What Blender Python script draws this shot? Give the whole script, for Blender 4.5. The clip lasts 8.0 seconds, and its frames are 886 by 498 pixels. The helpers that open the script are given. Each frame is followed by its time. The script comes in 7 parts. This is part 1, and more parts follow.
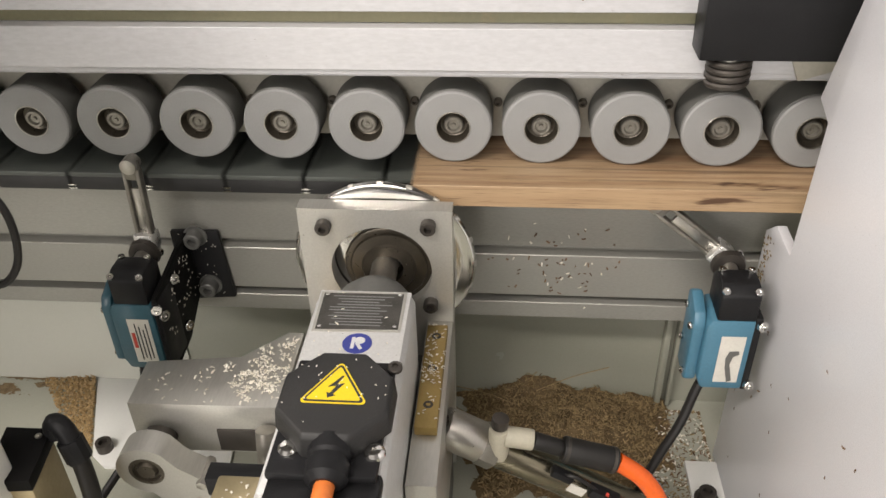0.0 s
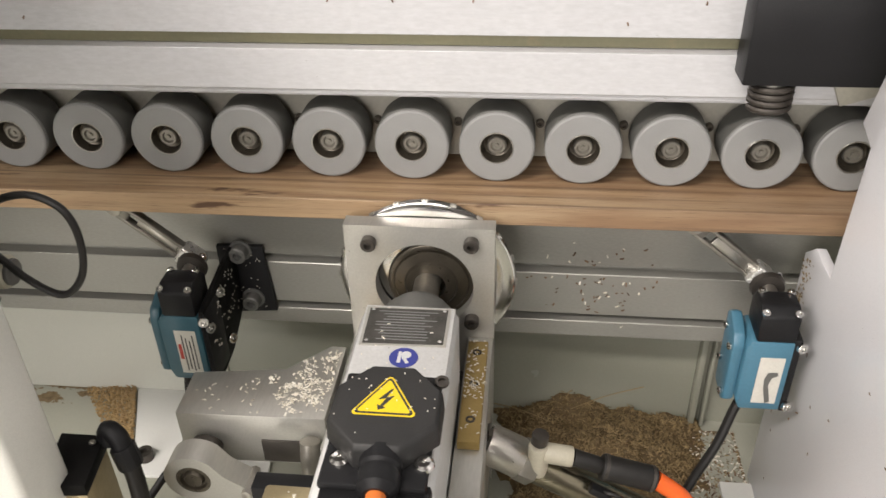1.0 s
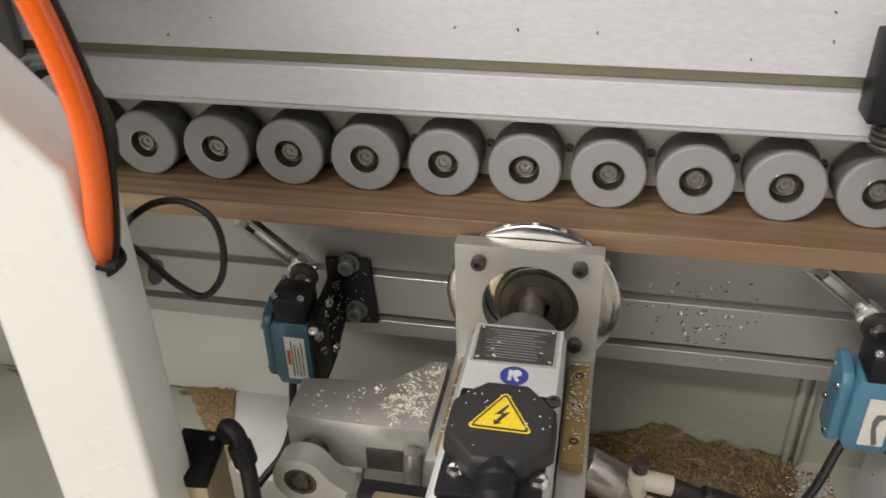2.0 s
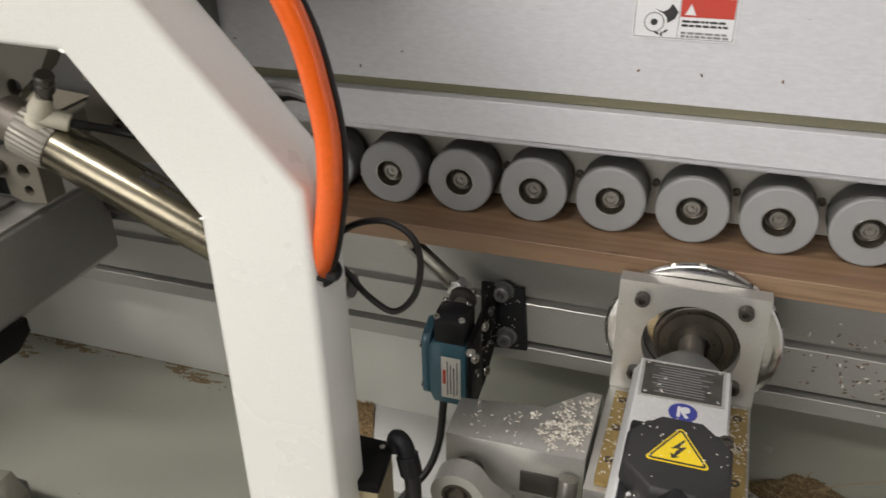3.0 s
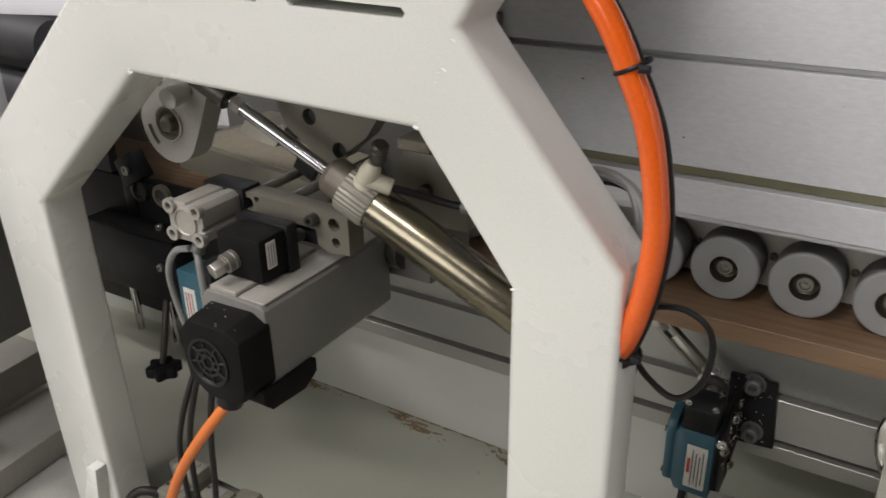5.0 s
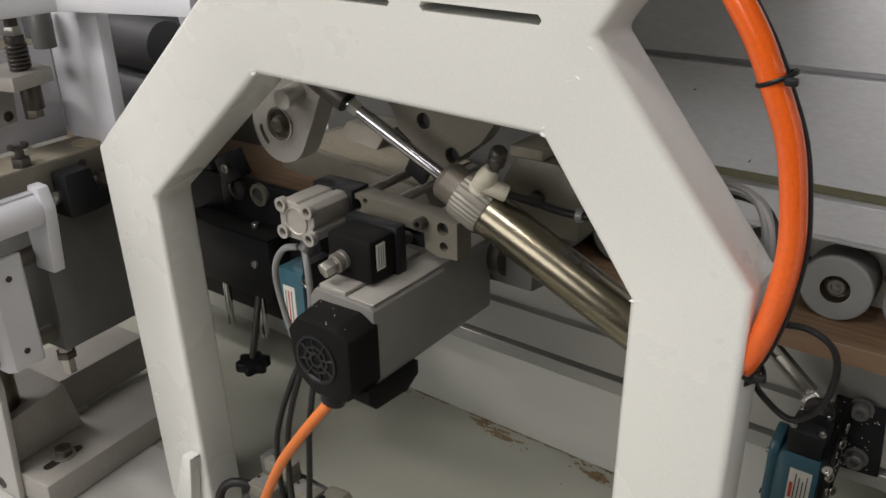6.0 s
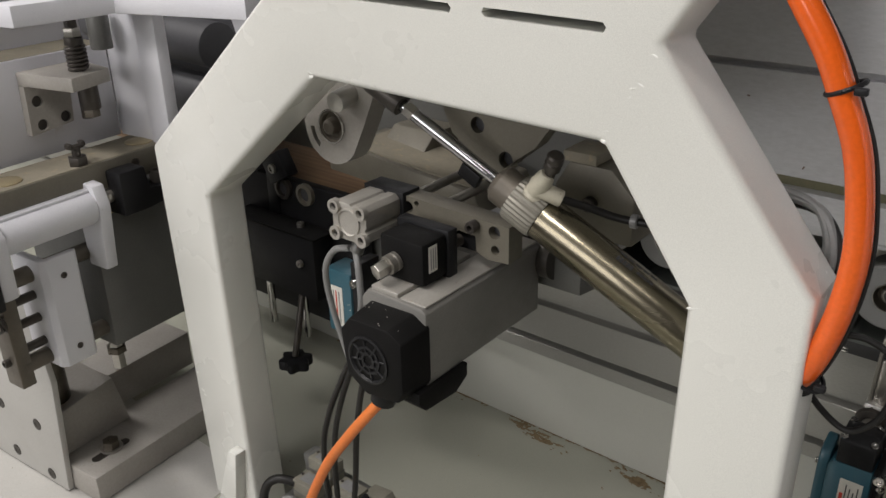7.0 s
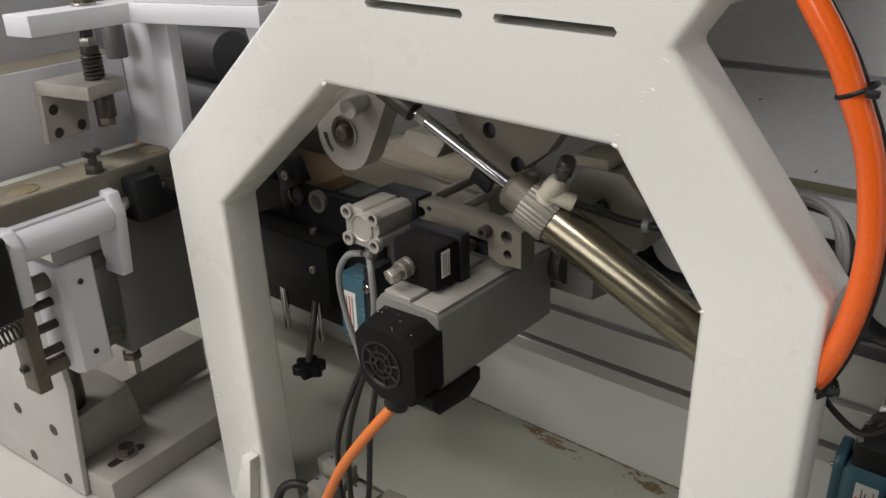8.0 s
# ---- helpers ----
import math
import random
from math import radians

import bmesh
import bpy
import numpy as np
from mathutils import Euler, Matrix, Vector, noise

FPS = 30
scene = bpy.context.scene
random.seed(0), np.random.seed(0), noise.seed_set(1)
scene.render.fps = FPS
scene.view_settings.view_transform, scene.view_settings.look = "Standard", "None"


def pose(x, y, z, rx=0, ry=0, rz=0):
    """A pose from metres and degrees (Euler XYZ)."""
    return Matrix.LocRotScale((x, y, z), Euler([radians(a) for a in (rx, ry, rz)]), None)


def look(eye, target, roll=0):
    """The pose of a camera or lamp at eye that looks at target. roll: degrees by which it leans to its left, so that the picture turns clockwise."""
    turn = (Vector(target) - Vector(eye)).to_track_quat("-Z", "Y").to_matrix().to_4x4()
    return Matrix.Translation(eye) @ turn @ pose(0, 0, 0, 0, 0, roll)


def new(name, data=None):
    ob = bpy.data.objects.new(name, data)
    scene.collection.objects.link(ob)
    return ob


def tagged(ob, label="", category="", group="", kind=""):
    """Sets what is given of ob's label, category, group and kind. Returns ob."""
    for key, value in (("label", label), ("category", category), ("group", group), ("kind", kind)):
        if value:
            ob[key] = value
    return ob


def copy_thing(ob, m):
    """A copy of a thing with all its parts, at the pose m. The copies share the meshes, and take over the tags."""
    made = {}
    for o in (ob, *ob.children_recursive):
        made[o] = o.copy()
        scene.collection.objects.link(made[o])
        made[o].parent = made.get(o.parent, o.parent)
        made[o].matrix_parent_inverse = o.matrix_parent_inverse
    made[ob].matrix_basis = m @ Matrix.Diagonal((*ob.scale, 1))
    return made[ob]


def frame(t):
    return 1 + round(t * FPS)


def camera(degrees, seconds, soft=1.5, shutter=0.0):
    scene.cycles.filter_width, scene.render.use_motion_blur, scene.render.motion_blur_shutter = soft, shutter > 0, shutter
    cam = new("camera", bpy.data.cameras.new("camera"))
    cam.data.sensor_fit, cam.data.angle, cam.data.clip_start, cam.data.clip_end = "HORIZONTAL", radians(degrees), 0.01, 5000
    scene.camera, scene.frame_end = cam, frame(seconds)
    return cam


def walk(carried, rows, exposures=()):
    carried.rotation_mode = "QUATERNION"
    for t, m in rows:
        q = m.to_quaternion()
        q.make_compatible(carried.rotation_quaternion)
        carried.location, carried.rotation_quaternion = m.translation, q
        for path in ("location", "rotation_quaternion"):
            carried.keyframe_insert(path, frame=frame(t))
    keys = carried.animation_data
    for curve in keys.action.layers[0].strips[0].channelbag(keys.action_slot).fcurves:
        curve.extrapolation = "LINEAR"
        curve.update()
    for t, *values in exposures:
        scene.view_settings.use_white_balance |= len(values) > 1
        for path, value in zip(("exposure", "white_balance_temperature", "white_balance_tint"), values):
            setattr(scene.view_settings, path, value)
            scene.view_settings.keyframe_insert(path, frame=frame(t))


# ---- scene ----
cam = camera(56.4, 8.0, 1.5, 0.3)
PATH = [
    (0, (0.024, -0.009, 0.526), (-0.121, 1.632, -0.607), -1.4),
    (0.5, (0.02, -0.012, 0.528), (-0.138, 1.636, -0.594), -1.3),
    (1, (0.008, -0.021, 0.533), (-0.188, 1.64, -0.563), -1.5),
    (2.5, (-0.049, -0.057, 0.547), (-0.512, 1.601, -0.472), -1.2),
    (3, (-0.077, -0.078, 0.555), (-0.657, 1.565, -0.426), -1.2),
    (3.5, (-0.091, -0.087, 0.561), (-0.784, 1.536, -0.382), -1.5),
    (4, (-0.11, -0.096, 0.565), (-0.883, 1.508, -0.347), -1.3),
    (4.5, (-0.126, -0.111, 0.571), (-0.991, 1.466, -0.304), -1.2),
    (5, (-0.149, -0.122, 0.576), (-1.115, 1.409, -0.273), -1.2),
    (6.5, (-0.185, -0.15, 0.577), (-1.313, 1.277, -0.255), -1.0),
    (7, (-0.19, -0.155, 0.581), (-1.341, 1.254, -0.251), -1.1),
    (7.5, (-0.192, -0.159, 0.58), (-1.357, 1.237, -0.251), -1.2),
    (8, (-0.188, -0.158, 0.581), (-1.365, 1.237, -0.235), -1.7),
]
EXPOSURES = [(0.0, 0.28, 6500, 10), (1.0, 0.34, 6450, 10), (2.5, -0.22, 6250, 10), (3.5, -0.18, 6200, 10), (4.5, -0.36, 6150, 10), (6.5, -0.54, 6150, 10), (8.0, -0.54, 6150, 10)]
walk(cam, [(t, look(eye, target, roll)) for t, eye, target, roll in PATH], EXPOSURES)

# ---- light: unseen tubes assumed under the ceiling of the hall ----
TUBES = [((-0.95, -0.75, 1.9), 48.0), ((0.60, -0.95, 1.9), 12.0), ((-2.3, -0.3, 2.0), 40.0)]
for place, watts in TUBES:
    lamp = bpy.data.lights.new("tube_light", "AREA")
    lamp.shape, lamp.size, lamp.size_y = "RECTANGLE", 1.3, 0.22
    lamp.energy, lamp.color = watts, (1.0, 0.925, 0.855)
    new("tube_light", lamp).matrix_world = pose(*place)

# front fill lamp, added in an unseen made-up window in the south wall
fill_lamp = bpy.data.lights.new("front_fill_light", "AREA")
fill_lamp.shape, fill_lamp.size, fill_lamp.size_y = "RECTANGLE", 3.2, 1.7
fill_lamp.energy, fill_lamp.color = 125.0, (1.0, 0.94, 0.89)
new("front_fill_light", fill_lamp).matrix_world = look((-1.5, -3.98, 1.55), (-1.5, 0.0, 1.55))

world = bpy.data.worlds.new("hall_air")
scene.world = world
world.use_nodes = True
world.node_tree.nodes["Background"].inputs[0].default_value = (1.0, 0.93, 0.86, 1)
world.node_tree.nodes["Background"].inputs[1].default_value = 0.015

# ---- measures ----
FLOOR, WALL_Y, BEAM_Y, CASE_Y = -0.102, 0.632, 0.592, 0.559
PITCH, ROLL_R, ROLL_Z, ROLL_Y, ROLL_X = 0.068, 0.0304, 0.2402, 0.5705, -0.085
SPEED = 0.43
BOARD_TOP, BOARD_LOW, BOARD_Y = 0.2096, 0.1915, 0.534
BOARD_FRONT, BOARD_REAR = -0.047, 2.444
GAN_Y0, GAN_Y1 = 0.283, 0.328
LEFT_X, RIGHT_X = -3.9, 4.1


# ---- materials ----
def nodes_of(name):
    m = bpy.data.materials.new(name)
    m.use_nodes = True
    nt = m.node_tree
    return m, nt, nt.nodes["Principled BSDF"]


def link(nt, a, b):
    nt.links.new(a, b)


def mix_node(nt, fac, a, b):
    n = nt.nodes.new("ShaderNodeMix")
    n.data_type = "RGBA"
    for slot, v in ((0, fac), (6, a), (7, b)):
        if isinstance(v, (int, float)):
            n.inputs[slot].default_value = v
        elif isinstance(v, tuple):
            n.inputs[slot].default_value = (*v, 1)
        else:
            nt.links.new(v, n.inputs[slot])
    return n.outputs[2]


def noise_node(nt, scale, detail=3.0, vec=None, rough=0.55):
    n = nt.nodes.new("ShaderNodeTexNoise")
    n.inputs["Scale"].default_value, n.inputs["Detail"].default_value = scale, detail
    n.inputs["Roughness"].default_value = rough
    if vec is not None:
        nt.links.new(vec, n.inputs["Vector"])
    return n.outputs[0]


def ramp(nt, fac, lo, hi):
    n = nt.nodes.new("ShaderNodeMapRange")
    n.inputs[1].default_value, n.inputs[2].default_value = lo, hi
    nt.links.new(fac, n.inputs[0])
    return n.outputs[0]


def coords(nt, stretch=(1, 1, 1)):
    tc = nt.nodes.new("ShaderNodeTexCoord")
    mp = nt.nodes.new("ShaderNodeMapping")
    mp.inputs["Scale"].default_value = stretch
    nt.links.new(tc.outputs["Object"], mp.inputs["Vector"])
    return mp.outputs[0]


def add_bump(nt, bsdf, height, strength, dist=0.0006):
    b = nt.nodes.new("ShaderNodeBump")
    b.inputs["Strength"].default_value, b.inputs["Distance"].default_value = strength, dist
    nt.links.new(height, b.inputs["Height"])
    nt.links.new(b.outputs[0], bsdf.inputs["Normal"])


def surface(name, a, b, rough=0.5, metal=0.0, large=9.0, fine=260.0, bump=0.15, stretch=(1, 1, 1), dirt=None, dirt_amount=0.0, coat=0.0, spec=0.5):
    """Two tones over a large noise, a fine relief, and specks or films of dirt."""
    m, nt, p = nodes_of(name)
    v = coords(nt, stretch)
    base = mix_node(nt, ramp(nt, noise_node(nt, large, 4.0, v), 0.3, 0.7), a, b)
    grain = noise_node(nt, fine, 3.0, v)
    base = mix_node(nt, ramp(nt, grain, 0.2, 1.6), base, tuple(0.6 * c for c in a))
    if dirt:
        film = noise_node(nt, large * 2.7, 6.0, v, 0.7)
        specks = noise_node(nt, fine * 0.55, 2.0, v)
        base = mix_node(nt, ramp(nt, film, 0.72 - 0.3 * dirt_amount, 1.0 - 0.2 * dirt_amount), base, dirt)
        base = mix_node(nt, ramp(nt, specks, 0.76 - 0.08 * dirt_amount, 0.80), base, tuple(0.5 * c for c in dirt))
    link(nt, base, p.inputs["Base Color"])
    r = nt.nodes.new("ShaderNodeMapRange")
    r.inputs[3].default_value, r.inputs[4].default_value = max(0.03, rough - 0.1), min(1.0, rough + 0.12)
    link(nt, noise_node(nt, large * 4, 5.0, v), r.inputs[0])
    link(nt, r.outputs[0], p.inputs["Roughness"])
    p.inputs["Metallic"].default_value = metal
    p.inputs["Coat Weight"].default_value = coat
    p.inputs["Specular IOR Level"].default_value = spec
    if bump:
        add_bump(nt, p, grain, bump)
    return m


DUST = (0.42, 0.30, 0.17)
M_PAINT = surface("white_paint", (0.76, 0.76, 0.73), (0.73, 0.73, 0.70), 0.36, large=5, fine=1200, bump=0.04, dirt=(0.5, 0.46, 0.38), dirt_amount=0.15)
M_GANTRY = surface("cream_white_paint", (0.80, 0.80, 0.75), (0.78, 0.78, 0.73), 0.27, large=1.2, fine=1400, bump=0.02, coat=0.25)
# One bed paint in three tones: shaded right wall, lit floor, lit left wall
M_TRAY = surface("tray_paint_shaded", (0.345, 0.345, 0.285), (0.30, 0.305, 0.25), 0.22, large=4, fine=1300, bump=0.02, dirt=(0.36, 0.27, 0.15), dirt_amount=0.1, coat=0.2)
M_BED = surface("bed_paint_lit", (0.415, 0.415, 0.350), (0.365, 0.37, 0.31), 0.20, large=4, fine=1300, bump=0.02, dirt=(0.30, 0.24, 0.15), dirt_amount=0.1, coat=0.2)
M_WALL = surface("wall_paint_lit", (0.56, 0.56, 0.50), (0.51, 0.515, 0.455), 0.20, large=4, fine=1300, bump=0.02, dirt=(0.36, 0.30, 0.20), dirt_amount=0.12, coat=0.15)
M_CASE = surface("anodised_casing", (0.65, 0.65, 0.66), (0.61, 0.61, 0.63), 0.40, 0.2, large=4, fine=500, bump=0.02, stretch=(0.3, 1, 1), dirt=(0.42, 0.40, 0.36), dirt_amount=0.05)
M_BEAM = surface("aluminium_beam", (0.37, 0.365, 0.33), (0.32, 0.315, 0.285), 0.34, 0.35, large=6, fine=900, bump=0.05, stretch=(0.3, 1, 1), dirt=(0.30, 0.26, 0.20), dirt_amount=0.15)
# Olive tone that stands in for the shade in grooves
M_GROOVE = surface("groove_shade_olive", (0.30, 0.28, 0.17), (0.24, 0.23, 0.15), 0.55, 0.2, large=8, fine=300, bump=0.1, dirt=DUST, dirt_amount=0.4)
M_ALU = surface("machined_aluminium", (0.56, 0.55, 0.51), (0.49, 0.48, 0.44), 0.36, 0.65, large=14, fine=600, bump=0.16, stretch=(1, 0.15, 1), dirt=(0.30, 0.26, 0.18), dirt_amount=0.1)
M_STEEL = surface("ground_steel", (0.50, 0.48, 0.44), (0.42, 0.40, 0.36), 0.30, 0.9, large=18, fine=500, bump=0.12, dirt=(0.22, 0.18, 0.12), dirt_amount=0.2)
M_DARKALLOY = surface("worn_lever_steel", (0.30, 0.285, 0.25), (0.22, 0.205, 0.18), 0.38, 0.7, large=40, fine=500, bump=0.2, dirt=(0.2, 0.15, 0.1), dirt_amount=0.2)
M_CHROME = surface("polished_steel", (0.72, 0.71, 0.69), (0.64, 0.63, 0.60), 0.14, 1.0, large=20, fine=500, bump=0.04)
M_BARREL = surface("cylinder_barrel_steel", (0.220, 0.197, 0.142), (0.185, 0.166, 0.118), 0.24, 0.95, large=12, fine=400, bump=0.05, stretch=(0.2, 1, 1))
M_DARKSTEEL = surface("dark_oily_steel", (0.085, 0.075, 0.065), (0.055, 0.05, 0.045), 0.42, 0.6, large=30, fine=300, bump=0.25, dirt=(0.20, 0.15, 0.09), dirt_amount=0.15)
M_BLACK = surface("black_plastic", (0.011, 0.011, 0.012), (0.015, 0.015, 0.016), 0.42, large=20, fine=700, bump=0.22, dirt=(0.08, 0.075, 0.065), dirt_amount=0.08, spec=0.22)
M_BLACKTOP = surface("dusty_black_plastic", (0.008, 0.008, 0.008), (0.012, 0.0115, 0.011), 0.5, large=24, fine=700, bump=0.25, dirt=(0.07, 0.065, 0.055), dirt_amount=0.03, spec=0.07)
M_RUBBER = surface("grey_rubber", (0.29, 0.29, 0.285), (0.26, 0.26, 0.255), 0.60, large=30, fine=900, bump=0.12, dirt=(0.22, 0.20, 0.17), dirt_amount=0.1)
# Tread grey is darkened to carry the casing's shade
M_TREAD = surface("shaded_roller_tread", (0.165, 0.165, 0.155), (0.13, 0.13, 0.12), 0.65, large=30, fine=700, bump=0.2, dirt=(0.20, 0.17, 0.13), dirt_amount=0.2)
M_HUB = surface("oily_hub", (0.115, 0.10, 0.078), (0.075, 0.065, 0.05), 0.30, 0.7, large=60, fine=600, bump=0.25)
M_PAD = surface("chain_pad_rubber", (0.105, 0.115, 0.105), (0.08, 0.088, 0.08), 0.42, large=30, fine=350, bump=0.35, stretch=(0.3, 1, 1), dirt=(0.20, 0.19, 0.17), dirt_amount=0.3)
M_PADEDGE = surface("chain_pad_body", (0.022, 0.022, 0.022), (0.03, 0.03, 0.03), 0.5, large=30, fine=350, bump=0.2)
M_BACK = surface("roller_carrier", (0.52, 0.50, 0.43), (0.46, 0.44, 0.38), 0.45, 0.3, large=12, fine=300, bump=0.1, dirt=(0.30, 0.25, 0.17), dirt_amount=0.25)
M_BRASS = surface("gold_anodised", (0.42, 0.30, 0.11), (0.35, 0.25, 0.09), 0.42, 0.6, large=40, fine=500, bump=0.15, dirt=(0.45, 0.36, 0.2), dirt_amount=0.4)
M_YBRASS = surface("pale_brass", (0.50, 0.42, 0.26), (0.42, 0.35, 0.21), 0.38, 0.6, large=40, fine=500, bump=0.12, dirt=DUST, dirt_amount=0.2)
M_TEAL = surface("teal_switch_paint", (0.030, 0.10, 0.135), (0.024, 0.085, 0.115), 0.40, large=40, fine=500, bump=0.15, dirt=(0.16, 0.22, 0.23), dirt_amount=0.25, coat=0.2)
M_BLUE = surface("blue_switch_paint", (0.065, 0.185, 0.27), (0.055, 0.16, 0.235), 0.40, large=40, fine=500, bump=0.15, dirt=(0.2, 0.28, 0.32), dirt_amount=0.25, coat=0.2)
M_PAPER = surface("label_paper", (0.66, 0.64, 0.58), (0.60, 0.58, 0.52), 0.5, large=60, fine=700, bump=0.05)
M_STICKER = surface("white_sticker", (0.72, 0.72, 0.72), (0.68, 0.68, 0.68), 0.4, large=60, fine=700, bump=0.03)
M_INK = surface("black_ink", (0.02, 0.02, 0.02), (0.03, 0.03, 0.03), 0.5, large=60, fine=700, bump=0.0)
M_GREYINK = surface("grey_ink", (0.20, 0.20, 0.20), (0.24, 0.24, 0.24), 0.5, large=60, fine=700, bump=0.0)
M_REDINK = surface("red_ink", (0.50, 0.05, 0.03), (0.45, 0.05, 0.03), 0.5, large=60, fine=700, bump=0.0)
M_YELLOW = surface("warning_yellow", (0.80, 0.60, 0.01), (0.76, 0.56, 0.01), 0.45, large=60, fine=700, bump=0.04)
M_LOGO = surface("blue_badge", (0.03, 0.045, 0.30), (0.03, 0.04, 0.26), 0.35, large=60, fine=700, bump=0.0)
M_PLAQUE = surface("engraved_plate", (0.07, 0.068, 0.06), (0.11, 0.105, 0.095), 0.35, 0.6, large=90, fine=600, bump=0.2, dirt=(0.4, 0.38, 0.33), dirt_amount=0.3)
M_ORANGE = surface("orange_sheath", (0.80, 0.13, 0.012), (0.74, 0.11, 0.01), 0.20, large=16, fine=400, bump=0.05, coat=0.3)
M_ORANGE2 = surface("orange_cable_jacket", (0.72, 0.20, 0.04), (0.66, 0.17, 0.035), 0.45, large=30, fine=400, bump=0.08, dirt=(0.5, 0.3, 0.15), dirt_amount=0.1)
M_CABLE = surface("black_cable", (0.014, 0.013, 0.012), (0.019, 0.018, 0.017), 0.45, large=40, fine=500, bump=0.08, spec=0.3)
M_GREYCABLE = surface("grey_hose", (0.22, 0.22, 0.215), (0.18, 0.18, 0.175), 0.3, large=40, fine=500, bump=0.05)
M_CREAM = surface("cream_fitting", (0.52, 0.49, 0.39), (0.45, 0.42, 0.33), 0.45, large=50, fine=500, bump=0.1, dirt=DUST, dirt_amount=0.2)
M_MOTOR = surface("motor_white", (0.66, 0.66, 0.65), (0.60, 0.60, 0.59), 0.38, 0.1, large=30, fine=500, bump=0.08, dirt=(0.4, 0.36, 0.28), dirt_amount=0.12)
M_MOTORGREY = surface("motor_grey_alloy", (0.235, 0.228, 0.21), (0.20, 0.194, 0.178), 0.42, 0.3, large=20, fine=500, bump=0.12, dirt=(0.22, 0.18, 0.12), dirt_amount=0.15)
M_GREYBLOCK = surface("grey_painted_steel", (0.15, 0.15, 0.14), (0.125, 0.125, 0.117), 0.42, 0.2, large=14, fine=400, bump=0.12, dirt=(0.30, 0.26, 0.19), dirt_amount=0.15)
M_CASTING = surface("dusty_grey_casting", (0.180, 0.166, 0.130), (0.140, 0.128, 0.10), 0.5, 0.25, large=16, fine=400, bump=0.2, dirt=(0.30, 0.25, 0.17), dirt_amount=0.3)
M_KNUCKLE = surface("bright_zinc", (0.74, 0.73, 0.70), (0.62, 0.61, 0.58), 0.28, 0.75, large=60, fine=500, bump=0.15, dirt=(0.30, 0.24, 0.16), dirt_amount=0.15)
M_ROD = surface("bright_rod_steel", (0.46, 0.46, 0.47), (0.42, 0.42, 0.43), 0.12, 1.0, large=20, fine=500, bump=0.03)
M_RUSTY = surface("brown_worn_steel", (0.17, 0.15, 0.12), (0.12, 0.105, 0.085), 0.45, 0.35, large=30, fine=400, bump=0.2, dirt=(0.24, 0.18, 0.11), dirt_amount=0.25)
# Light greige with the weak light on the end unit's base darkened in
M_GREIGE = surface("dimmed_greige_paint", (0.38, 0.36, 0.325), (0.33, 0.31, 0.28), 0.5, 0.05, large=14, fine=300, bump=0.2, dirt=(0.28, 0.22, 0.14), dirt_amount=0.2)
M_VALVE = surface("dirty_beige_plastic", (0.21, 0.20, 0.16), (0.16, 0.15, 0.12), 0.5, large=40, fine=500, bump=0.12, dirt=(0.2, 0.16, 0.1), dirt_amount=0.3)
M_DUSTALU = surface("dusty_aluminium", (0.46, 0.44, 0.40), (0.38, 0.36, 0.32), 0.42, 0.45, large=34, fine=700, bump=0.2, stretch=(1, 0.3, 1), dirt=(0.36, 0.29, 0.19), dirt_amount=0.45)
M_COLLAR = surface("grey_knurled_alloy", (0.27, 0.255, 0.215), (0.22, 0.208, 0.175), 0.48, 0.45, large=30, fine=500, bump=0.15, dirt=(0.20, 0.15, 0.1), dirt_amount=0.3)
M_DUSTY = surface("dust_covered_steel", (0.28, 0.25, 0.19), (0.22, 0.20, 0.15), 0.75, 0.1, large=26, fine=600, bump=0.4, dirt=(0.45, 0.35, 0.2), dirt_amount=0.5)
M_LILAC = surface("cool_white_paint", (0.70, 0.70, 0.73), (0.65, 0.65, 0.69), 0.4, large=8, fine=1000, bump=0.06, dirt=(0.45, 0.40, 0.32), dirt_amount=0.25)
# White paint darkened for the shade the end plate stands in
M_ENDPLATE = surface("dimmed_white_paint", (0.50, 0.49, 0.46), (0.44, 0.43, 0.40), 0.4, large=8, fine=600, bump=0.06, dirt=(0.36, 0.30, 0.22), dirt_amount=0.3)
M_HALL = surface("hall_plaster", (0.30, 0.29, 0.28), (0.27, 0.26, 0.25), 0.8, large=1.2, fine=60, bump=0.1)
M_CONCRETE = surface("hall_concrete", (0.30, 0.29, 0.27), (0.24, 0.235, 0.22), 0.7, large=1.5, fine=60, bump=0.2)
# Dark filler standing in for shade in holes and gaps
M_SHADOWBOX = surface("dark_gap_filler", (0.06, 0.06, 0.065), (0.045, 0.045, 0.05), 0.6, large=6, fine=200, bump=0.1)


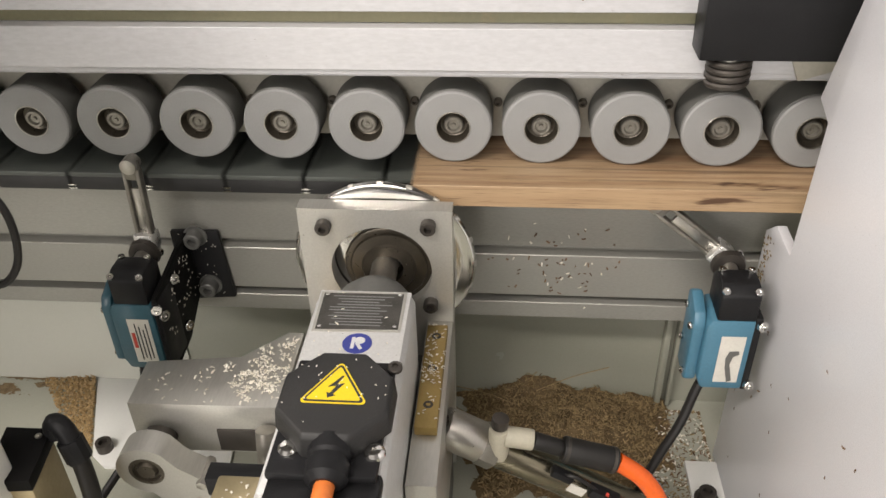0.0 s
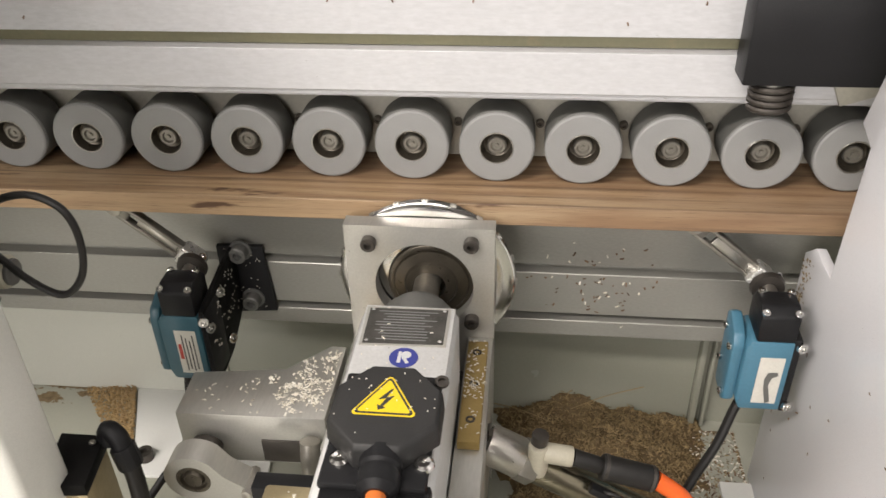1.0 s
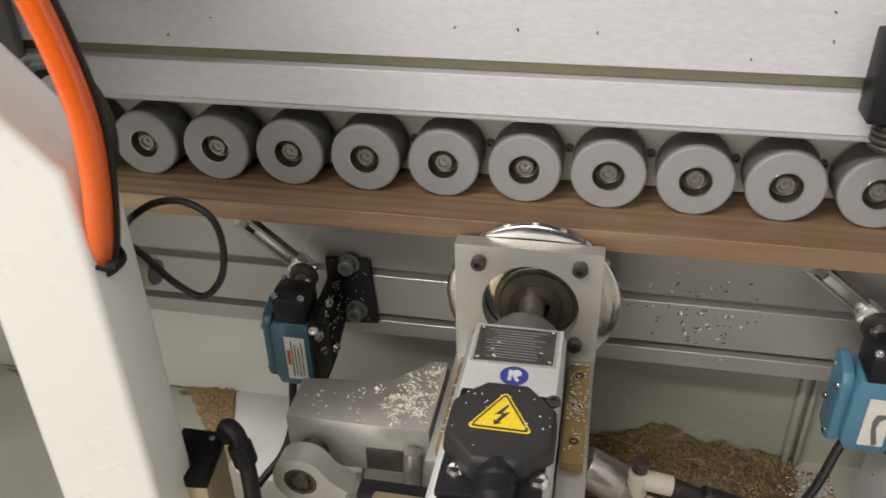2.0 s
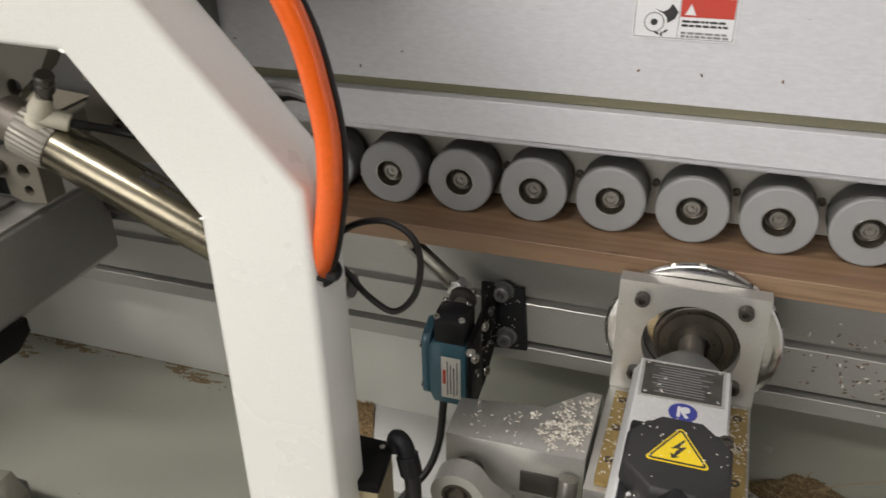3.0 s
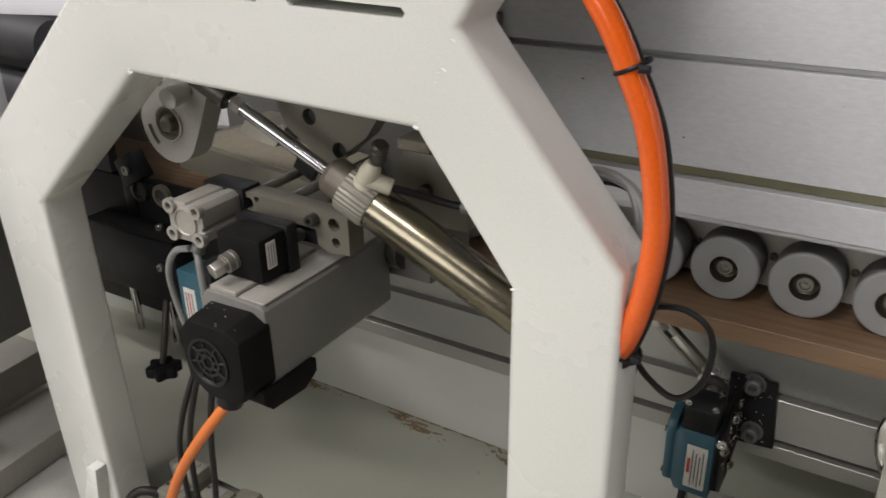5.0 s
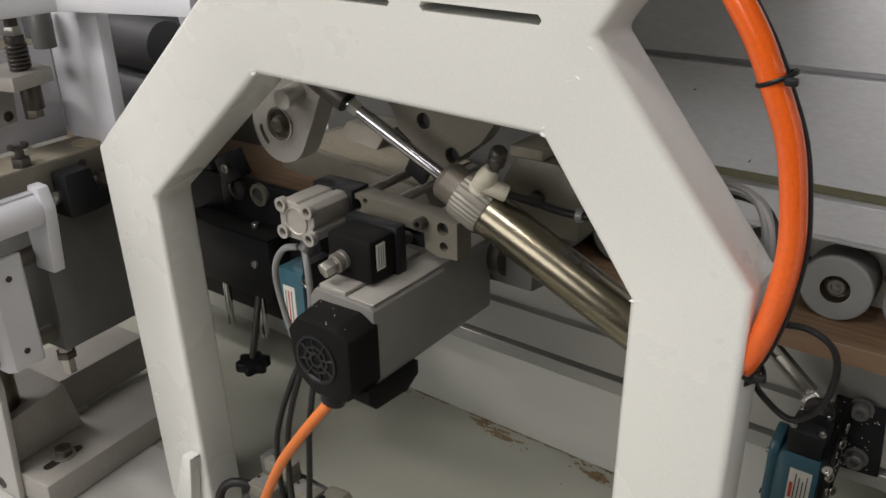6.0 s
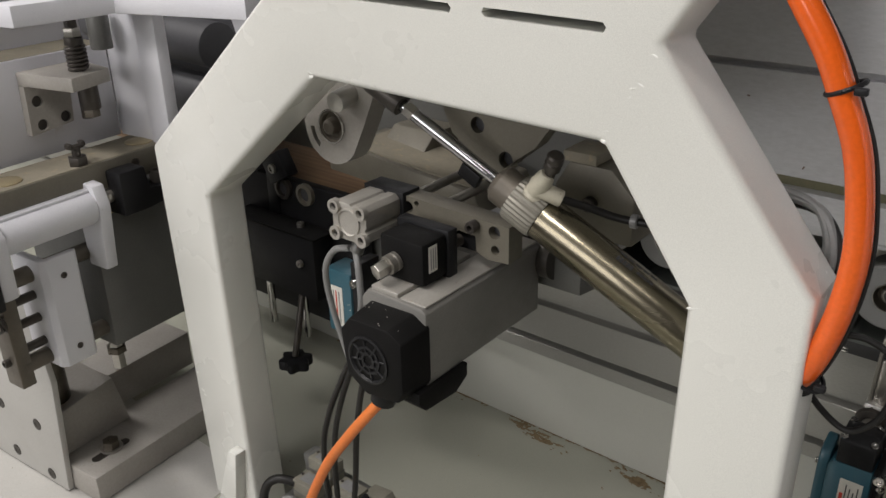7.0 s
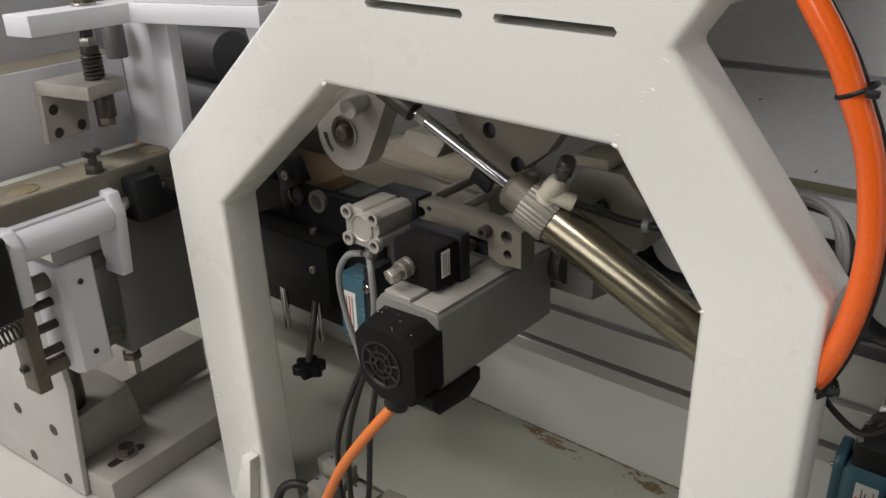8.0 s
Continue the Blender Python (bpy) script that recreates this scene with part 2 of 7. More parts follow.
def wood_material():
    m, nt, p = nodes_of("oiled_walnut_board")
    v = coords(nt, (1.6, 14, 14))
    warp = noise_node(nt, 2.2, 4.0, v)
    bands = nt.nodes.new("ShaderNodeTexWave")
    bands.inputs["Scale"].default_value, bands.inputs["Distortion"].default_value = 1.9, 9.0
    bands.inputs["Detail"].default_value, bands.inputs["Detail Scale"].default_value = 3.0, 0.9
    bands.bands_direction = "Y"
    link(nt, v, bands.inputs["Vector"])
    base = mix_node(nt, bands.outputs[1], (0.43, 0.300, 0.172), (0.31, 0.195, 0.108))
    base = mix_node(nt, ramp(nt, noise_node(nt, 1.1, 3.0, v), 0.40, 0.75), base, (0.155, 0.088, 0.052))
    base = mix_node(nt, ramp(nt, warp, 0.55, 0.8), base, (0.47, 0.355, 0.22))
    streak = noise_node(nt, 3.0, 6.0, coords(nt, (0.8, 48, 48)), 0.75)
    base = mix_node(nt, ramp(nt, streak, 0.52, 0.70), base, (0.12, 0.078, 0.045))
    pores = noise_node(nt, 30.0, 3.0, coords(nt, (1.5, 60, 60)))
    base = mix_node(nt, ramp(nt, pores, 0.56, 0.75), base, (0.12, 0.07, 0.042))
    # the tone darkens along the length of this board
    sep = nt.nodes.new("ShaderNodeSeparateXYZ")
    link(nt, coords(nt), sep.inputs[0])
    far = ramp(nt, sep.outputs[0], 0.25, 1.1)
    base = mix_node(nt, far, base, mix_node(nt, 0.62, base, (0.150, 0.088, 0.050)))
    blotch = noise_node(nt, 1.0, 5.0, coords(nt, (7.0, 30, 30)), 0.65)
    base = mix_node(nt, ramp(nt, blotch, 0.655, 0.70), base, (0.085, 0.043, 0.022))
    link(nt, base, p.inputs["Base Color"])
    p.inputs["Roughness"].default_value = 0.5
    add_bump(nt, p, pores, 0.15, 0.0003)
    return m


def chip_material(name, a, b, c):
    m, nt, p = nodes_of(name)
    g = nt.nodes.new("ShaderNodeNewGeometry")
    base = mix_node(nt, g.outputs["Random Per Island"], a, b)
    base = mix_node(nt, ramp(nt, noise_node(nt, 240.0, 3.0, coords(nt)), 0.5, 0.8), base, c)
    link(nt, base, p.inputs["Base Color"])
    p.inputs["Roughness"].default_value = 0.75
    return m


M_WOOD = wood_material()
M_ENDGRAIN = surface("end_grain", (0.46, 0.33, 0.20), (0.38, 0.26, 0.15), 0.7, large=60, fine=900, bump=0.2)
M_CHIPS = chip_material("wood_shavings", (0.34, 0.245, 0.115), (0.085, 0.055, 0.024), (0.20, 0.135, 0.06))
M_CREAMCHIPS = chip_material("pale_shavings", (0.80, 0.77, 0.70), (0.70, 0.65, 0.54), (0.76, 0.72, 0.63))
M_DARKCHIPS = chip_material("dark_shavings", (0.10, 0.06, 0.035), (0.22, 0.13, 0.07), (0.05, 0.03, 0.02))
M_GUARD = surface("guard_white", (0.80, 0.80, 0.83), (0.77, 0.77, 0.80), 0.34, large=4, fine=1200, bump=0.03, dirt=(0.55, 0.52, 0.48), dirt_amount=0.08, coat=0.2)
M_LID = surface("worn_black_lid", (0.022, 0.022, 0.022), (0.030, 0.029, 0.028), 0.5, large=24, fine=800, bump=0.3, dirt=(0.10, 0.095, 0.085), dirt_amount=0.12, spec=0.35)
M_GOLDCHIPS = chip_material("golden_shavings", (0.42, 0.285, 0.125), (0.22, 0.14, 0.058), (0.50, 0.38, 0.22))
M_STAIN = chip_material("brown_stain", (0.14, 0.095, 0.045), (0.24, 0.175, 0.095), (0.085, 0.055, 0.026))
M_HEAP = surface("sawdust_heap", (0.17, 0.115, 0.05), (0.08, 0.053, 0.024), 0.85, large=60, fine=700, bump=0.9, dirt=(0.40, 0.33, 0.21), dirt_amount=0.5)


# ---- mesh tools ----
AXES = {"x": (1, 2, 0), "y": (0, 2, 1), "z": (0, 1, 2)}


def add_box(bm, lo, hi, bev=0.0, seg=2, turn=None):
    """A box between two corners; turn is a matrix about its centre."""
    c = [(a + b) / 2 for a, b in zip(lo, hi)]
    s = [abs(b - a) for a, b in zip(lo, hi)]
    m = Matrix.Translation(c) @ (turn or Matrix()) @ Matrix.Diagonal((*s, 1))
    vs = bmesh.ops.create_cube(bm, size=1, matrix=m)["verts"]
    if bev:
        es = list({e for v in vs for e in v.link_edges})
        bmesh.ops.bevel(bm, geom=es, offset=bev, segments=seg, affect="EDGES", profile=0.5)


def add_cyl(bm, p0, p1, r0, r1=None, seg=24, bev=0.0):
    p0, p1 = Vector(p0), Vector(p1)
    d = p1 - p0
    m = Matrix.Translation((p0 + p1) / 2) @ d.to_track_quat("Z", "Y").to_matrix().to_4x4()
    vs = bmesh.ops.create_cone(bm, cap_ends=True, segments=seg, radius1=r0, radius2=r0 if r1 is None else r1, depth=d.length, matrix=m)["verts"]
    if bev:
        es = [e for e in {e for v in vs for e in v.link_edges} if any(len(f.verts) > 4 for f in e.link_faces)]
        bmesh.ops.bevel(bm, geom=es, offset=bev, segments=2, affect="EDGES", profile=0.5)


def add_lathe(bm, profile, origin, axis, seg=32):
    """A turned solid: profile of (radius, height) along axis from origin."""
    q = Vector(axis).to_track_quat("Z", "Y")
    o = Vector(origin)
    rings = []
    for r, h in profile:
        if r < 1e-6:
            rings.append([bm.verts.new(o + q @ Vector((0, 0, h)))])
        else:
            rings.append([bm.verts.new(o + q @ Vector((r * math.cos(2 * math.pi * k / seg), r * math.sin(2 * math.pi * k / seg), h))) for k in range(seg)])
    for a, b in zip(rings, rings[1:]):
        for k in range(seg):
            j = (k + 1) % seg
            if len(a) == 1 and len(b) > 1:
                bm.faces.new((a[0], b[k], b[j]))
            elif len(b) == 1 and len(a) > 1:
                bm.faces.new((a[k], a[j], b[0]))
            elif len(a) > 1:
                bm.faces.new((a[k], a[j], b[j], b[k]))


def circle(cx, cy, r, seg=24):
    return [(cx + r * math.cos(2 * math.pi * k / seg), cy + r * math.sin(2 * math.pi * k / seg)) for k in range(seg)]


def add_prism(bm, outline, axis, a0, a1, holes=(), bev=0.0, seg=2):
    """A plate cut to an outline in the plane across axis, from a0 to a1, with holes through it."""
    i, j, k = AXES[axis]

    def at(u, v, w):
        p = [0, 0, 0]
        p[i], p[j], p[k] = u, v, w
        return bm.verts.new(p)

    loops = [outline, *holes]
    sides = []
    for w in (a0, a1):
        sides.append([[at(u, v, w) for u, v in loop] for loop in loops])
    new_edges = []
    for n in range(2):
        es = []
        for vs in sides[n]:
            es += [bm.edges.new((vs[q], vs[(q + 1) % len(vs)])) for q in range(len(vs))]
        if holes:
            bmesh.ops.triangle_fill(bm, edges=es, use_beauty=True, use_dissolve=False)
        else:
            bm.faces.new(sides[n][0])
        new_edges += es
    walls = []
    for va, vb in zip(sides[0], sides[1]):
        for q in range(len(va)):
            r = (q + 1) % len(va)
            walls.append(bm.faces.new((va[q], va[r], vb[r], vb[q])))
    bmesh.ops.recalc_face_normals(bm, faces=bm.faces[:])
    if bev and not holes:
        es = list({e for f in walls for e in f.edges})
        bmesh.ops.bevel(bm, geom=es, offset=bev, segments=seg, affect="EDGES", profile=0.5)


def spline(points, steps=6):
    """A smooth line through the points."""
    ps = [Vector(p) for p in points]
    ps = [2 * ps[0] - ps[1], *ps, 2 * ps[-1] - ps[-2]]
    out = []
    for a, b, c, d in zip(ps, ps[1:], ps[2:], ps[3:]):
        for n in range(steps):
            t = n / steps
            out.append(0.5 * (2 * b + (c - a) * t + (2 * a - 5 * b + 4 * c - d) * t * t + (3 * b - a - 3 * c + d) * t ** 3))
    return [*out, ps[-2]]


def add_tube(bm, points, r, seg=10, steps=6, raw=False):
    ps = [Vector(p) for p in points] if raw else spline(points, steps)
    up = Vector((0.3, 0.2, 1)).normalized()
    rings = []
    for n, p in enumerate(ps):
        d = (ps[min(n + 1, len(ps) - 1)] - ps[max(n - 1, 0)]).normalized()
        side = d.cross(up)
        side = side.normalized() if side.length > 1e-4 else d.orthogonal().normalized()
        up = side.cross(d).normalized()
        rings.append([bm.verts.new(p + r * (math.cos(2 * math.pi * k / seg) * side + math.sin(2 * math.pi * k / seg) * up)) for k in range(seg)])
    for a, b in zip(rings, rings[1:]):
        for k in range(seg):
            bm.faces.new((a[k], a[(k + 1) % seg], b[(k + 1) % seg], b[k]))
    bm.faces.new(rings[0][::-1])
    bm.faces.new(rings[-1])


def add_spring(bm, p0, p1, r, wire, turns, seg=8):
    p0, p1 = Vector(p0), Vector(p1)
    q = (p1 - p0).to_track_quat("Z", "Y")
    n = int(turns * 16)
    pts = [p0 + (p1 - p0) * (k / n) + q @ Vector((r * math.cos(2 * math.pi * k / 16), r * math.sin(2 * math.pi * k / 16), 0)) for k in range(n + 1)]
    add_tube(bm, pts, wire, seg, raw=True)


def add_hex(bm, p, axis, r, h, socket=True):
    """A bolt head at p along axis; with a socket it is a round cap screw."""
    p, a = Vector(p), Vector(axis).normalized()
    if socket:
        add_lathe(bm, [(r, 0), (r, h * 0.85), (r * 0.88, h), (r * 0.5, h), (r * 0.45, h * 0.4), (0, h * 0.4)], p, a, 18)
    else:
        add_cyl(bm, p, p + a * h, r, seg=6, bev=r * 0.12)


ORIGIN = {}


def thing(name, at, label, category, group="", kind=""):
    ob = new(name)
    ob.empty_display_size = 0.02
    ob.location = at
    ORIGIN[ob.name] = Vector(at)
    return tagged(ob, label, category, group, kind)


def mesh_of(name, bm, material, origin, sharp=32):
    bmesh.ops.recalc_face_normals(bm, faces=bm.faces[:])
    bm.transform(Matrix.Translation(-Vector(origin)))
    for f in bm.faces:
        f.smooth = True
    me = bpy.data.meshes.new(name)
    bm.to_mesh(me)
    bm.free()
    me.set_sharp_from_angle(angle=radians(sharp))
    me.materials.append(material)
    return me


def part(name, bm, material, parent, label="", at=None):
    """Links a bmesh, drawn in world metres, as one mesh under a thing or a part; at moves its own origin."""
    base = ORIGIN[parent.name]
    here = Vector(at) if at else base
    ob = new(name, mesh_of(name, bm, material, here))
    ob.parent = parent
    ob.location = here - base
    ORIGIN[ob.name] = here
    return tagged(ob, label)


def solid(name, bm, material, label, category, group="", kind="", at=(0, 0, 0)):
    """A thing or a piece of the setting that is one mesh."""
    ob = new(name, mesh_of(name, bm, material, at))
    ob.location = at
    ORIGIN[ob.name] = Vector(at)
    return tagged(ob, label, category, group, kind)


def box_part(name, lo, hi, material, parent, label="", bev=0.0008, turn=None):
    bm = bmesh.new()
    add_box(bm, lo, hi, bev, 2, turn)
    return part(name, bm, material, parent, label)


def cyl_part(name, p0, p1, r, material, parent, label="", seg=24, bev=0.0006, r1=None):
    bm = bmesh.new()
    add_cyl(bm, p0, p1, r, r1, seg, bev)
    return part(name, bm, material, parent, label)


def screw_part(name, p, axis, r, h, material, parent, label="", socket=True):
    bm = bmesh.new()
    add_hex(bm, p, axis, r, h, socket)
    return part(name, bm, material, parent, label)


def tube_part(name, pts, r, material, parent, label="", seg=10):
    bm = bmesh.new()
    add_tube(bm, pts, r, seg)
    return part(name, bm, material, parent, label)


def prism_part(name, outline, axis, a0, a1, material, parent, label="", holes=(), bev=0.0):
    bm = bmesh.new()
    add_prism(bm, outline, axis, a0, a1, holes, bev)
    return part(name, bm, material, parent, label)


def flakes(name, spots, material, label, category, rng):
    """Loose shavings: spots of (place, normal, length, width). One mesh of many thin curled slips."""
    verts, faces = [], []
    for p, n, ln, wd in spots:
        n = Vector(n).normalized()
        u = n.orthogonal().normalized()
        u = Matrix.Rotation(rng.uniform(0, 6.283), 3, n) @ u
        tilt = rng.uniform(-0.5, 0.5)
        u = (u + n * tilt).normalized()
        v = n.cross(u).normalized()
        w = u.cross(v)
        p = Vector(p) + n * (0.0004 + abs(tilt) * ln * 0.4)
        b = len(verts)
        th = 0.0003
        for s, lift in ((-0.5, 0), (0, 0.12 * ln), (0.5, 0)):
            for e in (-0.5, 0.5):
                q = p + u * (s * ln) + v * (e * wd) + w * lift
                verts += [q, q + w * th]
        for k in range(2):
            a = b + 4 * k
            faces += [(a, a + 2, a + 6, a + 4), (a + 1, a + 5, a + 7, a + 3), (a, a + 4, a + 5, a + 1), (a + 2, a + 3, a + 7, a + 6)]
        faces += [(b, b + 1, b + 3, b + 2), (b + 8, b + 10, b + 11, b + 9)]
    me = bpy.data.meshes.new(name)
    me.from_pydata([tuple(q) for q in verts], [], faces)
    me.materials.append(material)
    return tagged(new(name, me), label, category, kind="stuff")


# ---- setting: hall ----
def hall():
    bm = bmesh.new()
    add_box(bm, (-6, -4, -1.0), (6, 5, -0.9))
    solid("floor", bm, M_CONCRETE, "grey concrete floor of the workshop hall", "floor", kind="structure")
    bm = bmesh.new()
    add_box(bm, (-6, -4, 2.6), (6, 5, 2.7))
    solid("ceiling", bm, M_HALL, "plain pale ceiling of the workshop hall", "ceiling", kind="structure")
    for name, lo, hi in (("wall_north", (-6, 5, -0.9), (6, 5.15, 2.6)), ("wall_south", (-6, -4.15, -0.9), (-3.1, -4, 2.6)), ("wall_south_2", (0.1, -4.15, -0.9), (6, -4, 2.6)),
                         ("wall_south_3", (-3.1, -4.15, -0.9), (0.1, -4, 0.7)), ("wall_south_4", (-3.1, -4.15, 2.4), (0.1, -4, 2.6)),
                         ("wall_east", (6, -4, -0.9), (6.15, 5, 2.6)), ("wall_west", (-6.15, -4, -0.9), (-6, 5, 2.6))):
        bm = bmesh.new()
        add_box(bm, lo, hi)
        solid(name, bm, M_HALL, "plain pale plaster wall of the hall", "wall", kind="structure")
    # window frame made up, out of view, to hold the front fill
    w = thing("added_window", (-1.5, -4.07, 0.7), "unseen steel-framed hall window added round the front fill lamp", "window", kind="structure")
    for k in range(5):
        x = -3.1 + 0.8 * k
        box_part("mullion", (x - 0.03, -4.10, 0.7), (x + 0.03, -4.05, 2.4), M_GREYBLOCK, w, bev=0.004)
    for z in (0.73, 1.55, 2.37):
        box_part("rail", (-3.1, -4.098, z - 0.03), (0.1, -4.052, z + 0.03), M_GREYBLOCK, w, bev=0.004)
    # fixtures assumed out of view, one over each tube lamp
    for (x, y, z), _ in TUBES:
        t = thing("ceiling_light", (x, y, z + 0.03), "white batten ceiling light assumed out of view over the machine", "ceiling light", "hall lights")
        box_part("tray", (x - 0.7, y - 0.14, z + 0.04), (x + 0.7, y + 0.14, z + 0.09), M_PAINT, t)
        for dx in (-0.5, 0.5):
            cyl_part("hanger", (x + dx, y, z + 0.09), (x + dx, y, 2.6), 0.006, M_STEEL, t, seg=8, bev=0)


# ---- setting: machine bed and beams ----
def tray():
    bm = bmesh.new()
    add_box(bm, (LEFT_X, -0.6, FLOOR - 0.02), (RIGHT_X, WALL_Y + 0.02, FLOOR))
    solid("ground", bm, M_BED, "pale grey-green painted steel machine bed, dusty with shavings", "machine bed", kind="structure")
    bm = bmesh.new()
    add_box(bm, (LEFT_X, -0.6, -0.9), (RIGHT_X, 1.3, FLOOR - 0.02))
    solid("machine_plinth", bm, M_PAINT, "white painted steel cabinet under the machine bed", "machine base", kind="structure")
    # right stretch of the back wall, its colour darkened for shade
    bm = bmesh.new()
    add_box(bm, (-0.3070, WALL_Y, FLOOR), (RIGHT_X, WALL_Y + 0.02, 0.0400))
    solid("wall_back", bm, M_TRAY, "grey-green painted back wall of the machine bed, darkened for shade", "panel", kind="structure")
    # left stretch of the same wall, its colour lightened for the light there
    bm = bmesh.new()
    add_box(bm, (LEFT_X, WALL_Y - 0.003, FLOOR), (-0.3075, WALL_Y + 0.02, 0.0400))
    solid("wall_back_2", bm, M_WALL, "painted back wall of the machine bed, lightened where it is lit", "panel", kind="structure")
    # lighter sheet added to brighten the bed by the end unit, edges hidden
    bm = bmesh.new()
    add_box(bm, (LEFT_X, -0.6, FLOOR), (-0.905, 0.330, FLOOR + 0.0008))
    solid("ground_lighter_sheet", bm, M_ENDPLATE, "lighter sheet added to brighten the machine bed by the end unit", "machine bed", kind="structure")
    # folded flange at the end of a wall panel
    f = thing("wall_flange", (0.19, WALL_Y, FLOOR), "narrow folded steel flange on the back wall", "flange", kind="structure")
    box_part("flange", (0.184, WALL_Y - 0.012, FLOOR + 0.001), (0.190, WALL_Y, 0.024), M_TRAY, f, bev=0.001)
    box_part("flange", (0.196, WALL_Y - 0.010, FLOOR + 0.001), (0.200, WALL_Y, 0.024), M_TRAY, f, bev=0.001)


def lower_beam():
    """The aluminium profile that carries the feed chain, with two slots along its face."""
    y, b = BEAM_Y, 0.70
    outline = [(y, 0.170), (y, 0.1165), (y + 0.010, 0.1165), (y + 0.010, 0.1085), (y - 0.002, 0.1085), (y - 0.002, 0.0640), (y + 0.010, 0.0640),
               (y + 0.010, 0.0575), (y - 0.004, 0.0575), (y - 0.004, 0.0405), (b, 0.0405), (b, 0.170)]
    bm = bmesh.new()
    add_prism(bm, outline, "x", LEFT_X, RIGHT_X, bev=0.0007, seg=1)
    solid("beam_low", bm, M_BEAM, "long silver aluminium profile beam with two slots along its face", "beam", kind="structure")
    bm = bmesh.new()
    add_box(bm, (LEFT_X, 0.70, FLOOR), (RIGHT_X, 0.72, 0.30))
    solid("beam_web", bm, M_BACK, "grey steel web behind the feed chain", "beam", kind="structure")
    bm = bmesh.new()
    add_box(bm, (LEFT_X, y + 0.003, 0.1705), (RIGHT_X, 0.70, 0.1728))
    solid("chain_track", bm, M_PADEDGE, "black wear strip under the feed chain", "track", kind="structure")


def top_beam():
    y, b = CASE_Y, 0.72
    outline = [(y + 0.008, 0.2835), (y + 0.008, 0.2868), (y + 0.003, 0.2868), (y + 0.003, 0.2904), (y, 0.2914), (y, 0.3232), (y + 0.016, 0.3232),
               (y + 0.016, 0.3350), (y, 0.3350), (y, 0.4240), (y + 0.010, 0.4240), (y + 0.010, 0.4300), (y, 0.4300), (y, 0.66), (b, 0.66), (b, 0.2835)]
    bm = bmesh.new()
    add_prism(bm, outline, "x", -1.02, RIGHT_X, bev=0.0005, seg=1)
    solid("beam_top", bm, M_CASE, "long silver-grey casing of the pressure beam with two slots", "beam", kind="structure")
    # olive strip stands in for the shade inside the slot
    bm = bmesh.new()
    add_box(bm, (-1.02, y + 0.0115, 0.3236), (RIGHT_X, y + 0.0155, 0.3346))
    solid("slot_insert", bm, M_GROOVE, "olive strip standing in for the shade in the slot of the beam", "trim", kind="structure")
    bm = bmesh.new()
    add_box(bm, (-0.86, 0.6135, 0.2125), (0.95, 0.630, 0.2832))
    solid("roller_carrier", bm, M_BACK, "beige steel carrier bar behind the pressure rollers", "bar", kind="structure")
    for i in range(-5, 11):
        x = ROLL_X + (i - 4 + 0.5) * PITCH
        t = thing("carrier_bolt", (x, 0.6135, 0.244), "small dark bolt in the carrier between two rollers", "bolt", "carrier bolts")
        screw_part("head", (x, 0.6135, 0.244), (0, -1, 0), 0.0034, 0.005, M_RUSTY, t)
    # smudges and specks on the casing
    rng = random.Random(5)
    spots = [((rng.uniform(-0.5, 0.5), y - 0.0002, rng.choice((0.345, 0.36, 0.38, 0.310, 0.40))), (0, -1, 0), rng.uniform(0.0012, 0.003), 0.0012) for _ in range(16)]
    flakes("casing_specks", spots, M_DARKCHIPS, "few dark specks stuck to the silver casing", "shavings", rng)


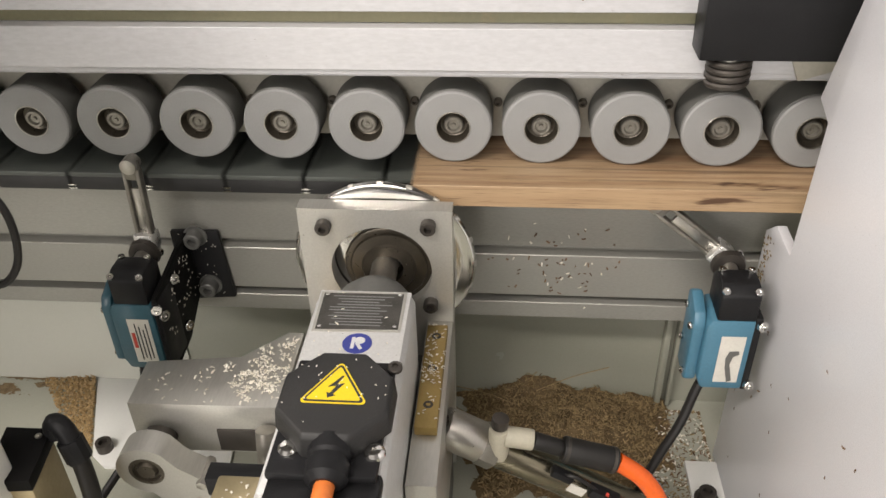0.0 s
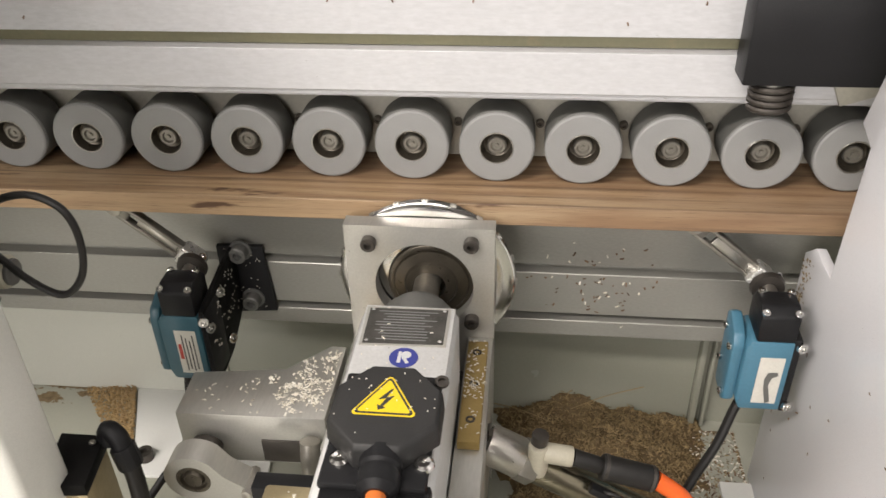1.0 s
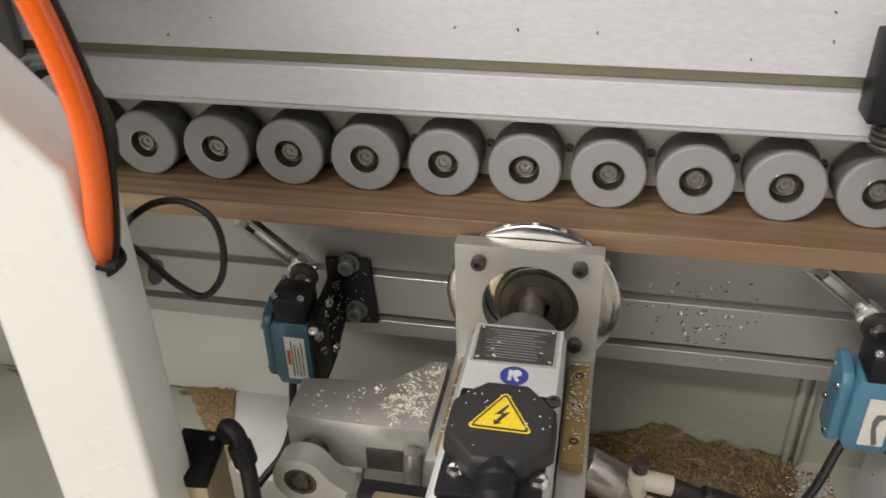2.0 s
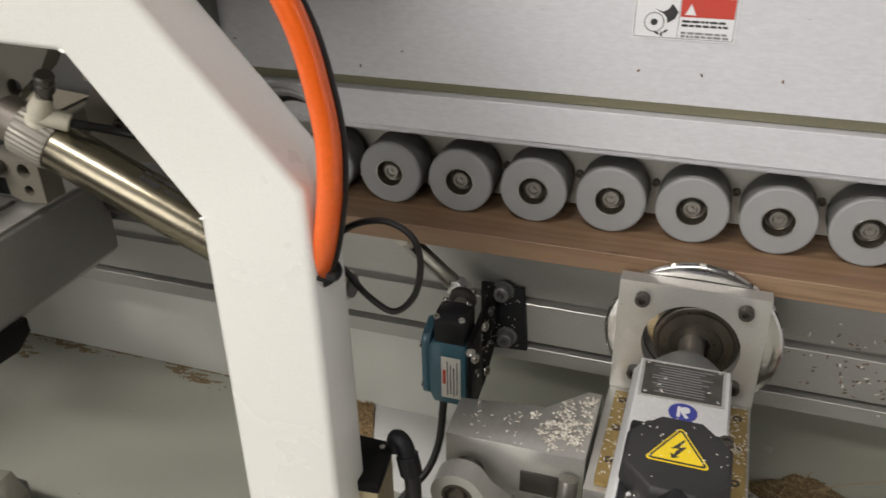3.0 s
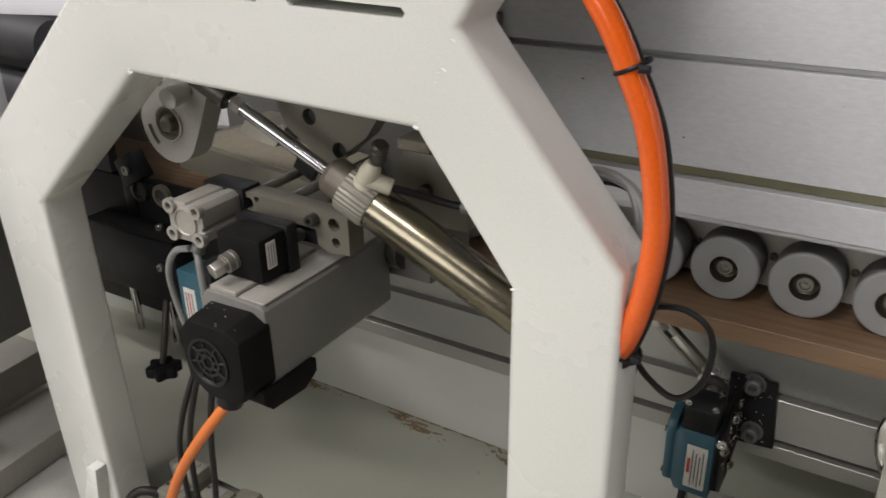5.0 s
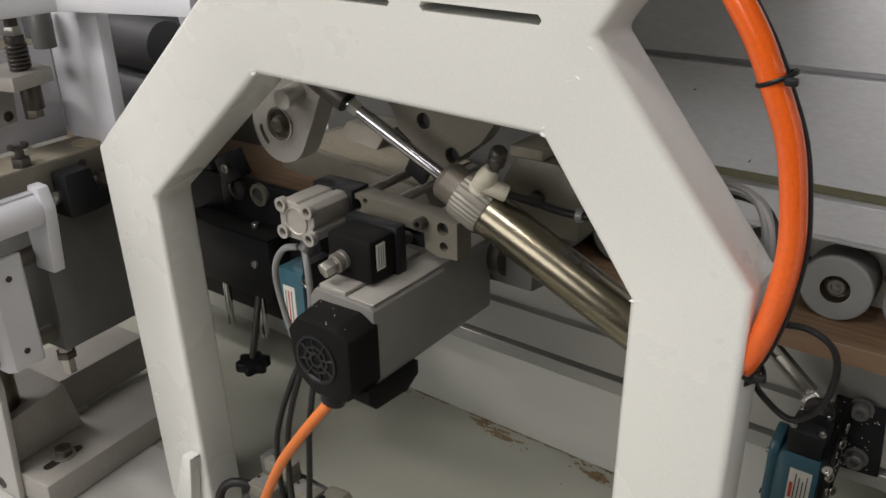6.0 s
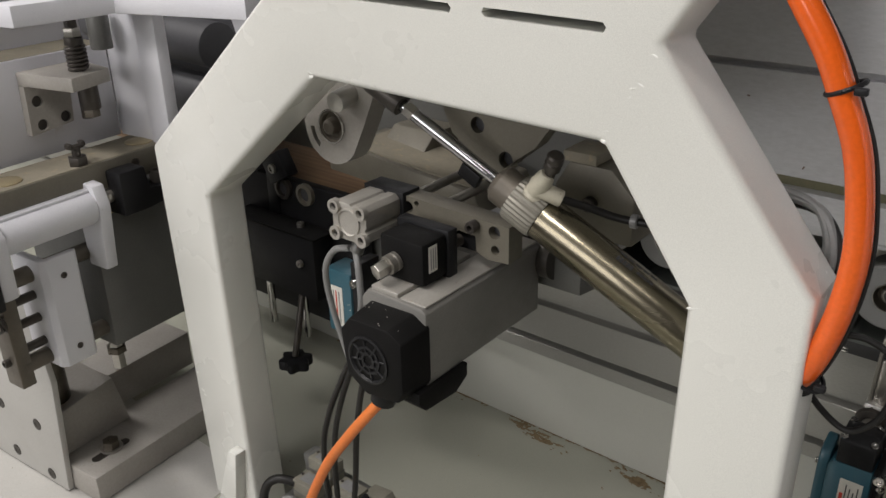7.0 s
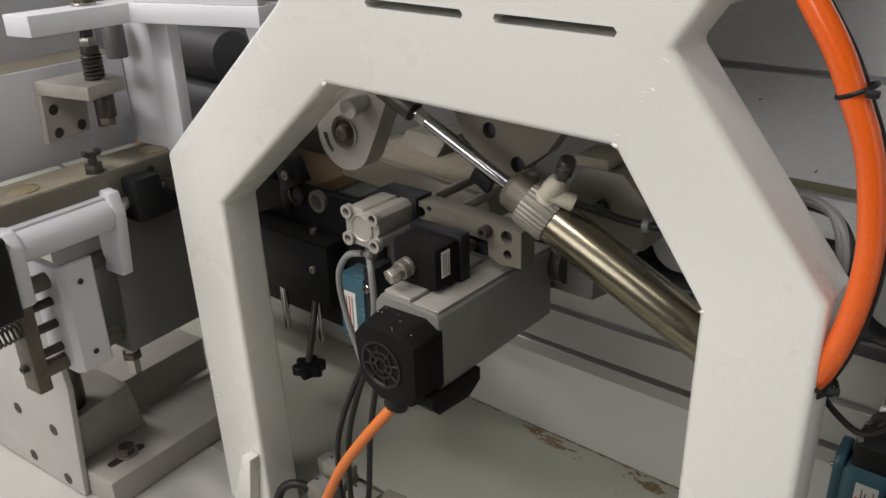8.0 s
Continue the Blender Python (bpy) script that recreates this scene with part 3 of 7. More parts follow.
def casing_sticker():
    y = CASE_Y - 0.0006
    xa, xb, za, zb, xm = -0.1465, -0.0725, 0.3850, 0.4185, -0.1135
    t = thing("instruction_sticker", (-0.1095, y, 0.385), "white instruction sticker with a black pictogram and a red heading", "sticker")
    bm = bmesh.new()
    add_box(bm, (xa, y, za), (xb, CASE_Y, zb))
    part("sheet", bm, M_STICKER, t)
    y0 = y - 0.0003
    for lo, hi in (((xa + 0.0012, za + 0.0012), (xb - 0.0012, za + 0.0016)), ((xa + 0.0012, zb - 0.0016), (xb - 0.0012, zb - 0.0012)), ((xa + 0.0012, za + 0.0017), (xa + 0.0016, zb - 0.0017)),
                   ((xb - 0.0016, za + 0.0017), (xb - 0.0012, zb - 0.0017)), ((xm, za + 0.0017), (xm + 0.0004, zb - 0.0017))):
        box_part("frame_line", (lo[0], y0, lo[1]), (hi[0], y, hi[1]), M_GREYINK, t, bev=0)
    cx, cz = -0.1310, 0.3975
    bm = bmesh.new()
    add_prism(bm, circle(cx, cz, 0.0074, 28), "y", y0, y, [circle(cx, cz, 0.0066, 28)])
    part("pictogram", bm, M_GREYINK, t, "thin ring of the pictogram")
    bm = bmesh.new()
    add_cyl(bm, (cx, y, cz), (cx, y0, cz), 0.0025, seg=18)
    part("pictogram", bm, M_INK, t, "black dot of the pictogram")
    prism_part("pictogram", [(cx + u, cz + v) for u, v in ((0.0, 0.0097), (0.0058, 0.0078), (0.0095, 0.0100), (0.0120, 0.0140), (0.0168, 0.0083), (0.0145, 0.0030), (0.0098, -0.0002), (0.0088, 0.0040), (0.0060, 0.0066))], "y", y0, y, M_INK, t, "black wedge of the pictogram")
    for u, v, a in ((0.0026, -0.0080, 0.5), (0.0060, -0.0086, -1.4), (0.0088, -0.0062, -0.7)):
        box_part("pictogram", (cx + u - 0.0017, y0, cz + v - 0.0007), (cx + u + 0.0017, y, cz + v + 0.0007), M_INK, t, "black finger of the pictogram", 0, Matrix.Rotation(a, 4, "Y"))
    head = box_part("heading", (xm + 0.0010, y0, 0.4025), (xb - 0.0022, y, 0.4165), M_REDINK, t, "red heading", bev=0)
    prism_part("warning_sign", [(xm + 0.004, 0.4040), (xm + 0.012, 0.4040), (xm + 0.008, 0.4120)], "y", y0 - 0.0002, y0, M_STICKER, head, "white triangle")
    rng = random.Random(2)
    for z, k in ((0.3985, 5), (0.3955, 5), (0.3900, 6), (0.3875, 6)):
        x = xm + 0.0025
        while x < xb - 0.008:
            ln = rng.uniform(0.002, 0.006)
            box_part("print_bar", (x, y0, z), (x + ln, y, z + 0.0016), M_INK if k == 5 else M_GREYINK, t, bev=0)
            x += ln + 0.0009


# ---- pressure rollers ----
def build_roller():
    t = thing("pressure_roller", (0, 0, 0), "grey rubber-tyred pressure roller with an oily steel hub", "roller", "row of pressure rollers")
    bm = bmesh.new()
    r = ROLL_R
    add_lathe(bm, [(0.0130, 0.0), (r - 0.0020, 0.0), (r - 0.0006, 0.0010), (r - 0.0004, 0.0030), (r - 0.0030, 0.0032), (r - 0.0030, 0.034), (0.0130, 0.034), (0.0130, 0.0)], (0, 0, 0), (0, 1, 0), 48)
    part("wheel", bm, M_RUBBER, t, "grey wheel body")
    # the tread's colour holds the shade from the casing overhead
    bm = bmesh.new()
    add_lathe(bm, [(r - 0.0032, 0.0033), (r - 0.0006, 0.0033), (r, 0.0038), (r, 0.033), (r - 0.001, 0.035), (r - 0.0032, 0.035)], (0, 0, 0), (0, 1, 0), 48)
    part("tread", bm, M_TREAD, t, "rubber tread darkened for the shade under the casing")
    bm = bmesh.new()
    add_lathe(bm, [(0.0132, -0.0003), (0.0126, 0.0008), (0.0106, 0.0080), (0.0078, 0.0092), (0.0, 0.0092)][::-1], (0, 0, 0), (0, 1, 0), 32)
    part("hub", bm, M_HUB, t, "dark oily hub")
    bm = bmesh.new()
    add_lathe(bm, [(0.0127, 0.0004), (0.0127, -0.0005), (0.0133, -0.0006), (0.0136, -0.0002)], (0, 0, 0), (0, 1, 0), 32)
    part("rim", bm, M_STEEL, t, "bright steel rim of the hub")
    bm = bmesh.new()
    add_lathe(bm, [(0.0076, 0.0092), (0.0076, 0.0050), (0.0066, 0.0038), (0.0050, 0.0038), (0.0040, 0.0060), (0.0018, 0.0060), (0.0013, 0.0046), (0, 0.0046)], (0, 0, 0), (0, 1, 0), 20)
    part("axle_bolt", bm, M_DARKALLOY, t, "dark axle bolt")
    cyl_part("axle", (0, 0.034, 0), (0, 0.0425, 0), 0.010, M_DARKSTEEL, t, seg=16, bev=0)
    return t


ROLLERS = []


def rollers():
    first = build_roller()
    for i in range(-5, 11):
        m = pose(ROLL_X + (i - 4) * PITCH, ROLL_Y, ROLL_Z)
        if i == -5:
            first.matrix_basis = m
            ROLLERS.append(first)
        else:
            ROLLERS.append(copy_thing(first, m))


# ---- feed chain and board ----
def feed_chain():
    t = thing("feed_chain", (0, 0.577, 0.18), "dark rubber-padded feed chain running under the board", "conveyor")
    bm = bmesh.new()
    add_box(bm, (-0.0318, 0.577, 0.1860), (0.0318, 0.66, 0.1904), 0.0008)
    add_box(bm, (-0.028, 0.580, 0.1902), (-0.024, 0.655, 0.1905))
    pad = mesh_of("pad", bm, M_PAD, (0, 0.577, 0.18))
    bm = bmesh.new()
    add_box(bm, (-0.0325, 0.578, 0.1730), (0.0325, 0.665, 0.1859), 0.0008)
    carrier = mesh_of("pad_carrier", bm, M_PADEDGE, (0, 0.577, 0.18))
    bm = bmesh.new()
    for dz in (0.0, 0.0032):
        add_box(bm, (-0.0350, 0.5772, 0.1742 + dz), (-0.0300, 0.5785, 0.1754 + dz))
    pin = mesh_of("link_pin", bm, M_CHROME, (0, 0.577, 0.18))
    for k in range(-17, 58):
        x = -0.109 + k * 0.0675
        for data in (pad, carrier, pin):
            ob = new(data.name.split(".")[0], data)
            ob.parent, ob.location = t, (x, 0, 0)
    return t


def board():
    t = thing("wooden_board", (BOARD_FRONT, BOARD_Y, BOARD_LOW), "long brown walnut-toned wooden board passing under the rollers", "board")
    length = BOARD_REAR - BOARD_FRONT
    bm = bmesh.new()
    add_box(bm, (BOARD_FRONT + 0.0006, BOARD_Y, BOARD_LOW), (BOARD_REAR - 0.0006, 0.640, BOARD_TOP), 0.0006, 1)
    part("plank", bm, M_WOOD, t)
    for x in (BOARD_FRONT, BOARD_REAR - 0.0007):
        box_part("end_face", (x, BOARD_Y + 0.0008, BOARD_LOW + 0.0008), (x + 0.0007, 0.639, BOARD_TOP - 0.0008), M_ENDGRAIN, t, "pale sawn end grain", bev=0)
    return t


# ---- limit switches ----
def limit_switch(x0, y0, z0, paint, label, reach, marked):
    """A roller-lever limit switch. x0, y0, z0: front, lower, left corner of its body; reach: how far its head sits from that corner."""
    t = thing("limit_switch", (x0 + 0.021, y0 + 0.02, z0), label, "limit switch", "limit switches")
    w, d, h = 0.042, 0.036, 0.069
    bm = bmesh.new()
    out = [(x0 + 0.010, z0), (x0 + w, z0), (x0 + w, z0 + h), (x0 + 0.010, z0 + h), (x0 + 0.006, z0 + h - 0.006), (x0 + 0.006, z0 + 0.010)]
    add_prism(bm, out, "y", y0, y0 + d, bev=0.0022)
    add_prism(bm, [(x0 + 0.012, z0 - 0.006), (x0 + 0.030, z0 - 0.006), (x0 + 0.032, z0 + 0.002), (x0 + 0.010, z0 + 0.002)], "y", y0 + 0.010, y0 + 0.028, bev=0.0015)
    body = part("body", bm, paint, t)
    # bevelled cover on the side, held by four screws
    bm = bmesh.new()
    cover = [(y0 + 0.004, z0 + 0.006), (y0 + 0.010, z0 + 0.001), (y0 + 0.034, z0 + 0.003), (y0 + 0.036, z0 + h + 0.004), (y0 + 0.028, z0 + h + 0.009), (y0 + 0.008, z0 + h + 0.001), (y0 + 0.004, z0 + h - 0.008)]
    add_prism(bm, cover, "x", x0 - 0.003, x0 + 0.0062, bev=0.0022)
    part("cover", bm, paint, body)
    for dy, dz in ((0.010, 0.010), (0.009, h - 0.012), (0.029, 0.030), (0.029, h - 0.006)):
        screw_part("cover_screw", (x0 - 0.0030, y0 + dy, z0 + dz), (-1, -0.2, 0.15), 0.0030, 0.0024, M_CHROME, t, "small bright cover screw")
    # printed label on the front
    lab = box_part("label", (x0 + 0.0185, y0 - 0.0005, z0 + 0.008), (x0 + 0.0370, y0 + 0.0005, z0 + 0.0545), M_PAPER, t, "pale printed label", bev=0)
    if marked:
        for k in range(4):
            box_part("print_line", (x0 + 0.0240 + 0.0031 * k, y0 - 0.0009, z0 + 0.011 + 0.002 * (k % 2)), (x0 + 0.0249 + 0.0031 * k, y0 - 0.0005, z0 + 0.050 - 0.003 * (k % 3)), M_INK, lab, bev=0)
        box_part("print_block", (x0 + 0.0200, y0 - 0.0009, z0 + 0.024), (x0 + 0.0228, y0 - 0.0005, z0 + 0.040), M_REDINK, lab, bev=0)
    else:
        bm = bmesh.new()
        add_prism(bm, [(x0 + 0.0290, z0 + 0.0085), (x0 + 0.0325, z0 + 0.0100), (x0 + 0.0305, z0 + 0.0190), (x0 + 0.0285, z0 + 0.0270), (x0 + 0.0300, z0 + 0.0345), (x0 + 0.0345, z0 + 0.0375), (x0 + 0.0335, z0 + 0.0405), (x0 + 0.0265, z0 + 0.0400), (x0 + 0.0245, z0 + 0.0330), (x0 + 0.0255, z0 + 0.0230)],
                  "y", y0 - 0.0009, y0 - 0.0005)
        part("worn_patch", bm, M_GREYBLOCK, lab, "worn dark patch")
    # head: a black block with a sloped shoulder
    hx = x0 + reach
    zb, zt = z0 + h - 0.001, z0 + h + 0.029
    bm = bmesh.new()
    add_prism(bm, [(y0 + 0.001, zb), (y0 + 0.001, zt - 0.006), (y0 + 0.010, zt), (y0 + 0.028, zt), (y0 + 0.035, zt - 0.008), (y0 + 0.035, zb)], "x", hx - 0.0148, hx + 0.0148, bev=0.0022)
    head = part("head", bm, M_BLACK, t, "black switch head")
    for dx, dy, dz in ((-0.0118, 0.0035, -0.0036), (0.0118, 0.0035, -0.0036), (-0.0108, 0.0260, 0.0), (0.0108, 0.0260, 0.0)):
        screw_part("screw", (hx + dx, y0 + dy, zt + dz), (0, -0.6 if dy < 0.01 else 0, 1), 0.0030, 0.0022, M_CHROME, head, "bright screw")
    # mounting strip with screws on the fixed side
    sx = x0 + w
    bm = bmesh.new()
    add_box(bm, (sx, y0 + 0.002, z0 - 0.002), (sx + 0.0055, y0 + d, z0 + h + 0.002), 0.001)
    strip = part("mounting_strip", bm, M_BLACK, t, "black mounting strip")
    for dz in (0.005, h - 0.004):
        screw_part("screw", (sx + 0.0045, y0 + 0.001, z0 + dz), (0.35, -1, 0.2), 0.0044, 0.0034, M_CHROME, strip, "bright screw")
    # shaft, ring and lever
    pivot = Vector((hx - 0.001, y0 + 0.060, z0 + h + 0.020))
    cyl_part("shaft", pivot + Vector((0, 0.006, 0)), pivot + Vector((0, -0.038, 0)), 0.0060, M_STEEL, t, "worn steel shaft", 18)
    bm = bmesh.new()
    add_lathe(bm, [(0.0060, -0.019), (0.0125, -0.018), (0.0135, -0.013), (0.0120, -0.0110), (0.0060, -0.0110)], pivot, (0, 1, 0), 28)
    part("shaft_ring", bm, M_DARKSTEEL, t, "dark ring round the shaft")
    bm = bmesh.new()
    for dx in (-0.0056, 0.0056):
        add_box(bm, pivot + Vector((dx - 0.0016, -0.0085, 0.014)), pivot + Vector((dx + 0.0016, -0.0005, 0.076)), 0.0007)
    add_box(bm, pivot + Vector((-0.0072, -0.0085, 0.066)), pivot + Vector((0.0072, -0.0005, 0.084)), 0.0030)
    lever = part("lever", bm, M_DARKALLOY, t, "slotted steel lever arm", at=pivot)
    bm = bmesh.new()
    add_box(bm, pivot + Vector((-0.0038, -0.0060, 0.014)), pivot + Vector((0.0038, -0.0030, 0.058)), 0.0003)
    part("lever_insert", bm, M_STEEL, lever, "bright inner slide of the lever")
    bm = bmesh.new()
    add_prism(bm, [(pivot.x - 0.0090, pivot.z + 0.001), (pivot.x - 0.0060, pivot.z - 0.008), (pivot.x + 0.0060, pivot.z - 0.008), (pivot.x + 0.0095, pivot.z + 0.002), (pivot.x + 0.0090, pivot.z + 0.016), (pivot.x - 0.0085, pivot.z + 0.016)], "y", pivot.y - 0.0125, pivot.y + 0.003, bev=0.0022)
    part("clamp_block", bm, M_KNUCKLE, lever, "bright silver clamp block")
    screw_part("clamp_screw", pivot + Vector((0.0085, -0.008, -0.002)), (1, -0.5, 0), 0.0036, 0.004, M_CHROME, lever)
    cyl_part("end_roller", pivot + Vector((0, -0.0110, 0.080)), pivot + Vector((0, 0.002, 0.080)), 0.0066, M_STEEL, lever, "small steel end roller", 18)
    return t, lever


def switch_bracket():
    t = thing("switch_bracket", (-0.249, 0.585, 0.05), "black angle bracket bolted to the beam by two capscrews", "bracket")
    bm = bmesh.new()
    add_prism(bm, [(-0.272, 0.052), (-0.2235, 0.056), (-0.2290, 0.1280), (-0.272, 0.1275)], "y", 0.5845, 0.5895, bev=0.0006)
    part("flange", bm, M_BLACK, t)
    bm = bmesh.new()
    add_prism(bm, [(0.499, 0.034), (0.545, 0.040), (0.5840, 0.062), (0.5840, 0.1275), (0.560, 0.1275), (0.499, 0.118)], "x", -0.2595, -0.2555, bev=0.0006)
    part("web", bm, M_BLACKTOP, t)
    for y, z in ((0.5350, 0.1130), (0.5040, 0.0980), (0.5420, 0.0560)):
        screw_part("web_screw", (-0.2556, y, z), (1, -0.5, 0.2), 0.0048, 0.0042, M_CHROME, t, "bright pan-head screw")
    for x, z in ((-0.2490, 0.1240), (-0.2445, 0.0705)):
        bm = bmesh.new()
        add_lathe(bm, [(0.0105, 0), (0.0105, 0.0015), (0.0078, 0.0015), (0.0078, 0.011), (0.0068, 0.012), (0.0040, 0.012), (0.0037, 0.006), (0, 0.006)], (x, 0.5845, z), (0, -1, 0), 24)
        part("capscrew", bm, M_GREYBLOCK, t, "dull grey capscrew with washer")


# ---- trimming unit ----
TRIM_SHIFT = Vector((0.001, -0.003, 0.005))


def trimming_unit():
    t = thing("trimming_unit", (-0.075, 0.50, FLOOR), "trimming head with cutter, mount plate and silver motor under the board", "trimming unit")
    # mount plate with a round window
    bm = bmesh.new()
    add_prism(bm, [(-0.1330, -0.078), (-0.0155, -0.078), (-0.0155, 0.1965), (-0.1330, 0.1965)], "y", 0.513, 0.5270, [circle(-0.0715, 0.141, 0.0395, 48)])
    plate = part("mount_plate", bm, M_ALU, t, "machined aluminium plate")
    for x, z in ((-0.1135, 0.1820), (-0.0335, 0.1840), (-0.1135, 0.1080), (-0.0335, 0.1100)):
        screw_part("capscrew", (x, 0.513, z), (0, -1, 0), 0.0060, 0.0075, M_DARKSTEEL, plate, "dark capscrew")
    # cutter disc with carbide teeth
    c = Vector((-0.0710, 0.5275, 0.1375))
    bm = bmesh.new()
    add_lathe(bm, [(0, 0.0068), (0.0705, 0.0068), (0.0722, 0.0058), (0.0727, 0.0035), (0.0715, 0.0014), (0.0690, 0.0004), (0.060, 0.0008), (0.036, 0.0012), (0.030, 0.0004), (0, 0.0004)], c, (0, 1, 0), 96)
    cutter = part("cutter_disc", bm, M_CHROME, t, "bright steel cutter disc")
    for k in range(20):
        a = 2 * math.pi * k / 20
        bm = bmesh.new()
        m = Matrix.Translation(c + Vector((0.0718 * math.sin(a), 0.0038, 0.0718 * math.cos(a)))) @ Matrix.Rotation(a, 4, "Y")
        q = bmesh.ops.create_cube(bm, size=1, matrix=m @ Matrix.Diagonal((0.007, 0.0050, 0.0030, 1)))["verts"]
        bmesh.ops.bevel(bm, geom=list({e for v in q for e in v.link_edges}), offset=0.0015, segments=1, affect="EDGES")
        part("tooth", bm, M_STEEL, cutter)
    bm = bmesh.new()
    add_lathe(bm, [(0.036, 0), (0.0355, -0.003), (0.0345, -0.0035), (0.031, -0.0035), (0.030, -0.005), (0.022, -0.006), (0.0205, -0.0085), (0.012, -0.0085), (0.012, 0)], c + Vector((0.004, 0.0, 0)), (0, 1, 0), 40)
    part("flange", bm, M_HUB, t, "oily brown clamping flange")
    cyl_part("spindle", (-0.070, 0.535, 0.1405), (-0.070, 0.470, 0.1355), 0.0105, M_STEEL, t, "ground steel spindle", 28)
    bm = bmesh.new()
    add_lathe(bm, [(0.0, 0.0), (0.0300, 0.0), (0.0300, 0.024), (0.024, 0.034), (0.013, 0.037), (0.0, 0.037)], (-0.0715, 0.454, 0.130), (0, 1, 0.05), 40)
    part("collar", bm, M_GREYBLOCK, t, "dusty grey spindle collar")
    # motor housing
    x0, x1, zt = -0.1065, -0.0395, 0.1630
    bm = bmesh.new()
    add_prism(bm, [(x0 + 0.002, zt), (x1 - 0.002, zt), (x1 + 0.0012, zt - 0.006), (x1 + 0.0012, 0.062), (x0 - 0.004, 0.062), (x0 - 0.004, zt - 0.010)], "y", 0.20, 0.4545, bev=0.0012)
    motor = part("motor_housing", bm, M_MOTOR, t, "silver-grey motor housing")
    box_part("top_cover", (x0 + 0.001, 0.275, zt), (x1 - 0.001, 0.4545, zt + 0.0022), M_MOTOR, motor, "white painted top cover")
    bm = bmesh.new()
    zc = zt + 0.0022
    frame_out = [(-0.1030, 0.4085), (-0.0435, 0.4105), (-0.0435, 0.4525), (-0.1040, 0.4515)]
    add_prism(bm, frame_out, "z", zc, zc + 0.0008)
    plaque = part("rating_plate", bm, M_ALU, motor, "dark engraved rating plate with a bright frame")
    bm = bmesh.new()
    add_prism(bm, [(-0.1010, 0.4105), (-0.0455, 0.4122), (-0.0455, 0.4505), (-0.1018, 0.4498)], "z", zc + 0.0008, zc + 0.0011)
    part("plate_face", bm, M_PLAQUE, plaque)
    rng = random.Random(11)
    for k in range(11):
        y = 0.4150 + 0.0031 * k
        xa = -0.096 + rng.uniform(0, 0.008)
        box_part("engraved_line", (xa, y, zc + 0.0011), (-0.052 - rng.uniform(0, 0.010), y + 0.0009, zc + 0.0013), M_GREYINK, plaque, bev=0)
    for x, y in ((-0.0985, 0.4130), (-0.0480, 0.4145), (-0.0992, 0.4477), (-0.0480, 0.4485)):
        screw_part("rivet", (x, y, zc + 0.0011), (0, 0, 1), 0.0016, 0.0008, M_CHROME, plaque, socket=False)
    bm = bmesh.new()
    add_cyl(bm, (-0.0705, 0.3980, zc), (-0.0705, 0.3980, zc + 0.0005), 0.0098, seg=36)
    badge = part("badge", bm, M_LOGO, motor, "round blue badge with a white sign")
    bm = bmesh.new()
    zb = zc + 0.0005
    add_box(bm, (-0.0745, 0.3925, zb), (-0.0722, 0.4035, zb + 0.0003))
    add_cyl(bm, (-0.0690, 0.4005, zb), (-0.0690, 0.4005, zb + 0.0003), 0.0034, seg=20)
    add_box(bm, (-0.0702, 0.3918, zb), (-0.0680, 0.3985, zb + 0.0003), turn=Matrix.Rotation(0.55, 4, "Z"))
    part("badge_sign", bm, M_STICKER, badge)
    # junction box
    jx, jy = -0.0705, 0.3310
    zj = zt + 0.0022
    bm = bmesh.new()
    add_box(bm, (jx - 0.0325, 0.2835, zj - 0.0), (jx + 0.0290, 0.3750, zj + 0.006), 0.002)
    jbox = part("junction_base", bm, M_BLACK, t, "black junction box base")
    bm = bmesh.new()
    r0, r1, r2 = 0.0378, 0.0366, 0.0345
    rings = []
    for r, z in ((r0, zj + 0.006), (r1, zj + 0.0195), (r2, zj + 0.0225)):
        rings.append([bm.verts.new((jx + r * 0.96 * math.cos(math.pi / 8 + k * math.pi / 4), jy + r * 1.02 * math.sin(math.pi / 8 + k * math.pi / 4), z)) for k in range(8)])
    for a, b in zip(rings, rings[1:]):
        for k in range(8):
            bm.faces.new((a[k], a[(k + 1) % 8], b[(k + 1) % 8], b[k]))
    bm.faces.new(rings[-1])
    bm.faces.new(rings[0][::-1])
    bmesh.ops.bevel(bm, geom=bm.edges[:], offset=0.0011, segments=2, affect="EDGES", profile=0.5)
    lid = part("junction_lid", bm, M_LID, t, "eight-sided black junction box lid")
    for x in (jx - 0.0225, jx + 0.0260):
        bm = bmesh.new()
        add_lathe(bm, [(0.0062, 0), (0.0058, 0.0020), (0.0040, 0.0036), (0.0012, 0.0040), (0.0010, 0.0028), (0, 0.0028)], (x, 0.3010, zj + 0.006), (0, -0.1, 1), 20)
        part("lid_screw", bm, M_CHROME, jbox, "bright round lid screw")
        screw_part("lid_screw", (x + 0.003, 0.3690, zj + 0.006), (0, -0.15, 1), 0.0046, 0.0026, M_DARKSTEEL, jbox)
    # warning triangle
    zs = zj + 0.0227
    cx, cy = -0.0705, 0.3325

    def rounded(s, rr):
        pts = []
        for k in range(3):
            a = math.pi / 2 + k * 2 * math.pi / 3
            vx, vy = (s - 2 * rr) * math.cos(a), (s - 2 * rr) * math.sin(a)
            for q in range(-3, 4):
                b = a + q * math.pi / 9
                pts.append((cx + vx * 1.0 + rr * math.cos(b), cy + 1.0 * (vy + rr * math.sin(b))))
        return pts

    sign = prism_part("warning_sign", rounded(0.0232, 0.0022), "z", zs, zs + 0.0003, M_YELLOW, lid, "yellow high-voltage warning triangle")
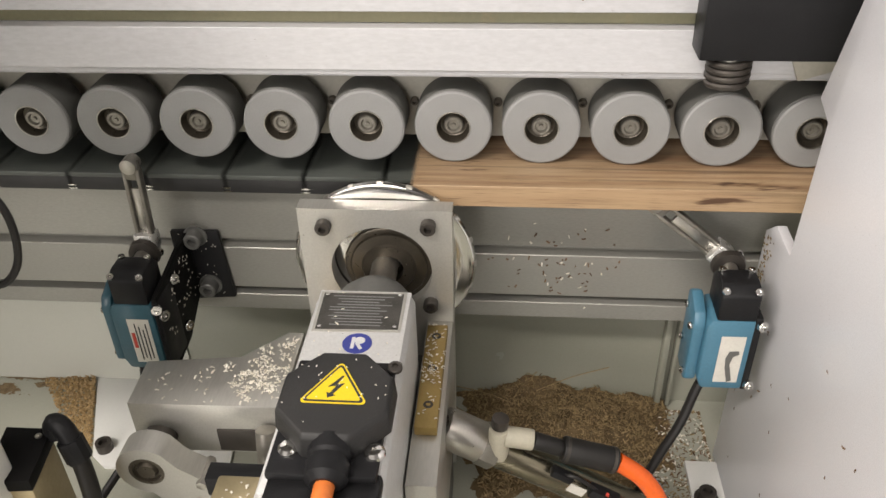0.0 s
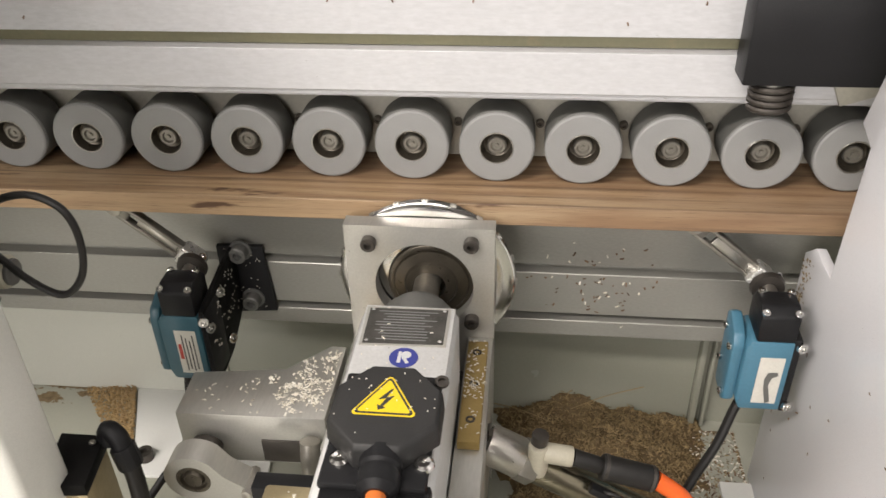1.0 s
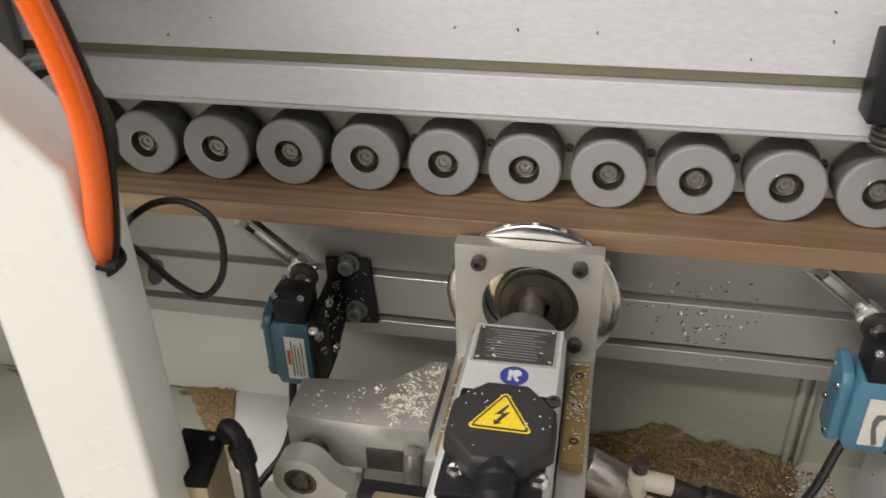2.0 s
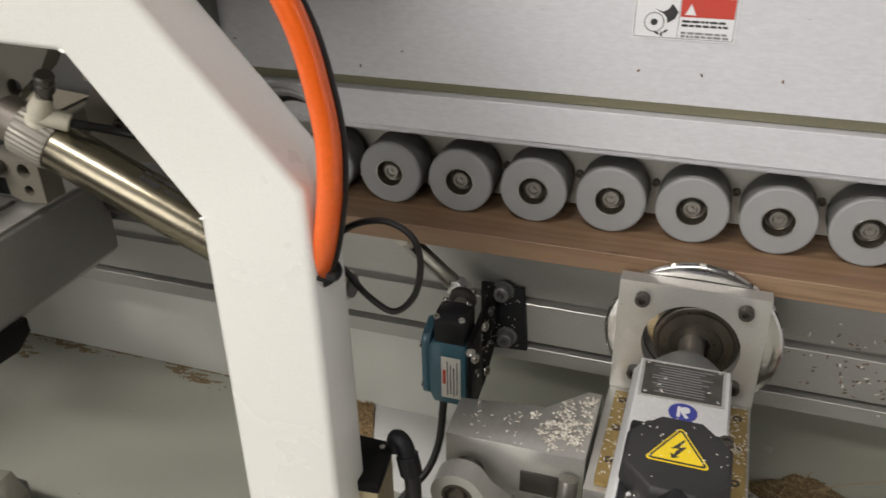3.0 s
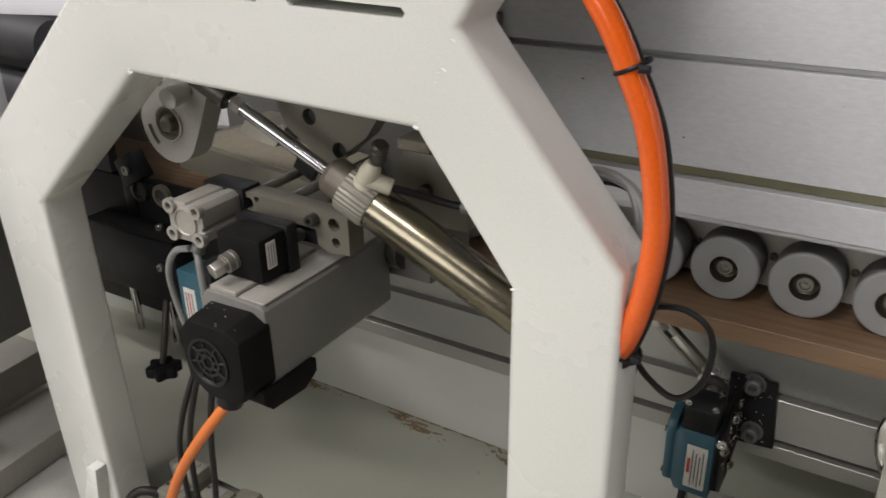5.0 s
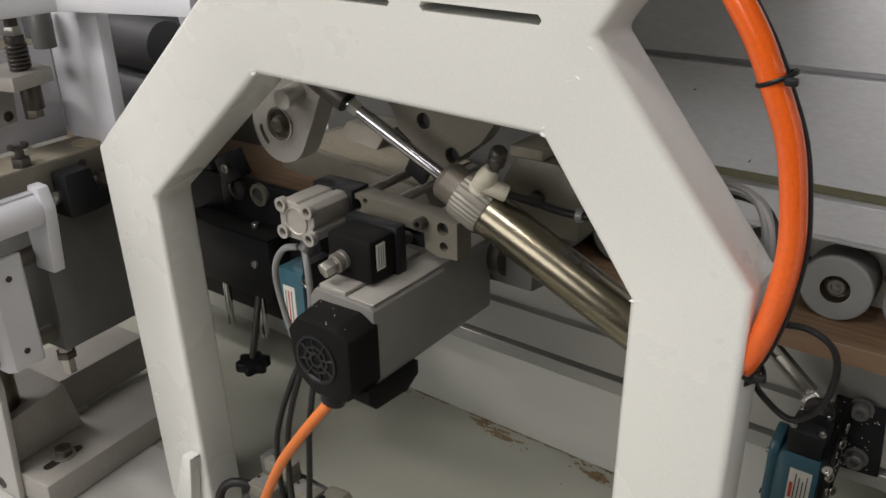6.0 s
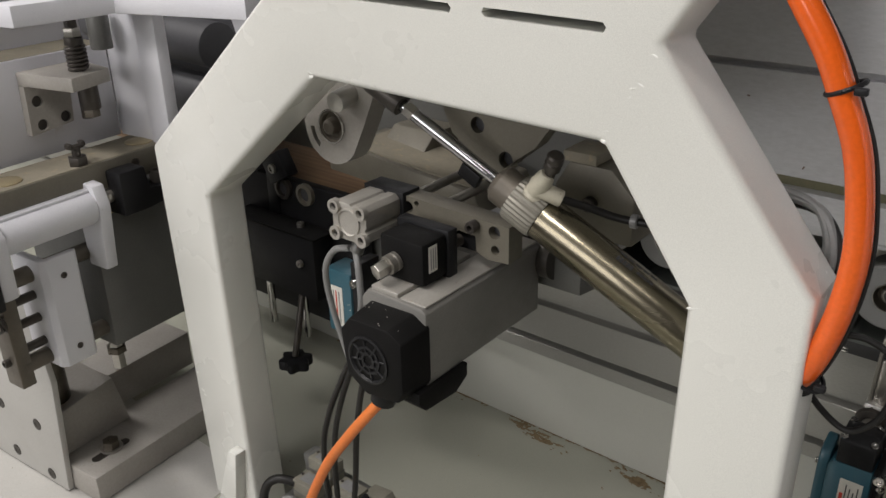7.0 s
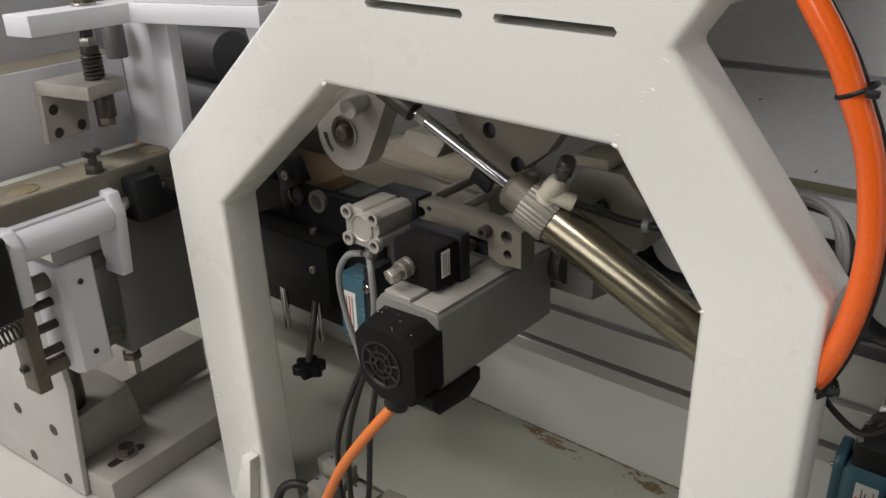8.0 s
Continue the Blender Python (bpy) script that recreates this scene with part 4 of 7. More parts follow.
    prism_part("sign_border", rounded(0.0212, 0.0018), "z", zs + 0.0003, zs + 0.0005, M_INK, lid)
    prism_part("sign_field", rounded(0.0184, 0.0010), "z", zs + 0.0005, zs + 0.0007, M_YELLOW, lid)
    bolt = [(0.0022, 0.0102), (-0.0045, 0.0008), (0.0002, 0.0022), (-0.0028, -0.0042), (-0.0047, -0.0034), (-0.0036, -0.0078), (0.0008, -0.0058), (-0.0010, -0.0050), (0.0046, 0.0042), (0.0000, 0.0030), (0.0036, 0.0102)]
    prism_part("sign_flash", [(cx + u, cy + v) for u, v in bolt], "z", zs + 0.0007, zs + 0.0009, M_INK, lid)
    # cable gland and cable
    bm = bmesh.new()
    add_lathe(bm, [(0, 0), (0.0108, 0), (0.0108, 0.005), (0.0124, 0.005), (0.0124, 0.014), (0.0108, 0.016), (0.0108, 0.019), (0.0124, 0.019), (0.0120, 0.028), (0.0080, 0.032), (0, 0.032)], (jx + 0.002, 0.3070, zj + 0.0115), (0.03, -1, -0.12), 16)
    part("cable_gland", bm, M_BLACK, t, "black cable gland")
    tube_part("motor_cable", [(jx + 0.003, 0.278, 0.1735), (jx + 0.003, 0.262, 0.1730), (jx + 0.003, 0.236, 0.166), (jx + 0.004, 0.190, 0.135), (jx - 0.004, 0.155, 0.04), (jx - 0.03, 0.14, FLOOR + 0.006)], 0.0056, M_ORANGE2, t, "orange motor cable", 14)
    box_part("fan_cover", (x0 + 0.004, 0.165, 0.070), (x1 + 0.0005, 0.2925, zt + 0.0030), M_BLACK, motor, "black fan cover", 0.003)
    # gold slide strips beside the motor
    for xa, xb, ya, yb, zs in ((-0.0350, -0.0190, 0.388, 0.4980, 0.1000), (-0.1260, -0.1110, 0.390, 0.4980, 0.0950)):
        strip = box_part("slide_strip", (xa, ya, zs - 0.008), (xb, yb, zs), M_BRASS, t, "gold-coloured slide strip with dark screws", 0.0008)
        for y in (ya + 0.022, ya + 0.060, ya + 0.096):
            screw_part("screw", ((xa + xb) / 2, y, zs - 0.0015), (0, 0, 1), 0.0036, 0.0020, M_DARKSTEEL, strip)
    box_part("slide_base", (-0.0370, 0.345, -0.030), (-0.0160, 0.5130, 0.0915), M_ALU, t, "machined slide base")
    box_part("slide_base", (-0.1330, 0.385, -0.030), (-0.1080, 0.5130, 0.0865), M_ALU, t, "machined slide base")
    # arm block
    arm_out = [(-0.2515, 0.4130), (-0.1365, 0.4150), (-0.1365, 0.4990), (-0.1490, 0.4990), (-0.1800, 0.4680), (-0.2530, 0.4590)]
    arm = prism_part("arm_block", arm_out, "z", 0.0370, 0.0860, M_ALU, t, "machined aluminium arm block", bev=0.0008)
    # Dark box set proud of the arm to look like a shaded hollow
    box_part("hollow_shade", (-0.1880, 0.4125, 0.0400), (-0.1560, 0.4160, 0.0620), M_DARKSTEEL, t, "dark box on the arm standing in for the shade of a hollow")
    # eye lug and link under the arm
    bm = bmesh.new()
    lug = [(-0.2305 + 0.0226 * math.cos(a), 0.0530 + 0.0226 * math.sin(a)) for a in [math.radians(q) for q in range(50, 281, 11)]]
    lug += [(-0.200, -0.004), (-0.172, -0.002), (-0.174, 0.032), (-0.182, 0.041), (-0.207, 0.058)]
    add_prism(bm, lug, "y", 0.3780, 0.3980, [circle(-0.2305, 0.0530, 0.0132, 28), circle(-0.1955, 0.0195, 0.0075, 20)], bev=0.0007)
    part("eye_lug", bm, M_ALU, t, "rounded aluminium eye lug")
    bm = bmesh.new()
    add_lathe(bm, [(0.0133, 0.006), (0.0133, -0.0006), (0.0105, -0.0006), (0.0100, 0.002), (0.0080, 0.002), (0.0065, -0.0012), (0, -0.0012)], (-0.2305, 0.3785, 0.0530), (0, 1, 0), 28)
    part("bearing", bm, M_HUB, t, "dark bearing in the lug")
    cyl_part("pin", (-0.1905, 0.374, 0.0445), (-0.1905, 0.400, 0.0445), 0.0042, M_STEEL, t, seg=6)
    cyl_part("boss", (-0.2305, 0.3985, 0.0530), (-0.2305, 0.4128, 0.0560), 0.0120, M_DARKSTEEL, t, "dark boss behind the lug", 20)
    for x in (-0.1430,):
        cyl_part("stay_bolt", (x - 0.004, 0.4060, 0.0720), (x - 0.004, 0.392, 0.020), 0.0078, M_DARKALLOY, t, "steel hexagon stay", 12)
    box_part("cross_bar", (-0.1800, 0.362, 0.050), (-0.1100, 0.3775, 0.068), M_BLACK, t, "black cross bar")
    box_part("block", (-0.1600, 0.300, 0.030), (-0.1190, 0.3450, 0.0950), M_YBRASS, t, "pale brass valve block", 0.003)
    # post down to the bed
    box_part("pedestal", (-0.1340, 0.440, FLOOR), (-0.0180, 0.5125, 0.055), M_GREYBLOCK, t, "grey pedestal under the unit", 0.002)
    return t


# ---- air cylinder on the right of the trimming unit ----
def air_cylinder():
    t = thing("air_cylinder", (0.08, 0.43, FLOOR), "grey steel air cylinder with a cream fitting and orange hose", "air cylinder")
    a, b = Vector((0.0030, 0.430, 0.0480)), Vector((0.165, 0.430, -0.0430))
    d = (b - a).normalized()
    cyl_part("barrel", a + d * 0.012, b, 0.0138, M_BARREL, t, "grey steel barrel", 36)
    cyl_part("end_cap", a - d * 0.024, a + d * 0.010, 0.0160, M_STEEL, t, "turned end cap", 36, 0.002)
    cyl_part("collar", a + d * 0.008, a + d * 0.022, 0.0172, M_DARKALLOY, t, seg=8, bev=0.001)
    cyl_part("fork", a - d * 0.045, a - d * 0.022, 0.009, M_DARKSTEEL, t)
    # fitting
    f = Vector((0.0245, 0.423, 0.0590))
    cyl_part("fitting", f + Vector((0, 0, -0.022)), f + Vector((0, 0, 0.008)), 0.0078, M_CREAM, t, "cream plastic elbow", 20, 0.002)
    cyl_part("fitting_cap", f + Vector((0, 0, 0.010)), f + Vector((0.001, 0, 0.019)), 0.0065, M_DARKSTEEL, t, "dark screw cap", 12)
    e = Vector((0.0505, 0.423, 0.0560))
    cyl_part("elbow", f + Vector((0.004, 0, 0.0)), e, 0.0080, M_CREAM, t, "cream plastic sleeve", 20, 0.0015)
    g, h = Vector((0.0720, 0.423, 0.0480)), Vector((0.1140, 0.423, 0.0370))
    cyl_part("hose_end", e, g, 0.0066, M_CABLE, t, "black tube", 16)
    cyl_part("sleeve", g, h, 0.0100, M_CABLE, t, "black rubber sleeve", 20, 0.002)
    for q in (0.08, 0.92):
        p = g + (h - g) * q
        cyl_part("sleeve_ring", p - (h - g).normalized() * 0.0012, p + (h - g).normalized() * 0.0012, 0.0104, M_DARKSTEEL, t, seg=20, bev=0)
    tube_part("orange_hose", [h, (0.1340, 0.420, 0.0230), (0.1480, 0.414, 0.0040), (0.158, 0.400, -0.022), (0.162, 0.376, -0.056), (0.162, 0.340, FLOOR + 0.008), (0.16, 0.20, FLOOR + 0.008)], 0.0072, M_ORANGE, t, "orange air hose", 16)
    # sensor on the barrel with its lead
    s = Vector((0.0730, 0.416, 0.0270))
    turn = d.to_track_quat("X", "Z").to_matrix().to_4x4()
    bm = bmesh.new()
    add_box(bm, s - Vector((0.009, 0.004, 0.003)), s + Vector((0.009, 0.004, 0.003)), 0.0008, turn=turn)
    part("sensor", bm, M_BLACK, t, "small black sensor")
    s2 = Vector((0.1060, 0.414, 0.0080))
    bm = bmesh.new()
    add_box(bm, s2 - Vector((0.013, 0.005, 0.004)), s2 + Vector((0.013, 0.005, 0.004)), 0.0008, turn=turn)
    part("sensor", bm, M_BLACK, t, "small black sensor with a red lamp")
    cyl_part("sensor_lamp", s2 + Vector((0.002, -0.003, 0.003)), s2 + Vector((0.002, -0.004, 0.006)), 0.0014, M_REDINK, t, seg=8, bev=0)
    box_part("label", s + Vector((0.004, -0.008, -0.012)), s + Vector((0.018, -0.007, -0.004)), M_PAPER, t, "worn pale label", 0, turn)
    tube_part("sensor_lead", [s, s + Vector((0.012, -0.004, 0.001)), s2], 0.0016, M_CABLE, t, seg=6)
    box_part("foot", (0.120, 0.412, FLOOR), (0.160, 0.448, -0.030), M_GREYBLOCK, t, "grey mounting foot", 0.002)
    return t


# ---- solenoid valve ----
def solenoid_valve():
    t = thing("solenoid_valve", (-0.29, 0.338, FLOOR), "pale brass valve block with a black coil cover and cable", "valve")
    out = [(-0.3110, 0.3620), (-0.2790, 0.3620), (-0.2730, 0.3180), (-0.3030, 0.3150)]
    prism_part("coil_cover", out, "z", 0.1010, 0.1110, M_BLACKTOP, t, "dusty black coil cover", bev=0.001)
    prism_part("valve_body", [(-0.3095, 0.3605), (-0.2800, 0.3605), (-0.2745, 0.3195), (-0.3020, 0.3165)], "z", FLOOR + 0.02, 0.1010, M_YBRASS, t, "pale brass valve body", bev=0.001)
    box_part("base", (-0.318, 0.310, FLOOR), (-0.266, 0.368, FLOOR + 0.022), M_GREYBLOCK, t, bev=0.001)
    cyl_part("port", (-0.289, 0.3180, 0.070), (-0.289, 0.298, 0.070), 0.011, M_YBRASS, t, "round brass port", 24)
    for x, y in ((-0.2965, 0.3270), (-0.2845, 0.3545)):
        screw_part("cover_screw", (x, y, 0.1108), (0, 0, 1), 0.0022, 0.0014, M_STEEL, t)
    bm = bmesh.new()
    add_tube(bm, [(-0.2770, 0.360, 0.106), (-0.2760, 0.362, 0.116), (-0.2690, 0.360, 0.112), (-0.2640, 0.356, 0.099)], 0.0070, 12)
    part("plug", bm, M_BLACK, t, "black angled plug")
    cyl_part("plug_nut", (-0.2665, 0.358, 0.106), (-0.2620, 0.355, 0.090), 0.0088, M_BLACK, t, seg=10)
    tube_part("cable", [(-0.2630, 0.3555, 0.094), (-0.2600, 0.352, 0.078), (-0.2585, 0.347, 0.050), (-0.2600, 0.340, 0.010), (-0.262, 0.33, -0.04), (-0.262, 0.30, FLOOR + 0.006), (-0.28, 0.2, FLOOR + 0.006)], 0.0062, M_CABLE, t, "black cable", 12)
    return t


# ---- right guard ----
def right_guard():
    x0, x1 = 0.233, 0.241
    t = thing("guard_panel", (0.237, 0.3, FLOOR), "tall smooth white guard panel beside the rollers", "guard panel")
    out = [(0.05, FLOOR), (0.560, FLOOR), (0.560, 0.160), (0.541, 0.1760), (0.503, 0.1745), (0.4985, 0.283), (0.521, 0.291), (0.474, 0.420), (0.452, 0.66), (0.05, 0.66)]
    bm = bmesh.new()
    add_prism(bm, out, "x", x0, x1, bev=0.0008)
    part("sheet", bm, M_GUARD, t)
    box_part("foot_flange", (0.2030, 0.478, FLOOR), (0.2330, 0.545, FLOOR + 0.006), M_PAINT, t, "white foot flange")
    bm = bmesh.new()
    add_lathe(bm, [(0.011, 0), (0.011, 0.002), (0.0080, 0.002), (0.0080, 0.011), (0.0045, 0.011), (0.0042, 0.006), (0, 0.006)], (0.2150, 0.500, FLOOR + 0.006), (0, 0, 1), 24)
    part("capscrew", bm, M_DARKSTEEL, t, "black capscrew")
    rng = random.Random(21)
    spots = [((x0 - 0.0002, rng.uniform(0.30, 0.55), rng.uniform(FLOOR, 0.16)), (-1, 0, 0), rng.uniform(0.0016, 0.0034), 0.0011) for _ in range(34)]
    flakes("panel_specks", spots, M_DARKCHIPS, "scattered dark specks stuck to the white guard panel", "shavings", rng)
    spots = [((x0 - 0.0002, rng.gauss(0.546, 0.005), rng.uniform(0.105, 0.165)), (-1, 0, 0), rng.uniform(0.001, 0.0022), 0.0012) for _ in range(70)]
    flakes("panel_dust", spots, M_CHIPS, "yellowish dust stuck to the edge of the guard panel", "shavings", rng)
    # hanging plate and spring post behind it
    h = thing("hood_plate", (0.26, 0.56, 0.29), "beige steel hood plate hanging beside the guard", "plate")
    bm = bmesh.new()
    add_prism(bm, [(0.214, 0.345), (0.216, 0.316), (0.228, 0.288), (0.262, 0.300), (0.40, 0.33), (0.40, 0.60), (0.214, 0.60)], "y", 0.5540, 0.5590, bev=0.0006)
    part("sheet", bm, M_BACK, h)
    s = thing("spring_post", (0.186, 0.545, 0.28), "dark coil spring under a black damper block", "spring")
    bm = bmesh.new()
    add_spring(bm, (0.176, 0.546, 0.291), (0.176, 0.546, 0.311), 0.0135, 0.0024, 4)
    part("coil", bm, M_DARKSTEEL, s)
    cyl_part("post", (0.176, 0.546, 0.290), (0.176, 0.546, 0.315), 0.010, M_STEEL, s)
    box_part("damper", (0.152, 0.532, 0.3110), (0.330, 0.5620, 0.372), M_BLACK, s, "black damper block", 0.002)


# ---- gantry ----
LEAN, LEAN_Z = 0.19, 0.35


def arch_lean(bm):
    """The upper half of the arch leans forward over the legs."""
    for v in bm.verts:
        v.co.y -= LEAN * max(0.0, v.co.z - LEAN_Z)


def gantry():
    t = thing("gantry_frame", (-0.58, 0.288, FLOOR), "cream-white welded steel arch frame standing on the bed", "frame")
    right_top, left_top = (-0.3755, 0.4965), (-0.6920, 0.5015)
    def slot(xa, xb):
        za, zb = 0.4995 - (xa + 0.4095) * 0.0200, 0.4995 - (xb + 0.4095) * 0.0200
        return [(xa, za), (xb, zb), (xb + 0.002, zb + 0.003), (xb, zb + 0.006), (xa, za + 0.006), (xa - 0.002, za + 0.003)]

    out = [(-0.2840, FLOOR), (-0.2840, 0.3625), right_top, (-0.3475, 0.5340), (-0.7265, 0.5370), left_top, (-0.9245, 0.3350), (-0.9120, FLOOR), (-0.8330, FLOOR), (-0.8425, 0.2970), (-0.6585, 0.4405), (-0.4130, 0.4335), (-0.3565, 0.3355), (-0.3600, FLOOR)]
    bm = bmesh.new()
    add_prism(bm, out[::-1], "y", GAN_Y0, GAN_Y1, [slot(-0.5960, -0.5160), slot(-0.4890, -0.4095)])
    # rounded edges along the outline of the tube, none in the slots
    ring = [e for e in bm.edges if len(e.link_faces) == 2 and e.calc_face_angle(0) > 0.6 and not all(0.496 < v.co.z < 0.512 and -0.60 < v.co.x < -0.405 for v in e.verts)]
    bmesh.ops.bevel(bm, geom=ring, offset=0.0052, segments=4, affect="EDGES", profile=0.5)
    arch_lean(bm)
    part("arch", bm, M_GANTRY, t)
    # Plate runs back out of view, added to shade the inside of the arch
    bm = bmesh.new()
    add_prism(bm, [(-0.3760, 0.5100), (-0.6920, 0.5140), (-0.7265, 0.5370), (-0.3475, 0.5340)], "y", GAN_Y1 - 0.0200, 0.540, bev=0.001)
    part("top_shade_plate", bm, M_GANTRY, t)
    # olive backing gives the arch slots their shade by colour
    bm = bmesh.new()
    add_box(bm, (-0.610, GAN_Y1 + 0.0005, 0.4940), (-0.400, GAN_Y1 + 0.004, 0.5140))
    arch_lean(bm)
    part("slot_shade_back", bm, M_GROOVE, t, "olive strip standing in for the shade behind the slots")
    # weld beads across the joints
    rng = random.Random(3)
    for a, b in (((-0.3565, 0.3355), (-0.2840, 0.3625)), ((-0.4130, 0.4335), right_top), ((-0.6585, 0.4405), left_top), ((-0.8425, 0.2970), (-0.9245, 0.3350))):
        for k in range(7):
            bm = bmesh.new()
            q = rng.uniform(0.02, 0.98) if k > 2 else 0.03 + 0.03 * k
            z = a[1] + (b[1] - a[1]) * q + rng.uniform(-0.003, 0.003)
            p = Vector((a[0] + (b[0] - a[0]) * q, GAN_Y0 + 0.0004 - LEAN * max(0.0, z - LEAN_Z), z))
            m = Matrix.Translation(p) @ Matrix.Rotation(rng.uniform(-0.5, 0.5), 4, "Y") @ Matrix.Diagonal((rng.uniform(0.0012, 0.0042), 0.0007, rng.uniform(0.0006, 0.0013), 1))
            bmesh.ops.create_icosphere(bm, subdivisions=1, radius=1, matrix=m)
            part("weld_bead", bm, M_GANTRY, t)
    # small stay at the left foot
    bm = bmesh.new()
    add_prism(bm, [(-0.8525, -0.004), (-0.839, -0.004), (-0.856, FLOOR), (-0.890, FLOOR)], "y", 0.269, 0.2826, bev=0.001)
    part("stay", bm, M_GANTRY, t)
    # cable hole in the right leg
    cyl_part("grommet", (-0.2850, 0.2965, 0.304), (-0.2826, 0.2950, 0.304), 0.0100, M_BLACK, t, "black rubber grommet", 24, 0.0005)
    return t


def gantry_hoses():
    t = thing("cable_hose", (-0.28, 0.30, 0.30), "bright orange hose tied with black cables beside the arch", "hose")
    line = [(-0.2930, 0.2980, 0.2980), (-0.2850, 0.2940, 0.3110), (-0.2780, 0.2910, 0.3320), (-0.2725, 0.2900, 0.3600), (-0.2705, 0.2900, 0.3900), (-0.2735, 0.2890, 0.4200), (-0.2800, 0.2880, 0.4500), (-0.2925, 0.2870, 0.4790), (-0.3030, 0.2860, 0.5000), (-0.3230, 0.2860, 0.5300), (-0.3750, 0.2900, 0.6100)]
    tube_part("sheath", line, 0.0072, M_ORANGE, t, "", 20)
    side = [(x + 0.0068, y + 0.0050, z - 0.001) for x, y, z in line]
    tube_part("cable", side, 0.0020, M_CABLE, t, "thin black cable", 8)
    side = [(x + 0.0030, y + 0.0085, z) for x, y, z in line[1:]]
    tube_part("cable", side, 0.0018, M_CABLE, t, "thin black cable", 8)
    for n in (1, 7):
        p = Vector(line[n]) + (Vector((-0.0005, 0, -0.0045)) if n == 1 else Vector((0.0, 0, 0.0)))
        d = (Vector(line[n + 1]) - Vector(line[n - 1])).normalized()
        bm = bmesh.new()
        q = d.to_track_quat("Z", "Y")
        ring = [p + Vector((0.002, 0.002, 0)) + q @ Vector((0.0092 * math.cos(2 * math.pi * k / 24), 0.0098 * math.sin(2 * math.pi * k / 24), 0)) for k in range(25)]
        add_tube(bm, ring, 0.0014, 6, raw=True)
        add_box(bm, p + Vector((0.0080, -0.009, -0.001)), p + Vector((0.0145, -0.005, 0.003)), 0.0008)
        part("cable_tie", bm, M_BLACK, t, "black cable tie")
    # loop of thin black wire
    w = thing("wire_loop", (-0.27, 0.31, 0.30), "loose loop of thin black wire beside the arch leg", "wire")
    tube_part("wire", [(-0.2850, 0.3050, 0.3110), (-0.2930, 0.3300, 0.3040), (-0.3000, 0.3520, 0.2990), (-0.2840, 0.3520, 0.3090), (-0.2650, 0.3520, 0.3120), (-0.2490, 0.3520, 0.3030), (-0.2445, 0.3520, 0.2835), (-0.2500, 0.3520, 0.2585), (-0.2655, 0.3520, 0.2435), (-0.2845, 0.3520, 0.2535), (-0.2990, 0.3520, 0.2700), (-0.3150, 0.3500, 0.2850)], 0.0023, M_CABLE, w, "", 8)
    # grey hoses behind the arch
    g = thing("grey_hoses", (-0.27, 0.34, 0.38), "bundle of grey air hoses curling behind the arch", "hose")
    for k, (dx, dz) in enumerate(((0, 0), (0.004, -0.003), (-0.004, 0.003))):
        tube_part("hose", [(-0.345 + dx, 0.338, 0.385 + dz), (-0.325 + dx, 0.340, 0.3970 + dz), (-0.304 + dx, 0.338, 0.3945 + dz), (-0.293 + dx, 0.334, 0.3810 + dz), (-0.290 + dx, 0.331, 0.3620 + dz), (-0.296 + dx, 0.329, 0.344 + dz), (-0.318, 0.328, 0.334 + dz)],
                  0.0034 if k == 0 else 0.0026, M_GREYCABLE if k != 1 else M_CABLE, g, "", 10)
    c = thing("cable_coupling", (-0.287, 0.35, 0.26), "round cream cable coupling behind the arch leg", "coupling")
    cyl_part("body", (-0.322, 0.356, 0.256), (-0.298, 0.356, 0.256), 0.0105, M_CREAM, c, "", 24, 0.002)
    cyl_part("nut", (-0.298, 0.356, 0.256), (-0.295, 0.356, 0.256), 0.0085, M_GREYBLOCK, c, "", 12, 0.001)


